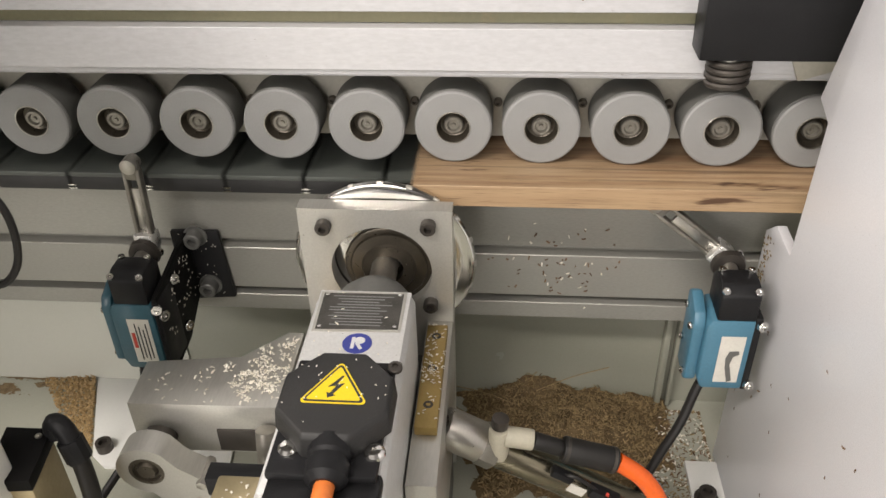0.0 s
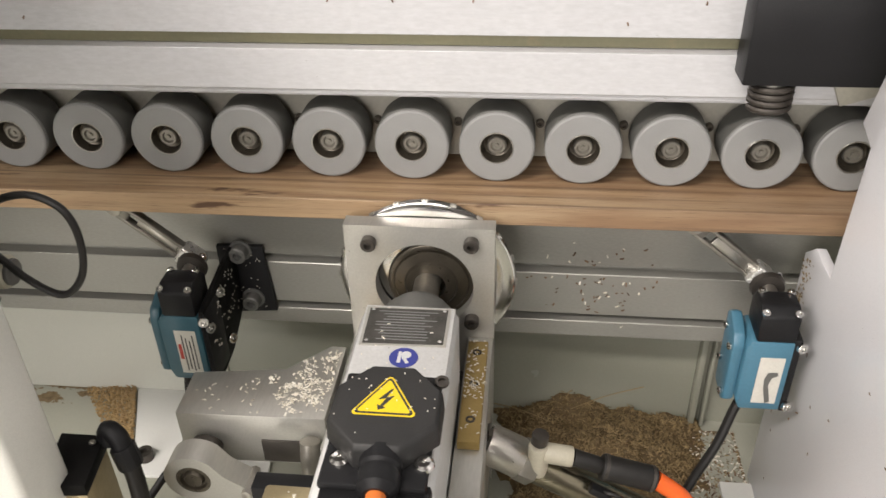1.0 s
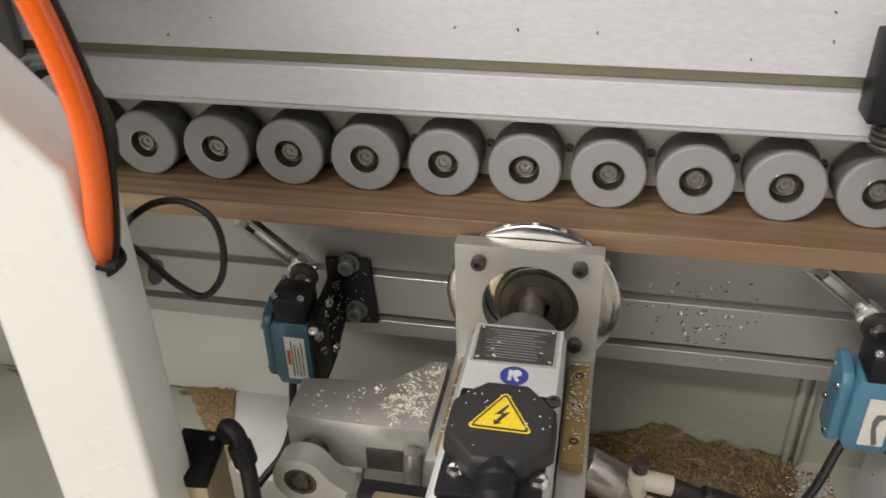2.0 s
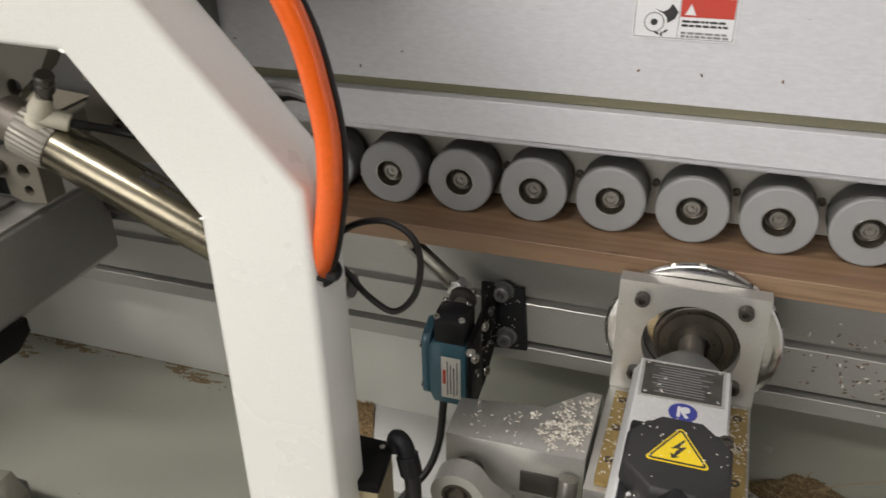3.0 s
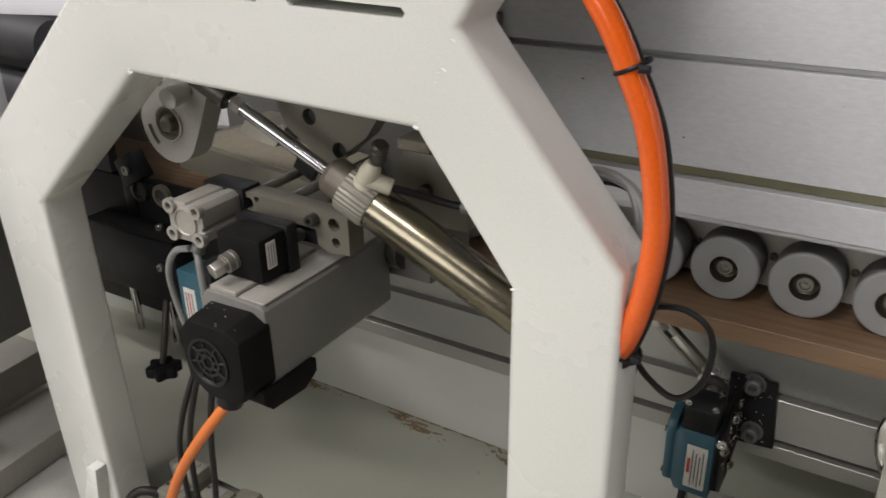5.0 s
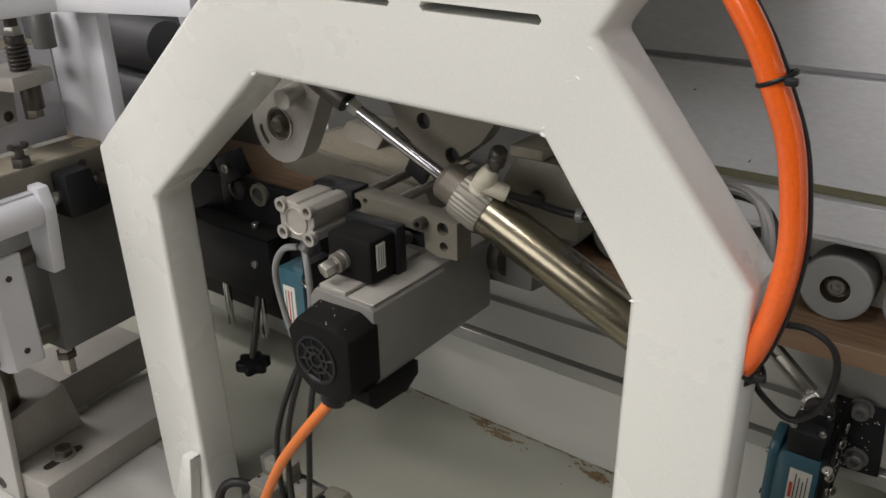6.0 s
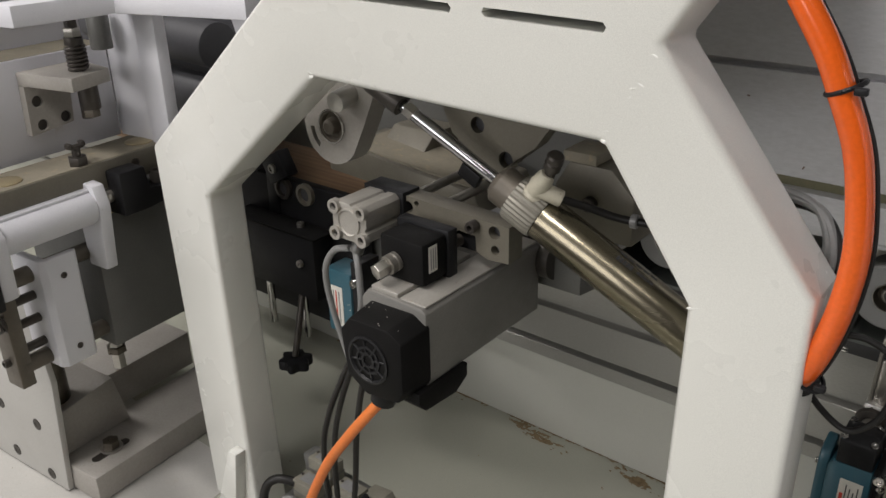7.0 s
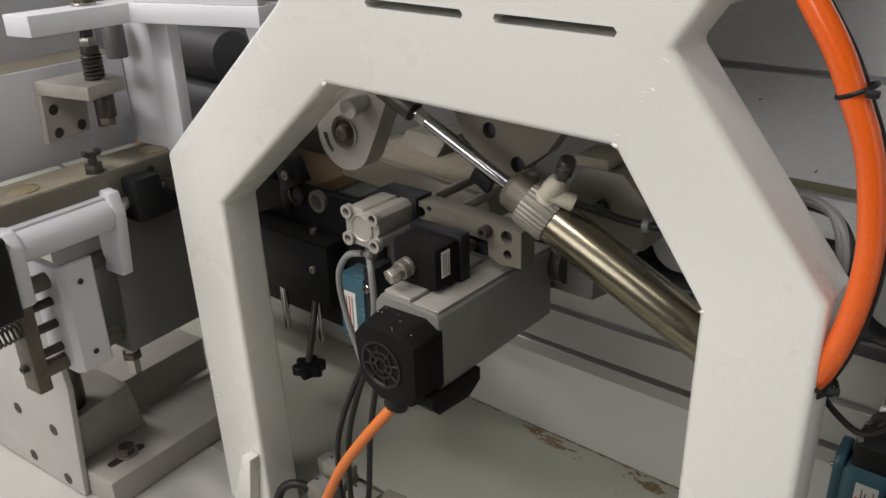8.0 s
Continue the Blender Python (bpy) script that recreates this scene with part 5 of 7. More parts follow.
# ---- rounding unit behind the arch ----
def rounding_unit():
    t = thing("rounding_unit", (-0.58, 0.32, FLOOR), "rounding head with a black-capped grey motor behind the arch", "rounding unit")
    # motor
    bm = bmesh.new()
    add_prism(bm, [(-0.612, 0.272), (-0.606, 0.280), (-0.5500, 0.280), (-0.5460, 0.2765), (-0.5460, 0.214), (-0.554, 0.206), (-0.606, 0.206), (-0.612, 0.214)], "y", 0.254, 0.412, bev=0.0012)
    motor = part("motor_body", bm, M_MOTORGREY, t, "grey alloy motor body")
    box_part("top_strip", (-0.604, 0.2570, 0.2795), (-0.5765, 0.350, 0.2835), M_DUSTALU, motor, "pale alloy strip")
    box_part("top_strip", (-0.5740, 0.2570, 0.2795), (-0.5480, 0.4105, 0.2815), M_DUSTALU, motor, "pale alloy strip")
    bm = bmesh.new()
    cap = [(-0.613, 0.258), (-0.602, 0.272), (-0.558, 0.274), (-0.5440, 0.266), (-0.5440, 0.219), (-0.550, 0.2075), (-0.586, 0.2025), (-0.608, 0.216)]
    add_prism(bm, cap, "y", 0.2260, 0.2570, bev=0.0016, seg=2)
    # the cap narrows towards its front
    for v in bm.verts:
        k = 1 - 0.09 * max(0.0, min(1.0, (0.2570 - v.co.y) / 0.031))
        v.co.x, v.co.z = -0.5785 + (v.co.x + 0.5785) * k, 0.232 + (v.co.z - 0.232) * k
    lid = part("fan_cap", bm, M_BLACKTOP, t, "dusty black fan cap")
    fc = Vector((-0.5810, 0.2262, 0.2380))
    bm = bmesh.new()
    add_lathe(bm, [(0.0205, 0.002), (0.0205, -0.0016), (0.0185, -0.0020), (0.0172, -0.0004), (0.0172, 0.002)], fc, (0, 1, 0), 36)
    part("grille_ring", bm, M_BLACK, lid)
    cyl_part("grille_back", fc + Vector((0, 0.0010, 0)), fc + Vector((0, 0.0002, 0)), 0.0172, M_SHADOWBOX, lid, seg=32, bev=0)
    for r in (0.0060, 0.0115):
        bm = bmesh.new()
        add_lathe(bm, [(r + 0.0011, 0.0002), (r + 0.0011, -0.0014), (r - 0.0011, -0.0014), (r - 0.0011, 0.0002)], fc, (0, 1, 0), 8)
        part("grille_ring", bm, M_BLACK, lid)
    for k in range(8):
        a = k * math.pi / 4 + 0.2
        bm = bmesh.new()
        add_cyl(bm, fc + Vector((0.004 * math.cos(a), -0.0006, 0.004 * math.sin(a))), fc + Vector((0.0178 * math.cos(a), -0.0006, 0.0178 * math.sin(a))), 0.0010, seg=6)
        part("grille_bar", bm, M_BLACK, lid)
    prism_part("lower_box", [(0.2400, 0.2140), (0.2400, 0.2040), (0.2480, 0.1950), (0.2860, 0.1920), (0.3010, 0.2010), (0.3010, 0.2130)], "x", -0.596, -0.5425, M_BLACKTOP, t, "black lower cover", bev=0.0008)
    cyl_part("cable_gland", (-0.5790, 0.2450, 0.2080), (-0.5840, 0.2420, 0.190), 0.0105, M_BLACK, t, "black cable gland", 14, 0.001)
    tube_part("motor_cable", [(-0.5850, 0.2440, 0.191), (-0.5960, 0.2370, 0.175), (-0.6160, 0.2300, 0.146), (-0.6450, 0.2280, 0.102), (-0.675, 0.226, 0.040), (-0.69, 0.205, -0.02), (-0.70, 0.19, FLOOR + 0.006), (-0.70, 0.1, FLOOR + 0.006)], 0.0047, M_ORANGE2, t, "orange motor cable", 14)
    # terminal box with its union
    box_part("terminal_box", (-0.6110, 0.2760, 0.2835), (-0.5660, 0.3060, 0.3200), M_BLACKTOP, t, "black terminal box", 0.003)
    box_part("terminal_flange", (-0.6190, 0.3060, 0.2800), (-0.5645, 0.3180, 0.3220), M_BLACK, t, "black flange", 0.0015)
    box_part("label", (-0.5662, 0.2830, 0.2940), (-0.5655, 0.2930, 0.3160), M_PAPER, t, "small pale label", 0)
    for k in range(3):
        box_part("print_line", (-0.5656, 0.2848 + 0.0028 * k, 0.2960), (-0.5652, 0.2858 + 0.0028 * k, 0.3140), M_GREYINK, t, bev=0)
    bm = bmesh.new()
    add_lathe(bm, [(0.0080, 0.0), (0.0080, 0.003), (0.0072, 0.0038), (0.0080, 0.0046), (0.0080, 0.0095), (0.0060, 0.0100), (0, 0.0100)], (-0.5940, 0.2765, 0.3000), (-0.12, -1, -0.15), 26)
    part("union_ring", bm, M_DARKALLOY, t, "grey steel union ring")
    cyl_part("union_nut", (-0.5955, 0.2670, 0.2985), (-0.5975, 0.2560, 0.2960), 0.0066, M_STEEL, t, "steel union nut", 6, 0.0006)
    # compact air cylinder
    bm = bmesh.new()
    add_prism(bm, [(-0.6715, 0.302), (-0.6670, 0.2985), (-0.6370, 0.2985), (-0.6325, 0.302), (-0.6325, 0.3090), (-0.6345, 0.3100), (-0.6345, 0.3130), (-0.6325, 0.3140), (-0.6325, 0.328), (-0.6370, 0.332), (-0.6450, 0.332), (-0.6460, 0.3300), (-0.6500, 0.3300), (-0.6510, 0.332), (-0.6670, 0.332), (-0.6715, 0.328)], "y", 0.284, 0.326, bev=0.0005)
    air = part("compact_cylinder", bm, M_DUSTALU, t, "silver compact air cylinder")
    for x in (-0.6670, -0.6370):
        for z in (0.3035, 0.3275):
            bm = bmesh.new()
            add_lathe(bm, [(0.0062, 0.004), (0.0062, -0.0015), (0.0035, -0.0015), (0.0030, 0.002), (0, 0.002)], (x, 0.282, z), (0, 1, 0), 18)
            part("corner_boss", bm, M_DUSTALU, air)
    bm = bmesh.new()
    add_lathe(bm, [(0.0125, 0.001), (0.0125, -0.0014), (0.0112, -0.0018), (0.0104, -0.0004), (0, -0.0004)], (-0.6520, 0.2838, 0.3155), (0, 1, 0), 32)
    part("end_disc", bm, M_DUSTALU, air)
    box_part("back_plate", (-0.6740, 0.3260, 0.2950), (-0.6290, 0.3480, 0.3335), M_BLACK, t, "black back plate")
    cyl_part("hose_fitting", (-0.6530, 0.300, 0.299), (-0.6550, 0.292, 0.284), 0.0060, M_GREYBLOCK, t, "grey hose fitting", 12)
    tube_part("air_tube", [(-0.6550, 0.292, 0.286), (-0.6480, 0.287, 0.272), (-0.6450, 0.285, 0.245), (-0.6520, 0.290, 0.220), (-0.66, 0.30, 0.16)], 0.0030, M_GREYCABLE, t, "clear grey air tube", 10)
    tube_part("air_tube", [(-0.6600, 0.290, 0.288), (-0.6800, 0.290, 0.280), (-0.6950, 0.292, 0.255), (-0.6940, 0.296, 0.215), (-0.68, 0.30, 0.16)], 0.0030, M_GREYCABLE, t, "clear grey air tube", 10)
    # slotted bar with a block at its end
    bm = bmesh.new()
    add_prism(bm, [(-0.6370, 0.3305), (-0.6375, 0.3100), (-0.6050, 0.3090), (-0.6040, 0.3140), (-0.5560, 0.3120), (-0.5550, 0.2985), (-0.5440, 0.2945), (-0.5235, 0.2960), (-0.5235, 0.3270)], "y", 0.3300, 0.3490,
              [circle(-0.6270, 0.3205, 0.0052, 16), circle(-0.6175, 0.3255, 0.0026, 12), circle(-0.5375, 0.3195, 0.0056, 16), circle(-0.5365, 0.3045, 0.0042, 14)])
    part("slotted_bar", bm, M_CASTING, t, "steel bar with holes")
    # Black block put in the bar's slot as its shade
    box_part("slot_shade_block", (-0.6040, 0.3340, 0.2960), (-0.5562, 0.3480, 0.3135), M_BLACK, t, "black block standing in for the shade in the slot under the bar", 0.001)
    # dark plugs give the bar's holes their shade
    for x, y in ((-0.6270, 0.3205), (-0.5375, 0.3195), (-0.5365, 0.3045)):
        cyl_part("hole_shade_plug", (x, 0.3380, y), (x, 0.3480, y), 0.0060, M_SHADOWBOX, t, "dark plug standing in for the shade in a hole", 14, 0)
    for x, z in ((-0.5560, 0.3215), (-0.5720, 0.3050)):
        screw_part("capscrew", (x, 0.3295, z), (0, -1, 0), 0.0052, 0.008, M_DARKSTEEL, t, "dark capscrew")
    for x, z in ((-0.655, 0.312), (-0.618, 0.312)):
        cyl_part("guide_pin", (x, 0.372, z), (x + 0.002, 0.440, z + 0.002), 0.0045, M_DARKALLOY, t, "grey guide pin", 20)
    # round lug with bearing
    c = (-0.7430, 0.3640)
    bm = bmesh.new()
    ring = [(c[0] + 0.0350 * math.cos(math.radians(a)), c[1] + 0.0350 * math.sin(math.radians(a))) for a in range(95, 331, 12)]
    ring += [(-0.7000, 0.3720), (-0.6790, 0.4170), (-0.6830, 0.4330), (-0.7180, 0.4240)]
    arc = [math.radians(q) for q in range(185, 231, 9)]
    slot = [(c[0] + 0.0275 * math.cos(a), c[1] + 0.0275 * math.sin(a)) for a in arc] + [(c[0] + 0.0225 * math.cos(a), c[1] + 0.0225 * math.sin(a)) for a in arc[::-1]]
    add_prism(bm, ring, "y", 0.3560, 0.3780, [circle(c[0] + 0.002, c[1] + 0.002, 0.0160, 28), slot])
    part("round_lug", bm, M_GREIGE, t, "grey round lug")
    bm = bmesh.new()
    add_lathe(bm, [(0.0158, 0.010), (0.0158, -0.002), (0.0128, -0.002), (0.0120, 0.002), (0.0085, 0.002), (0.0070, -0.006), (0.0040, -0.008), (0, -0.008)], (c[0] + 0.002, 0.3570, c[1] + 0.002), (0, 1, 0), 28)
    part("bearing", bm, M_RUSTY, t, "oily brown bearing")
    bm = bmesh.new()
    add_lathe(bm, [(0.0150, -0.0021), (0.0150, -0.0030), (0.0163, -0.0030), (0.0165, -0.0018)], (c[0] + 0.002, 0.3570, c[1] + 0.002), (0, 1, 0), 32)
    part("bearing_ring", bm, M_CHROME, t, "bright bearing ring")
    cyl_part("pin", (-0.7140, 0.3570, 0.4000), (-0.7120, 0.3340, 0.3970), 0.0092, M_ALU, t, "turned pin", 24, 0.0008)
    # guide casting under dust
    bm = bmesh.new()
    add_prism(bm, [(-0.840, 0.280), (-0.640, 0.270), (-0.630, 0.276), (-0.640, 0.296), (-0.790, 0.310), (-0.840, 0.306)], "y", 0.440, 0.5340, bev=0.003)
    part("guide_casting", bm, M_CASTING, t, "grey guide casting")
    bm = bmesh.new()
    add_prism(bm, [(-0.812, 0.3115), (-0.650, 0.2975), (-0.650, 0.2990), (-0.812, 0.3130)], "y", 0.446, 0.530)
    part("dust_layer", bm, M_DUSTY, t, "brown dust lying on the casting")
    bm = bmesh.new()
    add_prism(bm, [(0.475, 0.298), (0.505, 0.324), (0.545, 0.324), (0.545, 0.292)], "x", -0.800, -0.740, bev=0.002)
    part("sloped_rib", bm, M_CASTING, t, "dusty sloped rib")
    # dark plate added to hide the bright casing and rollers behind
    box_part("back_plate", (-0.870, 0.546, 0.250), (-0.510, 0.556, 0.450), M_GREYBLOCK, t, "dark grey plate added to cover the casing behind the arch", 0.001)
    # two-hole plate
    bm = bmesh.new()
    add_prism(bm, [(-0.612, 0.446), (-0.586, 0.390), (-0.545, 0.363), (-0.5080, 0.392), (-0.470, 0.446)], "y", 0.3400, 0.3560, [circle(-0.5615, 0.4005, 0.0066, 18), circle(-0.5345, 0.3775, 0.0066, 18)])
    part("hole_plate", bm, M_CASTING, t, "steel plate with two holes")
    # both holes are backed by a dark plug in place of shade
    for x, z in ((-0.5615, 0.4005), (-0.5345, 0.3775)):
        cyl_part("hole_shade_plug", (x, 0.3470, z), (x, 0.3555, z), 0.0066, M_SHADOWBOX, t, "dark plug standing in for the shade in a hole", 18, 0)
    box_part("tab", (-0.5760, 0.3340, 0.3540), (-0.5560, 0.3405, 0.3660), M_BLACK, t, "black tab under the plate", 0.001, Matrix.Rotation(0.5, 4, "Y"))
    prism_part("rear_block", [(-0.5080, 0.318), (-0.5080, 0.3560), (-0.4960, 0.3760), (-0.4600, 0.3760), (-0.4400, 0.3560), (-0.4400, 0.318)], "y", 0.370, 0.420, M_CASTING, t, "grey block", bev=0.002)
    box_part("rear_cap", (-0.5010, 0.368, 0.3765), (-0.4720, 0.402, 0.3850), M_DUSTY, t, "dusty brass cap", 0.001)
    screw_part("capscrew", (-0.4760, 0.3700, 0.3460), (0, -1, 0), 0.0060, 0.006, M_DARKSTEEL, t, "dark capscrew")
    box_part("side_frame", (-0.9000, 0.535, 0.045), (-0.8000, 0.575, 0.1700), M_GREYBLOCK, t, "grey carrier frame", 0.002)
    box_part("rear_bracket", (-0.6080, 0.412, 0.226), (-0.5720, 0.5885, 0.270), M_DARKSTEEL, t, "grey rear bracket on the beam", 0.002)
    cyl_part("round_boss", (-0.548, 0.425, 0.262), (-0.535, 0.425, 0.262), 0.020, M_DARKSTEEL, t, "round boss", 24)
    prism_part("foot_lug", [(0.420, 0.272), (0.420, 0.234), (0.470, 0.226), (0.490, 0.245), (0.490, 0.280)], "x", -0.5600, -0.5080, M_GREYBLOCK, t, "grey foot lug", bev=0.002)
    return t


def tilt_cylinder():
    a, b = Vector((-0.6010, 0.3030, 0.4205)), Vector((-0.3150, 0.3350, 0.2600))
    d = (b - a).normalized()
    t = thing("tilt_cylinder", (-0.46, 0.32, 0.3), "long polished air cylinder with a bright rod behind the arch", "air cylinder")
    collar = a + d * 0.112
    cyl_part("rod", a - d * 0.02, collar, 0.0051, M_ROD, t, "bright piston rod", 24)
    cyl_part("rod_nut", a + d * 0.004, a + d * 0.013, 0.0062, M_STEEL, t, "steel rod nut", 6)
    cyl_part("rod_eye", a - d * 0.032, a, 0.0095, M_DARKSTEEL, t, "dark rod eye", 20)
    bm = bmesh.new()
    add_lathe(bm, [(0.0050, 0.0), (0.0105, 0.0), (0.0140, 0.003), (0.0150, 0.0045), (0.0150, 0.0180), (0, 0.0180)], collar - d * 0.018, d, 36)
    part("nose", bm, M_RUSTY, t, "dark bronze nose ring")
    bm = bmesh.new()
    across = d.cross(Vector((0, 0, 1))).normalized()
    rings = []
    for along, deep in ((0.0, 0.0008), (0.002, 0.0), (0.022, 0.0), (0.025, 0.0008)):
        ring = []
        for k in range(64):
            r = (0.0188 if k % 2 else 0.0181) - deep
            a = 2 * math.pi * k / 64
            ring.append(bm.verts.new(collar + d * along + (across * math.cos(a) + across.cross(d) * math.sin(a)) * r))
        rings.append(ring)
    for low, high in zip(rings, rings[1:]):
        for k in range(64):
            bm.faces.new((low[k], low[(k + 1) % 64], high[(k + 1) % 64], high[k]))
    bm.faces.new(rings[0][::-1])
    bm.faces.new(rings[-1])
    bmesh.ops.recalc_face_normals(bm, faces=bm.faces[:])
    part("collar", bm, M_COLLAR, t, "knurled grey collar")
    cyl_part("barrel", collar + d * 0.025, b, 0.0168, M_BARREL, t, "polished bronze-grey barrel", 48)
    n = Vector((0, -0.35, 0.94))
    n = (n - d * n.dot(d)).normalized()
    side = d.cross(n).normalized()
    base = collar + d * 0.085
    # maker's print: plain bars wrapped on the barrel
    for k, (off, ln, wd) in enumerate(((-0.0065, 0.032, 0.0028), (-0.001, 0.014, 0.0040), (-0.001, 0.014, 0.0020))):
        bm = bmesh.new()
        shift = 0.0 if k < 2 else 0.017
        for s in range(5):
            u0, u1 = ln * s / 5, ln * (s + 0.8) / 5
            cpos = base + d * ((u0 + u1) / 2 + shift)
            p = cpos + (n * math.cos(off / 0.0166) + side * math.sin(off / 0.0166)) * 0.01665
            rot = Matrix((d, side, n)).transposed().to_4x4()
            add_box(bm, p - Vector(((u1 - u0) / 2, wd / 2, 0.0002)), p + Vector(((u1 - u0) / 2, wd / 2, 0.0002)), turn=rot)
        part("print_bar", bm, M_INK, t)
    # elbow fitting and its black tube
    e = collar + d * 0.012 + n * 0.016
    up = e + n * 0.013 + Vector((0.006, 0.001, 0.007))
    bm = bmesh.new()
    add_lathe(bm, [(0.0085, 0.0), (0.0085, 0.004), (0.0072, 0.006), (0.0078, 0.014), (0.0064, 0.0220), (0.0045, 0.0260), (0, 0.0260)], e - n * 0.003, up - e + n * 0.003, 22)
    part("elbow", bm, M_CREAM, t, "cream elbow fitting")
    out = e + n * 0.005 + Vector((0.017, 0.008, -0.006))
    cyl_part("elbow_arm", e + n * 0.007, out, 0.0062, M_CREAM, t, "cream elbow arm", 18, 0.001)
    bm = bmesh.new()
    add_lathe(bm, [(0.0040, -0.006), (0.0040, 0.003), (0.0062, 0.0040), (0.0062, 0.0095), (0.0054, 0.0105), (0.0062, 0.0115), (0.0062, 0.0150), (0.0050, 0.0165), (0, 0.0165)], up + Vector((0.002, 0.001, 0.002)), n + Vector((0.1, 0, 0.45)), 14)
    part("needle_screw", bm, M_DARKSTEEL, t, "dark ribbed needle screw")
    tube_part("tube", [out, (-0.452, 0.3340, 0.3610), (-0.438, 0.3410, 0.3560), (-0.424, 0.3450, 0.3545), (-0.405, 0.3470, 0.3560), (-0.38, 0.3480, 0.362)], 0.0030, M_CABLE, t, "glossy black air tube", 12)
    cyl_part("tube_clip", (-0.4265, 0.3445, 0.3548), (-0.4215, 0.3452, 0.3548), 0.0052, M_GREYCABLE, t, "clear tube clip", 14, 0.0006)
    box_part("tail_mount", b + Vector((-0.022, -0.016, -0.022)), b + Vector((0.010, 0.016, 0.012)), M_GREYBLOCK, t, "grey tail mount on the arch", 0.002)
    return t


def far_unit():
    """The black feed block with its knob, seen through the arch."""
    t = thing("guide_block", (-1.0, 0.51, FLOOR), "black guide block with ringed wheels behind the arch", "guide block")
    box_part("front_plate", (-1.330, 0.515, 0.020), (-0.865, 0.530, 0.2140), M_BLACK, t, "black front plate", 0.002)
    box_part("cover", (-1.080, 0.480, 0.071), (-0.922, 0.515, 0.158), M_BLACK, t, "black cover", 0.002)
    box_part("ledge", (-1.085, 0.478, 0.158), (-0.918, 0.515, 0.161), M_BLACKTOP, t, "dusty ledge")
    for x in (-1.006, -0.964):
        bm = bmesh.new()
        add_lathe(bm, [(0.0150, 0.0), (0.0150, -0.006), (0.0100, -0.007), (0.0092, 0.0)], (x, 0.515, 0.2020), (0, 1, 0), 28)
        ring = part("wheel_ring", bm, M_CASTING if x > -1.0 else M_DARKSTEEL, t, "steel ringed wheel")
        cyl_part("wheel_core", (x, 0.5148, 0.2020), (x, 0.5125, 0.2020), 0.0090, M_SHADOWBOX, ring, "dark wheel centre", 20, 0)
    for x in (-1.038, -0.968):
        cyl_part("guide_rod", (x, 0.497, -0.004), (x, 0.497, 0.0720), 0.0052, M_CHROME, t, "bright guide rod", 16)
    cyl_part("screw_stem", (-0.952, 0.458, -0.012), (-0.961, 0.490, 0.0730), 0.0045, M_DARKSTEEL, t, "threaded stem", 12)
    bm = bmesh.new()
    star = []
    for k in range(36):
        a = 2 * math.pi * k / 36
        r = 0.0205 + 0.0032 * math.cos(6 * a)
        star.append((-0.952 + r * math.cos(a), 0.458 + r * math.sin(a)))
    add_prism(bm, star, "z", -0.027, -0.013, bev=0.002)
    part("star_knob", bm, M_BLACK, t, "black star knob")
    screw_part("capscrew", (-0.945, 0.478, 0.122), (0, -1, 0), 0.005, 0.005, M_STEEL, t)
    screw_part("capscrew", (-0.965, 0.500, 0.1610), (0, 0, 1), 0.005, 0.006, M_STEEL, t)
    box_part("clip", (-1.030, 0.502, 0.214), (-0.990, 0.522, 0.250), M_BLACK, t, "black clip", 0.002, Matrix.Rotation(-0.5, 4, "Y"))
    box_part("clip_arm", (-1.040, 0.512, 0.150), (-1.020, 0.530, 0.225), M_BLACK, t, "", 0.001)
    screw_part("clip_screw", (-1.010, 0.501, 0.232), (0, -1, 0), 0.0065, 0.004, M_STEEL, t)
    # small teal switch
    s = thing("limit_switch", (-0.755, 0.365, 0.14), "small teal limit switch with a printed label beside the motor", "limit switch", "limit switches")
    box_part("body", (-0.7620, 0.355, 0.146), (-0.7270, 0.385, 0.2180), M_TEAL, s, "", 0.002)
    lab = box_part("label", (-0.7550, 0.3544, 0.155), (-0.7390, 0.3552, 0.200), M_PAPER, s, "pale printed label", 0)
    for k in range(3):
        box_part("print_line", (-0.7525 + 0.004 * k, 0.3540, 0.159), (-0.7510 + 0.004 * k, 0.3545, 0.195), M_REDINK if k == 1 else M_GREYINK, lab, bev=0)
    box_part("mounting_strip", (-0.7270, 0.357, 0.133), (-0.7150, 0.386, 0.232), M_BLACK, s, "black mounting strip")
    screw_part("screw", (-0.7220, 0.356, 0.210), (0, -1, 0.2), 0.0046, 0.003, M_CHROME, s)
    box_part("holder", (-0.7250, 0.386, 0.172), (-0.7150, 0.5300, 0.200), M_GREYBLOCK, s, "grey holder")
    # three black leads going down
    w = thing("cable_bundle", (-0.66, 0.26, 0.05), "three thin black cables hanging down to the valves", "cable")
    for k, pts in enumerate(([(-0.626, 0.264, 0.205), (-0.639, 0.261, 0.178), (-0.659, 0.260, 0.133), (-0.673, 0.262, 0.085), (-0.682, 0.27, 0.0), (-0.69, 0.28, FLOOR + 0.01)],
                             [(-0.622, 0.264, 0.205), (-0.633, 0.261, 0.178), (-0.650, 0.260, 0.126), (-0.659, 0.262, 0.075), (-0.668, 0.27, 0.0), (-0.675, 0.28, FLOOR + 0.01)],
                             [(-0.612, 0.268, 0.205), (-0.618, 0.264, 0.175), (-0.627, 0.263, 0.128), (-0.636, 0.266, 0.072), (-0.648, 0.27, 0.0), (-0.66, 0.28, FLOOR + 0.01)])):
        tube_part("cable", [(x - 0.008, y, z) for x, y, z in pts], 0.0028, M_CABLE, w, "", 10)


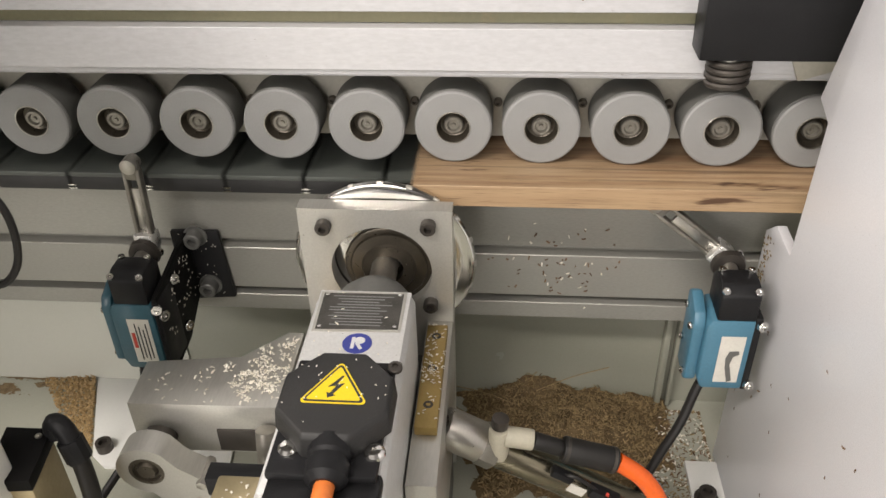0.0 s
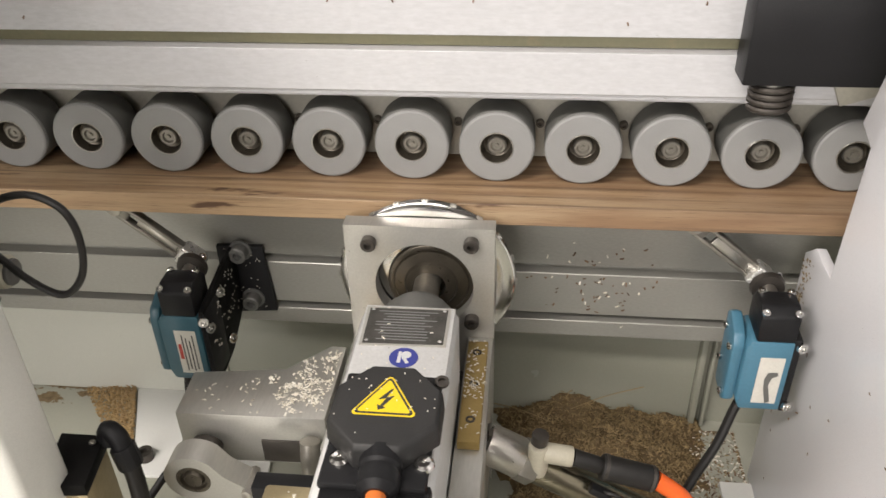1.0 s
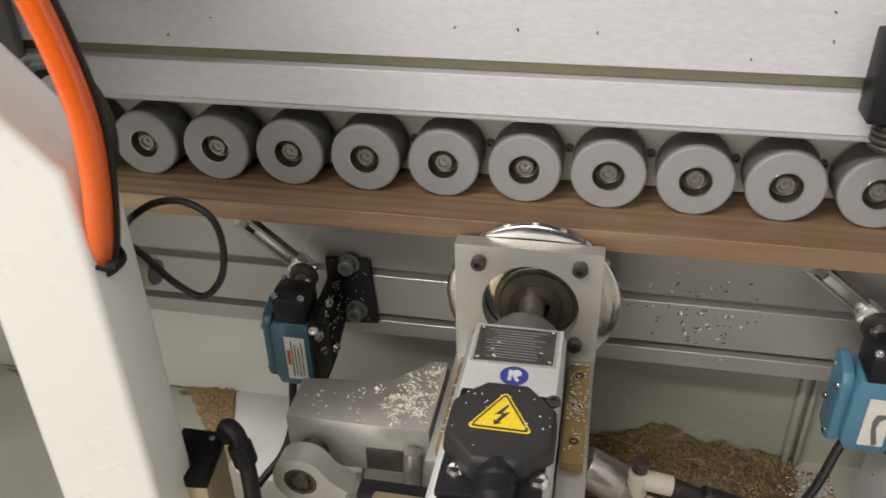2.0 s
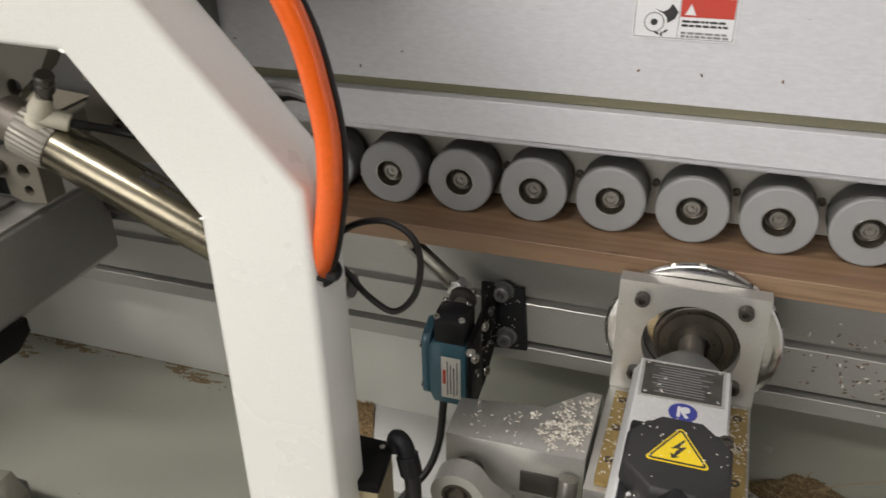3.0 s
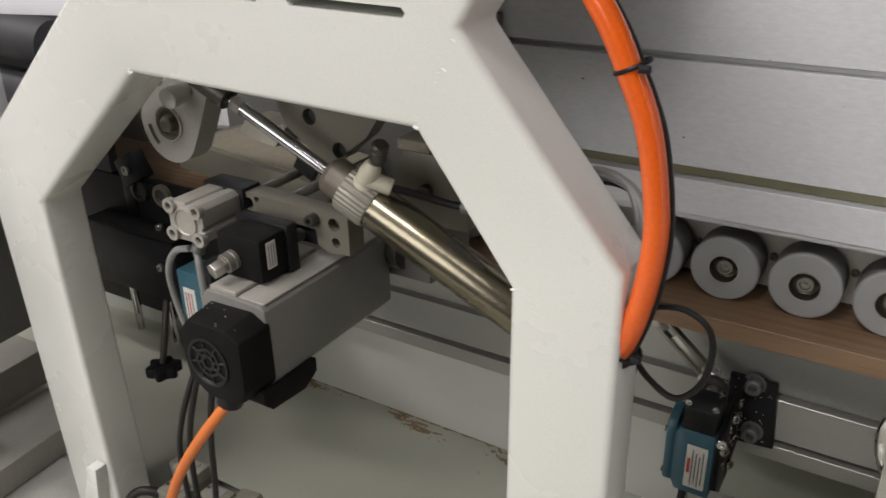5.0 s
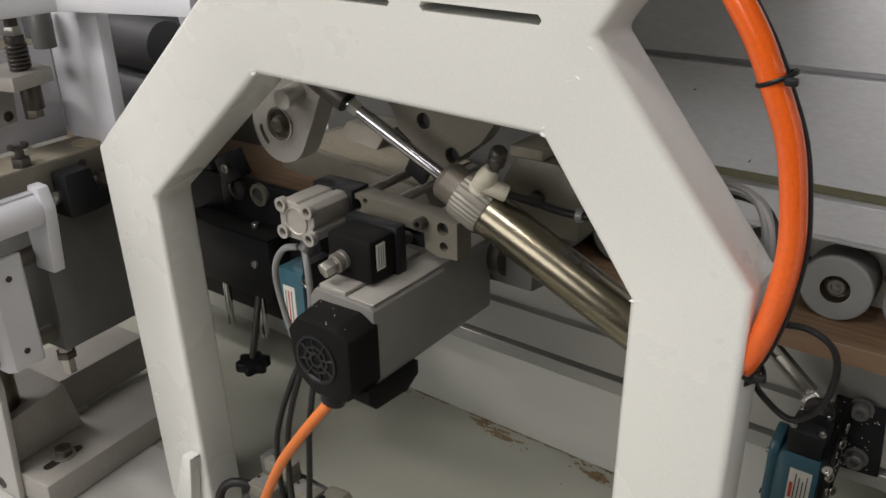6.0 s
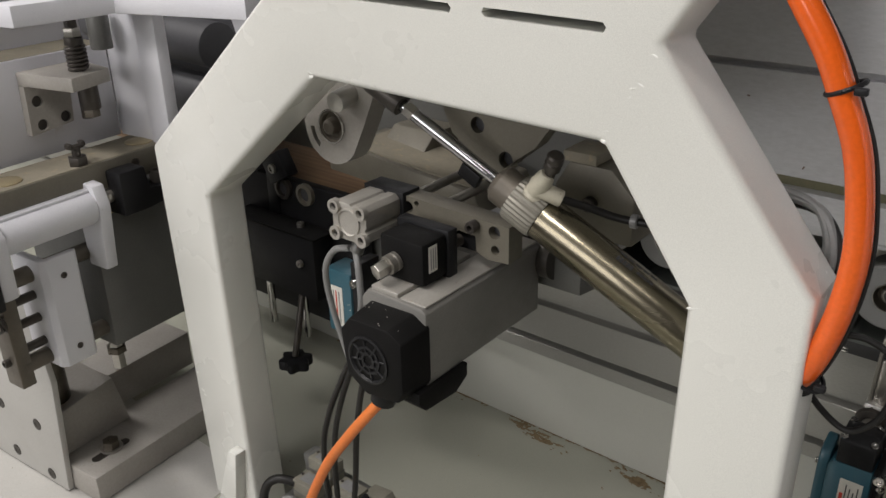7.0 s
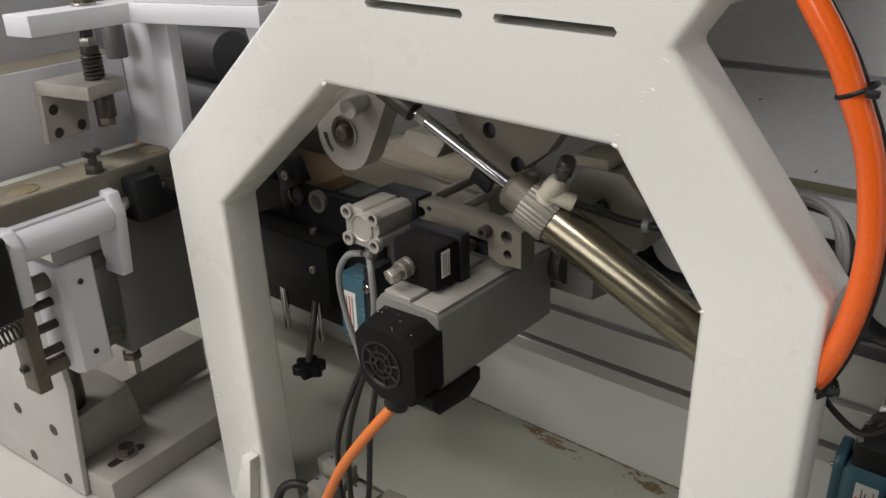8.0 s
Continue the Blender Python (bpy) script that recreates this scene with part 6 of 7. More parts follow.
def valve_bank():
    t = thing("valve_bank", (-0.72, 0.30, FLOOR), "beige bank of small air valves with black plugs on the bed", "valve")
    box_part("manifold", (-0.800, 0.285, FLOOR), (-0.690, 0.360, -0.046), M_GREYBLOCK, t, "grey manifold", 0.002)
    for cx, cy, top, turn in ((-0.766, 0.326, -0.002, 0.0), (-0.764, 0.300, -0.014, 0.0), (-0.722, 0.318, -0.014, 0.0)):
        v = box_part("valve", (cx - 0.017, cy - 0.011, -0.046), (cx + 0.017, cy + 0.011, top), M_VALVE, t, "beige valve", 0.0018)
        box_part("lamp_window", (cx - 0.010, cy - 0.006, top - 0.0004), (cx + 0.008, cy + 0.007, top + 0.0008), M_GREYCABLE, v, "pale lamp window", 0)
        box_part("groove", (cx - 0.0174, cy - 0.0114, top - 0.0160), (cx + 0.0174, cy + 0.0114, top - 0.0135), M_GREYBLOCK, v)
        screw_part("valve_screw", (cx - 0.0135, cy + 0.002, top), (0, 0, 1), 0.0018, 0.0008, M_DARKSTEEL, v)
    prism_part("side_plate", [(-0.708, -0.046), (-0.708, -0.018), (-0.682, -0.014), (-0.668, -0.036), (-0.668, -0.046)], "y", 0.322, 0.342, M_VALVE, t, "beige side plate", bev=0.0015)
    box_part("side_foot", (-0.708, 0.322, FLOOR), (-0.668, 0.342, -0.046), M_GREYBLOCK, t)
    for p0, p1 in (((-0.712, 0.292, -0.030), (-0.686, 0.300, -0.032)), ((-0.684, 0.301, -0.032), (-0.652, 0.310, -0.040))):
        cyl_part("plug", p0, p1, 0.0115, M_BLACK, t, "black round plug", 20, 0.003)
    cyl_part("lead_nut", (-0.704, 0.318, -0.024), (-0.696, 0.316, -0.012), 0.0040, M_BLACK, t, "black nut", 6)
    tube_part("hose", [(-0.780, 0.292, -0.020), (-0.790, 0.286, -0.017), (-0.799, 0.280, -0.018), (-0.806, 0.274, -0.026), (-0.808, 0.268, -0.046), (-0.806, 0.262, FLOOR + 0.006)], 0.0050, M_CABLE, t, "black hose", 12)
    tube_part("hose", [(-0.652, 0.310, -0.040), (-0.636, 0.312, -0.050), (-0.620, 0.306, -0.072), (-0.612, 0.290, FLOOR + 0.007), (-0.60, 0.20, FLOOR + 0.007)], 0.0072, M_CABLE, t, "black hose", 12)
    prism_part("grey_clip", [(-0.800, -0.046), (-0.804, -0.014), (-0.795, -0.011), (-0.782, -0.016), (-0.784, -0.046)], "y", 0.326, 0.344, M_GREYBLOCK, t, "dark grey pointed clip", bev=0.0015)
    bm = bmesh.new()
    add_lathe(bm, [(0.014, 0), (0.014, 0.008), (0.011, 0.012), (0.006, 0.012), (0.005, 0.009), (0, 0.009)], (-0.776, 0.276, -0.046), (0, -0.35, 1), 20)
    part("round_cover", bm, M_GREYCABLE, t, "grey round cover")
    box_part("cover_foot", (-0.790, 0.262, FLOOR), (-0.762, 0.2848, -0.044), M_PAINT, t, "white plate under the cover", 0.001)
    return t


# ---- end unit at the far left ----
def end_unit():
    t = thing("end_cutting_unit", (-1.03, 0.32, FLOOR), "end cutting unit on a grey base bar with white guards", "end unit")
    base = box_part("base_bar", (-1.105, 0.1860, FLOOR), (-1.0115, 0.420, -0.065), M_GREIGE, t, "beige-grey base bar", 0.002)
    # thin dark plate laid on the bar as the shade of a slot
    bm = bmesh.new()
    add_prism(bm, [(-1.0430 + 0.006 * math.cos(a), 0.2300 + 0.020 * (1 if math.sin(a) > 0 else -1) + 0.006 * math.sin(a)) for a in [k * math.pi / 8 for k in range(16)]], "z", -0.0652, -0.0644)
    part("slot", bm, M_DARKSTEEL, base, "thin dark plate standing in for the shade in the adjusting slot")
    cyl_part("washer", (-1.0450, 0.233, -0.0644), (-1.0450, 0.233, -0.0620), 0.0135, M_STEEL, base, "", 24, 0.0003)
    screw_part("hex_bolt", (-1.0450, 0.233, -0.0620), (0, 0, 1), 0.0105, 0.010, M_HUB, base, "rusty hexagon bolt", False)
    prism_part("end_plate", [(-1.320, FLOOR + 0.001), (-1.0640, FLOOR + 0.001), (-1.0420, 0.062), (-1.060, 0.180), (-1.320, 0.180)], "y", 0.178, 0.1855, M_ENDPLATE, t, "white painted end plate", bev=0.001)
    for x, z in ((-1.1756, -0.0128), (-1.0989, -0.0160), (-1.1670, -0.0818), (-1.0943, -0.0875)):
        screw_part("capscrew", (x, 0.1782, z), (0, -1, 0), 0.0078, 0.001, M_DARKSTEEL, t, "sunk capscrew")
    box_part("grey_body", (-1.130, 0.241, 0.092), (-1.0000, 0.425, 0.2470), M_GREYBLOCK, t, "dark grey body", 0.002)
    prism_part("foot_casting", [(0.1880, -0.064), (0.286, -0.064), (0.272, 0.006), (0.200, -0.004), (0.1880, -0.008)], "x", -1.180, -1.078, M_GREIGE, t, "beige foot casting", bev=0.002)
    box_part("rear_casting", (-1.200, 0.2865, -0.064), (-1.112, 0.420, -0.012), M_GREIGE, t, "beige rear casting", 0.002)
    cyl_part("jack_column", (-1.108, 0.212, -0.004), (-1.108, 0.212, 0.110), 0.0175, M_HUB, t, "dark column", 24)
    cyl_part("jack_bolt", (-1.014, 0.248, 0.058), (-1.014, 0.248, 0.093), 0.0080, M_STEEL, t, "bright jack bolt", 6)
    cyl_part("jack_nut", (-1.014, 0.248, 0.078), (-1.014, 0.248, 0.086), 0.0115, M_HUB, t, "dark nut", 6)
    # dusty rail on top
    rail = box_part("rail", (-1.050, 0.060, 0.2780), (-0.9930, 0.430, 0.3080), M_CASTING, t, "long steel rail", 0.001)
    box_part("dust_layer", (-1.048, 0.064, 0.3080), (-0.9950, 0.428, 0.3088), M_DUSTY, rail, "brown dust on the rail", 0)
    box_part("gold_strip", (-1.0100, 0.240, 0.2470), (-1.0000, 0.420, 0.2520), M_YBRASS, rail, "thin brass strip", 0.0004)
    for y in (0.172, 0.328):
        cyl_part("cover_disc", (-1.018, y, 0.3086), (-1.018, y, 0.3100), 0.0150, M_YBRASS, rail, "round dusty cover disc", 28, 0.0003)
    screw_part("rail_screw", (-0.9932, 0.302, 0.2960), (1, 0, 0), 0.0050, 0.001, M_DARKSTEEL, rail)
    cyl_part("wing_stem", (-1.004, 0.243, 0.3085), (-1.004, 0.243, 0.328), 0.0045, M_DARKSTEEL, t, "dark stud", 12)
    bm = bmesh.new()
    add_box(bm, (-1.008, 0.235, 0.326), (-1.000, 0.251, 0.330), 0.0015)
    add_box(bm, (-1.008, 0.233, 0.327), (-1.000, 0.238, 0.333), 0.0015)
    add_box(bm, (-1.008, 0.248, 0.327), (-1.000, 0.253, 0.333), 0.0015)
    part("wing_nut", bm, M_DARKSTEEL, t, "dark wing nut")
    cyl_part("lock_nut", (-1.004, 0.243, 0.3088), (-1.004, 0.243, 0.318), 0.0100, M_DARKSTEEL, t, "dark lock nut", 6)
    # white air cylinder along the rail
    cyl_part("white_cylinder", (-0.9900, 0.060, 0.2670), (-0.9900, 0.236, 0.2670), 0.0180, M_LILAC, t, "white enamelled cylinder", 32, 0.002)
    box_part("tie_rod_cover", (-0.9960, 0.060, 0.2835), (-0.9840, 0.236, 0.2870), M_LILAC, t, "", 0.001)
    prism_part("cylinder_head", [(-1.010, 0.196), (-0.980, 0.196), (-0.972, 0.269), (-0.978, 0.291), (-1.000, 0.293), (-1.014, 0.279)], "y", 0.236, 0.250, M_LILAC, t, "white head plate", bev=0.002)
    prism_part("cylinder_head", [(-1.016, 0.212), (-0.968, 0.212), (-0.966, 0.275), (-0.976, 0.289), (-1.016, 0.289)], "y", 0.118, 0.134, M_LILAC, t, "white head plate", bev=0.003)
    box_part("black_end", (-1.020, 0.060, 0.206), (-0.964, 0.1175, 0.289), M_BLACK, t, "black end block", 0.003)
    cyl_part("rod_nut", (-0.992, 0.250, 0.2700), (-0.992, 0.257, 0.2700), 0.0095, M_BACK, t, "", 6)
    cyl_part("rod", (-0.992, 0.257, 0.2700), (-0.992, 0.270, 0.2710), 0.0075, M_STEEL, t, "steel rod", 20)
    prism_part("clevis", [(0.264, 0.250), (0.296, 0.250), (0.345, 0.256), (0.345, 0.270), (0.300, 0.272), (0.296, 0.298), (0.264, 0.298)], "x", -1.000, -0.970, M_BLACK, t, "black clevis block", bev=0.002)
    screw_part("capscrew", (-0.985, 0.320, 0.270), (0, 0, 1), 0.0080, 0.014, M_DARKSTEEL, t, "dark capscrew")
    # white channel with two screws, on two rods
    bm = bmesh.new()
    add_prism(bm, [(-1.045, 0.171), (-0.996, 0.171), (-0.990, 0.177), (-0.990, 0.209), (-0.994, 0.213), (-0.998, 0.208), (-0.998, 0.180), (-1.045, 0.180)], "z", 0.103, 0.228, bev=0.001)
    channel = part("channel", bm, M_LILAC, t, "white folded channel")
    for z in (0.122, 0.206):
        screw_part("sunk_screw", (-0.9902, 0.193, z), (1, 0, 0), 0.0034, 0.0010, M_DARKSTEEL, channel, "dark sunk screw")
    for z in (0.114, 0.210):
        cyl_part("slide_rod", (-1.016, 0.140, z), (-1.016, 0.241, z), 0.0092, M_RUSTY, t, "steel slide rod", 24)
    prism_part("clamp_bar", [(-1.036, 0.092), (-1.008, 0.092), (-1.008, 0.220), (-1.036, 0.216)], "y", 0.132, 0.148, M_RUSTY, t, "worn steel clamp bar", bev=0.002)
    for z in (0.160, 0.132, 0.186):
        cyl_part("clamp_screw", (-1.016, 0.148, z), (-1.016, 0.200, z), 0.0050, M_DARKSTEEL, t, "dark screw", 12)
    bm = bmesh.new()
    add_spring(bm, (-1.012, 0.040, 0.172), (-1.012, 0.132, 0.172), 0.0092, 0.0013, 19)
    part("coil_spring", bm, M_DARKSTEEL, t, "dark coil spring")
    screw_part("nut", (-1.022, 0.132, 0.122), (0, -1, 0), 0.0045, 0.006, M_DARKSTEEL, t)
    # upper wall with the spring bracket
    box_part("upper_wall", (-1.120, 0.060, 0.3090), (-1.0600, 0.337, 0.4130), M_LILAC, t, "cool white upper wall", 0.001)
    box_part("wall_ledge", (-1.118, 0.062, 0.4130), (-1.062, 0.336, 0.4138), M_DUSTY, t, "dusty ledge", 0)
    box_part("top_wall", (-1.160, 0.060, 0.4000), (-1.1210, 0.350, 0.5600), M_LILAC, t, "cool white wall over the ledge", 0.001)
    br = prism_part("bracket", [(-1.0600, 0.229), (-0.9820, 0.240), (-0.9950, 0.292), (-1.0600, 0.302)], "z", 0.3870, 0.4010, M_GREIGE, t, "steel angle bracket", bev=0.001)
    bm = bmesh.new()
    add_prism(bm, [(0.2290, 0.3868), (0.2270, 0.3360), (0.2760, 0.3410), (0.2800, 0.3868)], "x", -1.0598, -1.0500, [circle(0.2400, 0.3700, 0.0060, 16), circle(0.2410, 0.3450, 0.0060, 16), circle(0.2680, 0.3480, 0.0060, 16)])
    part("bracket_web", bm, M_GREIGE, br, "web with three holes")
    for y, z in ((0.2400, 0.3700), (0.2410, 0.3450), (0.2680, 0.3480)):
        cyl_part("sunk_head", (-1.0590, y, z), (-1.0530, y, z), 0.0060, M_DARKSTEEL, br, "", 16, 0)
    cyl_part("spring_bolt", (-1.009, 0.268, 0.352), (-1.009, 0.268, 0.456), 0.0062, M_DARKSTEEL, t, "dark spring bolt", 16)
    bm = bmesh.new()
    add_spring(bm, (-1.009, 0.268, 0.4025), (-1.009, 0.268, 0.4270), 0.0090, 0.0018, 6)
    part("coil_spring", bm, M_DARKSTEEL, t, "rusty dark coil spring")
    cyl_part("spring_sleeve", (-1.009, 0.268, 0.4270), (-1.009, 0.268, 0.4350), 0.0092, M_DARKSTEEL, t, "", 18)
    cyl_part("spring_nut", (-1.009, 0.268, 0.4350), (-1.009, 0.268, 0.4440), 0.0085, M_STEEL, t, "bright spring nut", 6)
    cyl_part("lower_sleeve", (-1.004, 0.270, 0.3620), (-1.004, 0.270, 0.3865), 0.0100, M_DARKSTEEL, t, "ribbed dark sleeve", 20)
    cyl_part("lower_nut", (-1.004, 0.270, 0.3540), (-1.004, 0.270, 0.3620), 0.0085, M_RUSTY, t, "", 6)
    cyl_part("post", (-1.038, 0.318, 0.412), (-1.038, 0.318, 0.455), 0.0115, M_GREYBLOCK, t, "grey post", 20)
    box_part("black_slot", (-1.1212, 0.270, 0.4330), (-1.1195, 0.330, 0.4430), M_BLACK, t, "", 0)
    # white shelf over it
    bm = bmesh.new()
    add_prism(bm, [(-1.022, 0.194), (-0.985, 0.197), (-0.978, 0.300), (-0.827, 0.332), (-0.827, 0.372), (-1.014, 0.340)], "z", 0.4550, 0.4750, bev=0.001)
    part("shelf", bm, M_LILAC, t, "white painted shelf plate")
    prism_part("upright_plate", [(-0.976, 0.3030), (-0.829, 0.3340), (-0.829, 0.3450), (-0.976, 0.3140)], "z", 0.4752, 0.545, M_LILAC, t, "white painted upright plate", bev=0.001)
    cyl_part("top_washer", (-1.004, 0.268, 0.4752), (-1.004, 0.268, 0.4780), 0.0120, M_STEEL, t, "steel washer", 24)
    cyl_part("top_nut", (-1.004, 0.268, 0.4780), (-1.004, 0.268, 0.4890), 0.0100, M_HUB, t, "rusty nut", 6)
    # white plates behind, with dark gaps
    box_part("rear_wall", (-1.060, 0.338, 0.309), (-1.000, 0.348, 0.455), M_LILAC, t, "cool white inner wall", 0.001)
    box_part("post", (-1.000, 0.334, 0.309), (-0.968, 0.349, 0.455), M_LILAC, t, "white painted post", 0.001)
    prism_part("brace", [(-0.905, 0.455), (-0.860, 0.455), (-0.850, 0.350), (-0.872, 0.350)], "y", 0.380, 0.390, M_LILAC, t, "white painted brace", bev=0.001)
    # Dark panel and cylinders added to fill the gaps and hide the board
    r = thing("rear_gap_fill", (-1.2, 0.52, 0.2), "dark panel and cylinders added to fill the dark gaps behind the white posts", "housing")
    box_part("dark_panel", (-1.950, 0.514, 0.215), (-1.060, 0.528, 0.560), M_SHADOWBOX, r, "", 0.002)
    cyl_part("dark_cylinder", (-1.30, 0.455, 0.405), (-1.03, 0.455, 0.395), 0.028, M_SHADOWBOX, r, "dark cylinder added in the upper gap", 28)
    cyl_part("dark_cylinder", (-1.30, 0.460, 0.335), (-1.02, 0.460, 0.328), 0.026, M_SHADOWBOX, r, "dark cylinder added in the lower gap", 28)
    return t


# ---- shavings ----
def floor_plate():
    t = thing("foot_plate", (-0.34, 0.53, FLOOR), "white painted foot plate lying on the bed beside the shavings", "plate")
    prism_part("plate", [(-0.418, 0.6310), (-0.250, 0.6310), (-0.235, 0.511), (-0.358, 0.507), (-0.376, 0.521)], "z", FLOOR, FLOOR + 0.004, M_PAINT, t, bev=0.001)
    bm = bmesh.new()
    add_lathe(bm, [(0.0080, 0), (0.0080, 0.010), (0.0045, 0.010), (0.0042, 0.005), (0, 0.005)], (-0.366, 0.529, FLOOR + 0.004), (0, 0, 1), 20)
    part("capscrew", bm, M_DARKSTEEL, t, "black capscrew")


def heap(name, x0, x1, y0, y1, height, label, seed, nx=70, ny=34, edge=0.35):
    """A drift of sawdust that thins out to its edges and rises to the back wall."""
    bm = bmesh.new()
    grid = {}
    for i in range(nx + 1):
        for j in range(ny + 1):
            u, v = i / nx, j / ny
            x, y = x0 + (x1 - x0) * u, y0 + (y1 - y0) * v
            fade = min(1, u / edge, (1 - u) / edge) * min(1, v / 0.5)
            n = noise.noise(Vector((x * 28 + seed, y * 28, 0.3))) + 0.5 * noise.noise(Vector((x * 90, y * 90, seed)))
            grid[i, j] = bm.verts.new((x, y, FLOOR - 0.003 + max(0.0, height * fade * (0.45 + 0.75 * v) * (1 + 0.5 * n) + 0.0025 * n)))
    for i in range(nx):
        for j in range(ny):
            bm.faces.new((grid[i, j], grid[i + 1, j], grid[i + 1, j + 1], grid[i, j + 1]))
    ob = solid(name, bm, M_HEAP, label, "shavings", kind="stuff")
    return {k: v for k, v in ((k, ob.data.vertices[n].co.copy()) for n, k in enumerate(grid))}


def shavings():
    rng = random.Random(8)
    top = heap("sawdust_heap", -0.030, 0.205, 0.462, 0.6315, 0.018, "brown heap of sawdust and shavings against the back wall", 1.0)
    spots = []
    keys = [k for k, c in top.items() if c.z > FLOOR + 0.001]
    for _ in range(7000):
        c = top[rng.choice(keys)]
        spots.append((c + Vector((rng.uniform(-0.002, 0.002), rng.uniform(-0.003, 0.003), rng.uniform(0, 0.002))), (rng.gauss(0, 0.5), rng.gauss(-0.3, 0.5), 1), rng.uniform(0.0012, 0.0068), rng.uniform(0.0004, 0.0012)))
    flakes("heap_shavings", [s for s in spots if s[0].y < WALL_Y - 0.002], M_CHIPS, "loose brown shavings lying on the sawdust heap", "shavings", rng)
    spots = [((min(0.229, abs(rng.gauss(0.170, 0.045))), min(0.615, rng.gauss(0.54, 0.06)), FLOOR), (rng.gauss(0, 0.2), rng.gauss(0, 0.2), 1), rng.uniform(0.0012, 0.0045), rng.uniform(0.0007, 0.0015)) for _ in range(2600)]
    flakes("bed_shavings", spots[:900], M_DARKCHIPS, "dark shavings scattered on the machine bed", "shavings", rng)
    flakes("white_bed_shavings", spots[900:1500], M_CREAMCHIPS, "pale shavings scattered on the machine bed", "shavings", rng)
    flakes("pale_bed_shavings", spots[1500:], M_CHIPS, "brown shavings scattered on the machine bed", "shavings", rng)
    # long straws over the heap
    bm = bmesh.new()
    for a, b in (((-0.02, 0.56, -0.050), (0.05, 0.50, -0.045)), ((-0.02, 0.585, -0.048), (0.04, 0.56, -0.045)), ((0.06, 0.585, -0.050), (0.13, 0.600, -0.030)), ((0.10, 0.52, -0.064), (0.13, 0.51, -0.060)), ((0.055, 0.598, -0.050), (0.060, 0.590, -0.030))):
        add_tube(bm, [a, Vector(a).lerp(Vector(b), 0.5) + Vector((0, 0, 0.003)), b], 0.0005, 5, 4)
    solid("straws", bm, M_CHIPS, "long pale wood splinters on the heap", "shavings", kind="stuff")
    # triangular drift beside the foot plate
    spots = []
    while len(spots) < 2000:
        u, v = rng.random(), rng.random() ** 0.7
        y = 0.6305 - 0.110 * (1 - v)
        right = -0.418 + (0.6310 - y) / 0.112 * 0.042
        left = -0.478 + (1 - v) * 0.088
        if left < right:
            x = right - 0.002 - (right - left) * u
            if rng.random() < 0.35 + 0.65 * (1 - u) * (0.3 + v):
                spots.append(((x, y, FLOOR + rng.uniform(0, 0.007) * (1 - u) * v), (rng.gauss(0, 0.4), rng.gauss(-0.2, 0.4), 1), rng.uniform(0.0015, 0.005), rng.uniform(0.0008, 0.0018)))
    flakes("corner_shavings", spots, M_GOLDCHIPS, "golden brown drift of shavings in the corner of the bed", "shavings", rng)
    # brown smears along the foot of the back wall: a ragged line and a few splashes
    edge, z, step = WALL_Y - 0.0034, FLOOR + 0.0004, 0.0008
    patches = ((-0.650, 0.611, 0.026, 0.010), (-0.682, 0.618, 0.030, 0.007), (-0.520, 0.611, 0.026, 0.011), (-0.470, 0.620, 0.020, 0.008), (-0.945, 0.596, 0.040, 0.020), (-0.860, 0.620, 0.050, 0.006))
    verts, faces = [], []
    for i in range(int(0.62 / step)):
        x = -1.05 + step * i
        along = 0.75 + 0.6 * noise.noise(Vector((x * 17, 0.4, 0)))
        for j in range(62):
            y = edge - step * j
            near = along * math.exp(-((edge - y) / 0.0030) ** 2)
            for cx, cy, rx, ry in patches:
                near = max(near, 0.95 * math.exp(-((x - cx + (y - cy) * 1.2) / rx) ** 2 - ((y - cy) / ry) ** 2))
            if near > 0.12:
                u, v = x + 1.2 * y, y - 0.25 * x
                field = 0.9 * noise.noise(Vector((u * 55, v * 150, 2.0))) + 0.6 * noise.noise(Vector((u * 190, v * 380, 5.0)))
                if field > 0.58 - 1.0 * near:
                    n = len(verts)
                    verts += [(x, y, z), (x + step, y, z), (x + step, y - step, z), (x, y - step, z)]
                    faces.append((n + 3, n + 2, n + 1, n))
    bm = bmesh.new()
    made = [bm.verts.new(p) for p in verts]
    for f in faces:
        bm.faces.new([made[k] for k in f])
    solid("wall_foot_dust", bm, M_STAIN, "brown smears of dust along the foot of the back wall", "dust", kind="stuff")
    spots = [((rng.uniform(-0.95, -0.4), rng.uniform(0.3, 0.58), FLOOR), (0, 0, 1), rng.uniform(0.0010, 0.0032), 0.0012) for _ in range(9)]
    flakes("bed_specks", spots, M_DARKCHIPS, "few dark specks on the clean part of the bed", "shavings", rng)
    # pale shavings on the arm, slide strips, motor and switch bracket
    spots = []
    clumps = [(rng.gauss(-0.160, 0.014), rng.gauss(0.458, 0.022), rng.uniform(0.0015, 0.0055), rng.randint(5, 26)) for _ in range(34)]
    for cx, cy, spread, n in clumps:
        for _ in range(n):
            x, y = rng.gauss(cx, spread), rng.gauss(cy, spread)
            if -0.249 < x < -0.139 and 0.415 < y < 0.496 and y - 0.466 < (x + 0.180) * 1.0:
                spots.append(((x, y, 0.0861 + rng.uniform(0, 0.001)), (rng.gauss(0, 0.3), rng.gauss(0, 0.3), 1), rng.uniform(0.0008, 0.0030), rng.uniform(0.0007, 0.0018)))
    for _ in range(45):
        spots.append(((rng.uniform(-0.243, -0.14), rng.uniform(0.416, 0.457), 0.0861), (0, 0, 1), rng.uniform(0.0012, 0.004), rng.uniform(0.0006, 0.0012)))
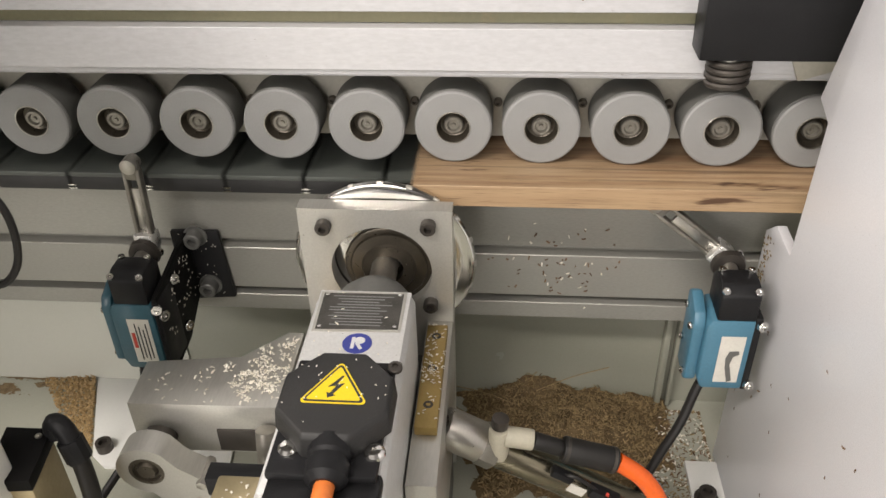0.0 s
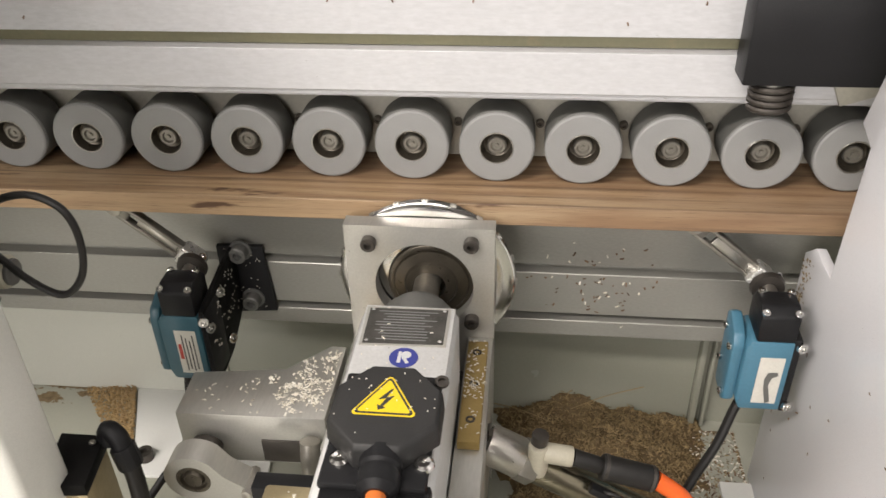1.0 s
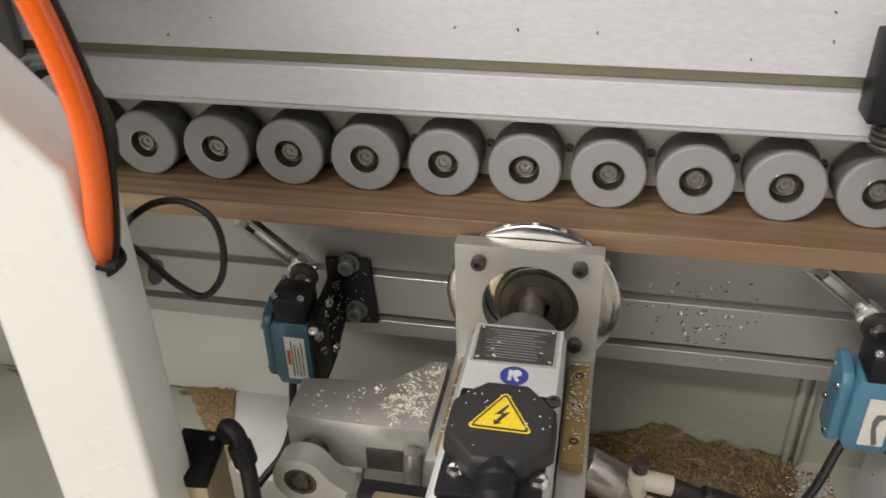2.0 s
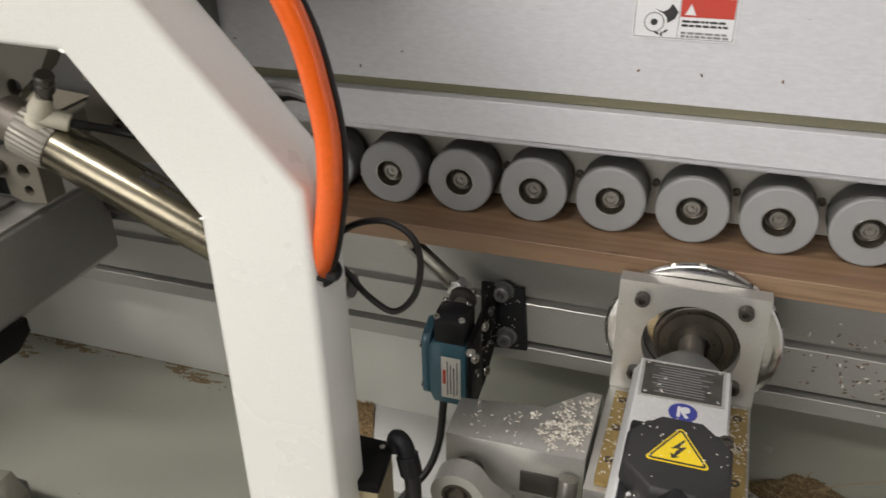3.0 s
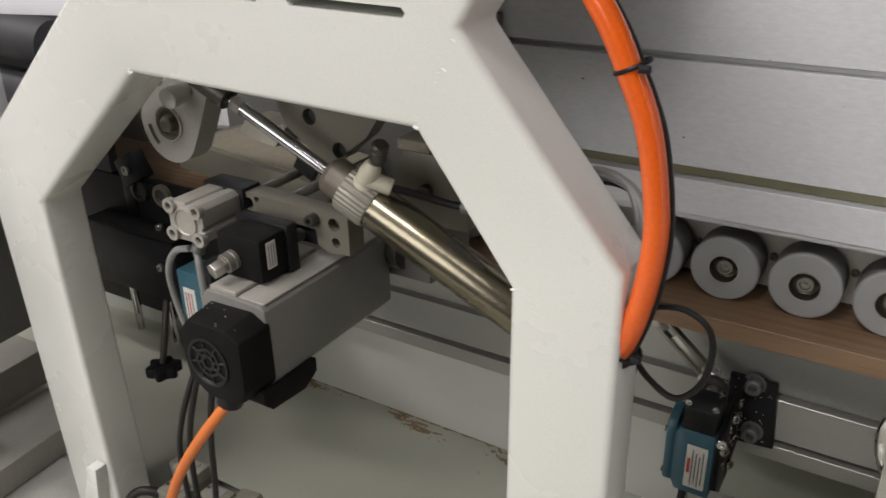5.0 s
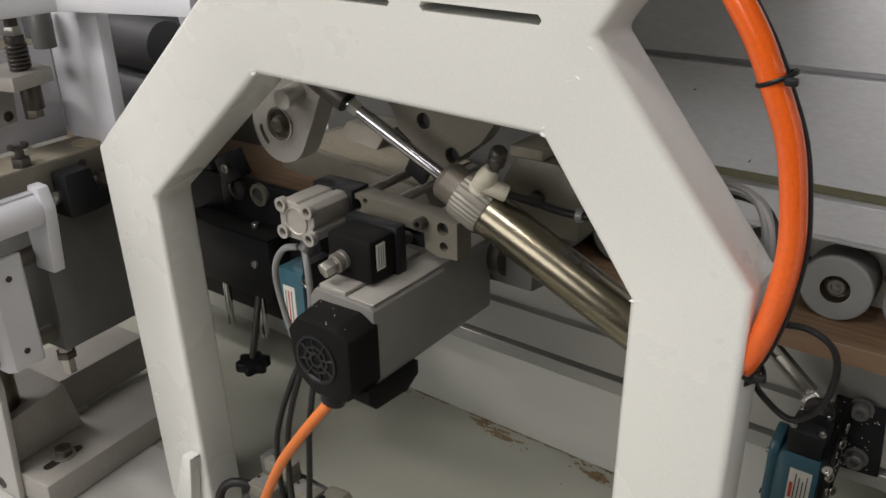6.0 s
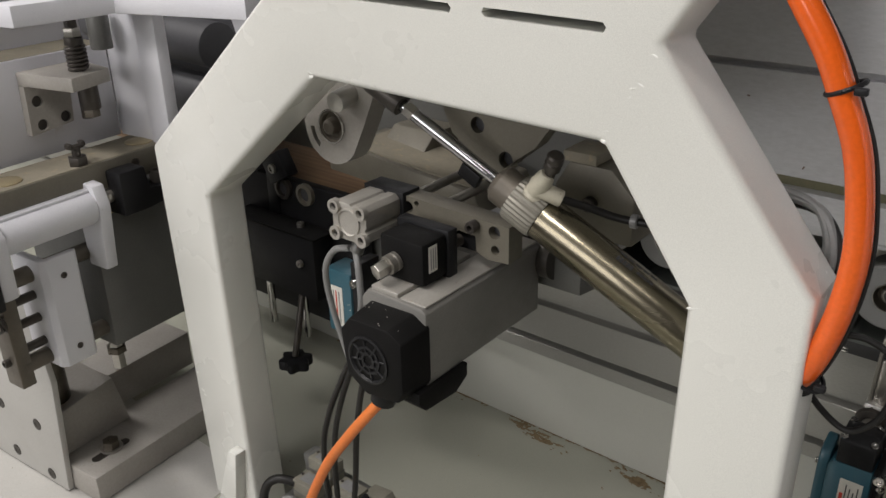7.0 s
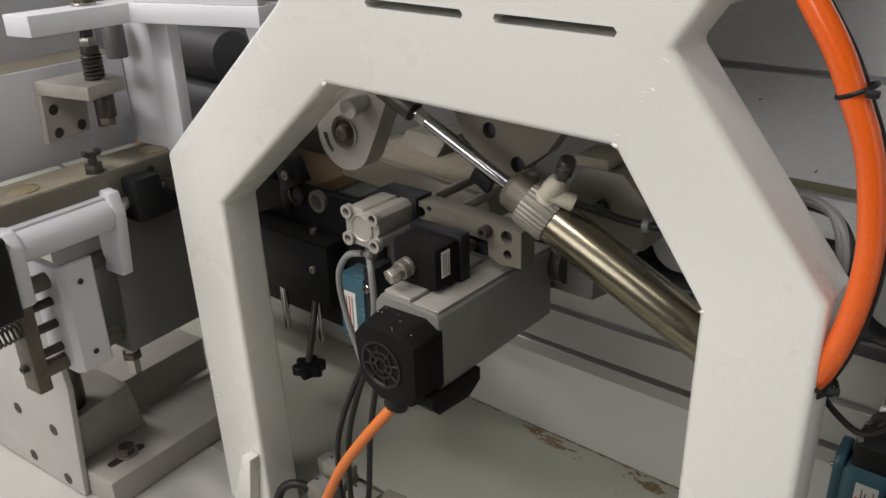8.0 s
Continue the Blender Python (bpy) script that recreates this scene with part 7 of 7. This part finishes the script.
    for _ in range(70):
        spots.append(((rng.uniform(-0.0345, -0.0195), min(0.497, 0.43 + abs(rng.gauss(0.02, 0.035))), 0.1001), (0, 0, 1), rng.uniform(0.001, 0.0032), rng.uniform(0.0005, 0.0011)))
    for _ in range(30):
        spots.append(((rng.uniform(-0.0350, -0.0170), rng.uniform(0.390, 0.497), 0.1001), (0, 0, 1), rng.uniform(0.001, 0.003), rng.uniform(0.0005, 0.0011)))
    for _ in range(60):
        spots.append(((rng.uniform(-0.1255, -0.1115), rng.uniform(0.392, 0.496), 0.0951), (0, 0, 1), rng.uniform(0.001, 0.003), rng.uniform(0.0005, 0.0011)))
    for _ in range(24):
        spots.append(((rng.uniform(-0.100, -0.045), rng.uniform(0.300, 0.450), 0.1667 if rng.random() < 0.5 else 0.1667), (0, 0, 1), rng.uniform(0.001, 0.0025), 0.0008))
    for _ in range(26):
        a, r = rng.uniform(0, 6.28), 0.032 * math.sqrt(rng.random())
        spots.append(((-0.0705 + r * math.cos(a), 0.3310 + r * math.sin(a), 0.1880), (0, 0, 1), rng.uniform(0.0005, 0.0014), 0.0006))
    for _ in range(30):
        spots.append(((rng.uniform(-0.155, -0.123), rng.uniform(0.305, 0.34), 0.0951), (0, 0, 1), rng.uniform(0.001, 0.003), 0.001))
    flakes("pale_shavings", spots, M_CREAMCHIPS, "pale cream shavings sprinkled over the trimming unit", "shavings", rng).location += TRIM_SHIFT
    spots = []
    for _ in range(45):
        spots.append(((-0.2553, rng.uniform(0.506, 0.580), rng.uniform(0.062, 0.122)), (1, 0, 0), rng.uniform(0.001, 0.003), 0.0009))
    for _ in range(40):
        spots.append(((rng.uniform(-0.267, -0.231), 0.5844, rng.uniform(0.058, 0.127)), (0, -1, 0), rng.uniform(0.0006, 0.0016), 0.0007))
    flakes("bracket_shavings", spots, M_CREAMCHIPS, "pale shavings stuck to the black bracket", "shavings", rng)
    # specks thrown onto the beam beside the cutter
    dark, pale = [], []
    for k in range(95):
        x, z = rng.gauss(0.078, 0.030), rng.gauss(0.100, 0.022)
        if 0.042 < z < 0.17 and not 0.106 < z < 0.118 and not 0.055 < z < 0.066:
            yy = BEAM_Y - (0.0022 if z < 0.108 else 0.0002) - (0.002 if z < 0.0575 else 0)
            (dark if k % 3 else pale).append(((x, yy, z), (0, -1, 0), rng.uniform(0.0015, 0.0040), rng.uniform(0.0008, 0.0016)))
    flakes("beam_specks", dark, M_DARKCHIPS, "dark shavings stuck to the aluminium beam", "shavings", rng)
    flakes("beam_specks_pale", pale, M_CREAMCHIPS, "pale shavings stuck to the aluminium beam", "shavings", rng)
    spots = [((rng.uniform(-0.612, -0.545), rng.uniform(0.229, 0.262), 0.2735), (0, 0, 1), rng.uniform(0.0003, 0.0008), 0.0004) for _ in range(16)]
    spots += [((-0.5457, rng.uniform(0.27, 0.40), rng.uniform(0.215, 0.27)), (1, 0, 0), rng.uniform(0.0004, 0.0011), 0.0005) for _ in range(34)]
    flakes("motor_specks", spots, M_CREAMCHIPS, "pale specks on the rounding motor", "shavings", rng)


hall()
tray()
lower_beam()
top_beam()
casing_sticker()
right_guard()
gantry()
gantry_hoses()
rollers()
CHAIN = feed_chain()
BOARD = board()
LEFT_SWITCH, LEFT_LEVER = limit_switch(-0.3025, 0.4970, 0.0440, M_TEAL, "teal limit switch with a printed label and black head", 0.0260, True)
RIGHT_SWITCH, RIGHT_LEVER = limit_switch(0.1740, 0.4870, 0.0545, M_BLUE, "blue limit switch with a worn label on the guard panel", 0.0275, False)
lead = thing("switch_lead", (0.19, 0.50, 0.03), "black lead hanging from the blue limit switch", "cable")
tube_part("lead", [(0.1930, 0.506, 0.054), (0.1860, 0.501, 0.041), (0.1750, 0.490, 0.010), (0.1580, 0.478, -0.022), (0.1440, 0.464, -0.052), (0.138, 0.44, FLOOR + 0.004), (0.138, 0.38, FLOOR + 0.004)], 0.0040, M_CABLE, lead, "", 10)
lead = thing("switch_lead", (-0.29, 0.50, 0.02), "black lead hanging from the teal limit switch", "cable")
tube_part("lead", [(-0.2850, 0.507, 0.048), (-0.2850, 0.502, 0.034), (-0.2865, 0.492, -0.002), (-0.2930, 0.475, -0.025), (-0.3090, 0.455, -0.043), (-0.326, 0.43, -0.066), (-0.334, 0.40, FLOOR + 0.005), (-0.33, 0.36, FLOOR + 0.005)], 0.0038, M_CABLE, lead, "", 10)
switch_bracket()
trimming_unit().location += TRIM_SHIFT
air_cylinder()
solenoid_valve().location += Vector((0.0045, -0.004, 0.0075))
rounding_unit().location += Vector((0.002, 0.002, 0.002))
tilt_cylinder()
far_unit()
valve_bank().location += Vector((0.011, 0, 0))
END_UNIT = end_unit()
END_UNIT.location += Vector((-0.0005, -0.005, 0.0024))
END_UNIT.rotation_euler.z = radians(5)
floor_plate()
shavings()


# ---- what moves ----
def motions():
    end = 8.0
    walk(BOARD, [(t, pose(BOARD_FRONT - SPEED * t, BOARD_Y, BOARD_LOW)) for t in (0.0, 4.0, end)])
    walk(CHAIN, [(t, pose(-SPEED * t, 0.577, 0.18)) for t in (0.0, 4.0, end)])
    # wheels roll while the board passes under them
    for ob in ROLLERS:
        x = ob.matrix_basis.translation.x
        t_on = min(end, max(0.0, (BOARD_FRONT - x) / SPEED))
        t_off = min(end, max(0.0, (BOARD_REAR - x) / SPEED))
        rows = []
        for k in range(81):
            t = k / 10
            turned = SPEED * (min(max(t, t_on), t_off) - t_on) / ROLL_R
            rows.append((t, pose(0, 0, 0, 0, math.degrees(turned), 0)))
        for c in ob.children:
            if c.name.startswith(("wheel", "tread")):
                walk(c, rows)
    # levers give way to the board and spring back
    for lever, rows in ((LEFT_LEVER, ((0.0, 2), (0.48, 2), (0.6, -30), (0.75, -49), (1.2, -49), (6.4, -49), (6.5, -22), (6.6, 4), (6.7, 1), (8.0, 2))),
                        (RIGHT_LEVER, ((0.0, -51), (5.2, -51), (5.35, -20), (5.5, 2), (8.0, 2)))):
        here = lever.location.copy()
        walk(lever, [(t, pose(*here, 0, a, 0)) for t, a in rows])


motions()
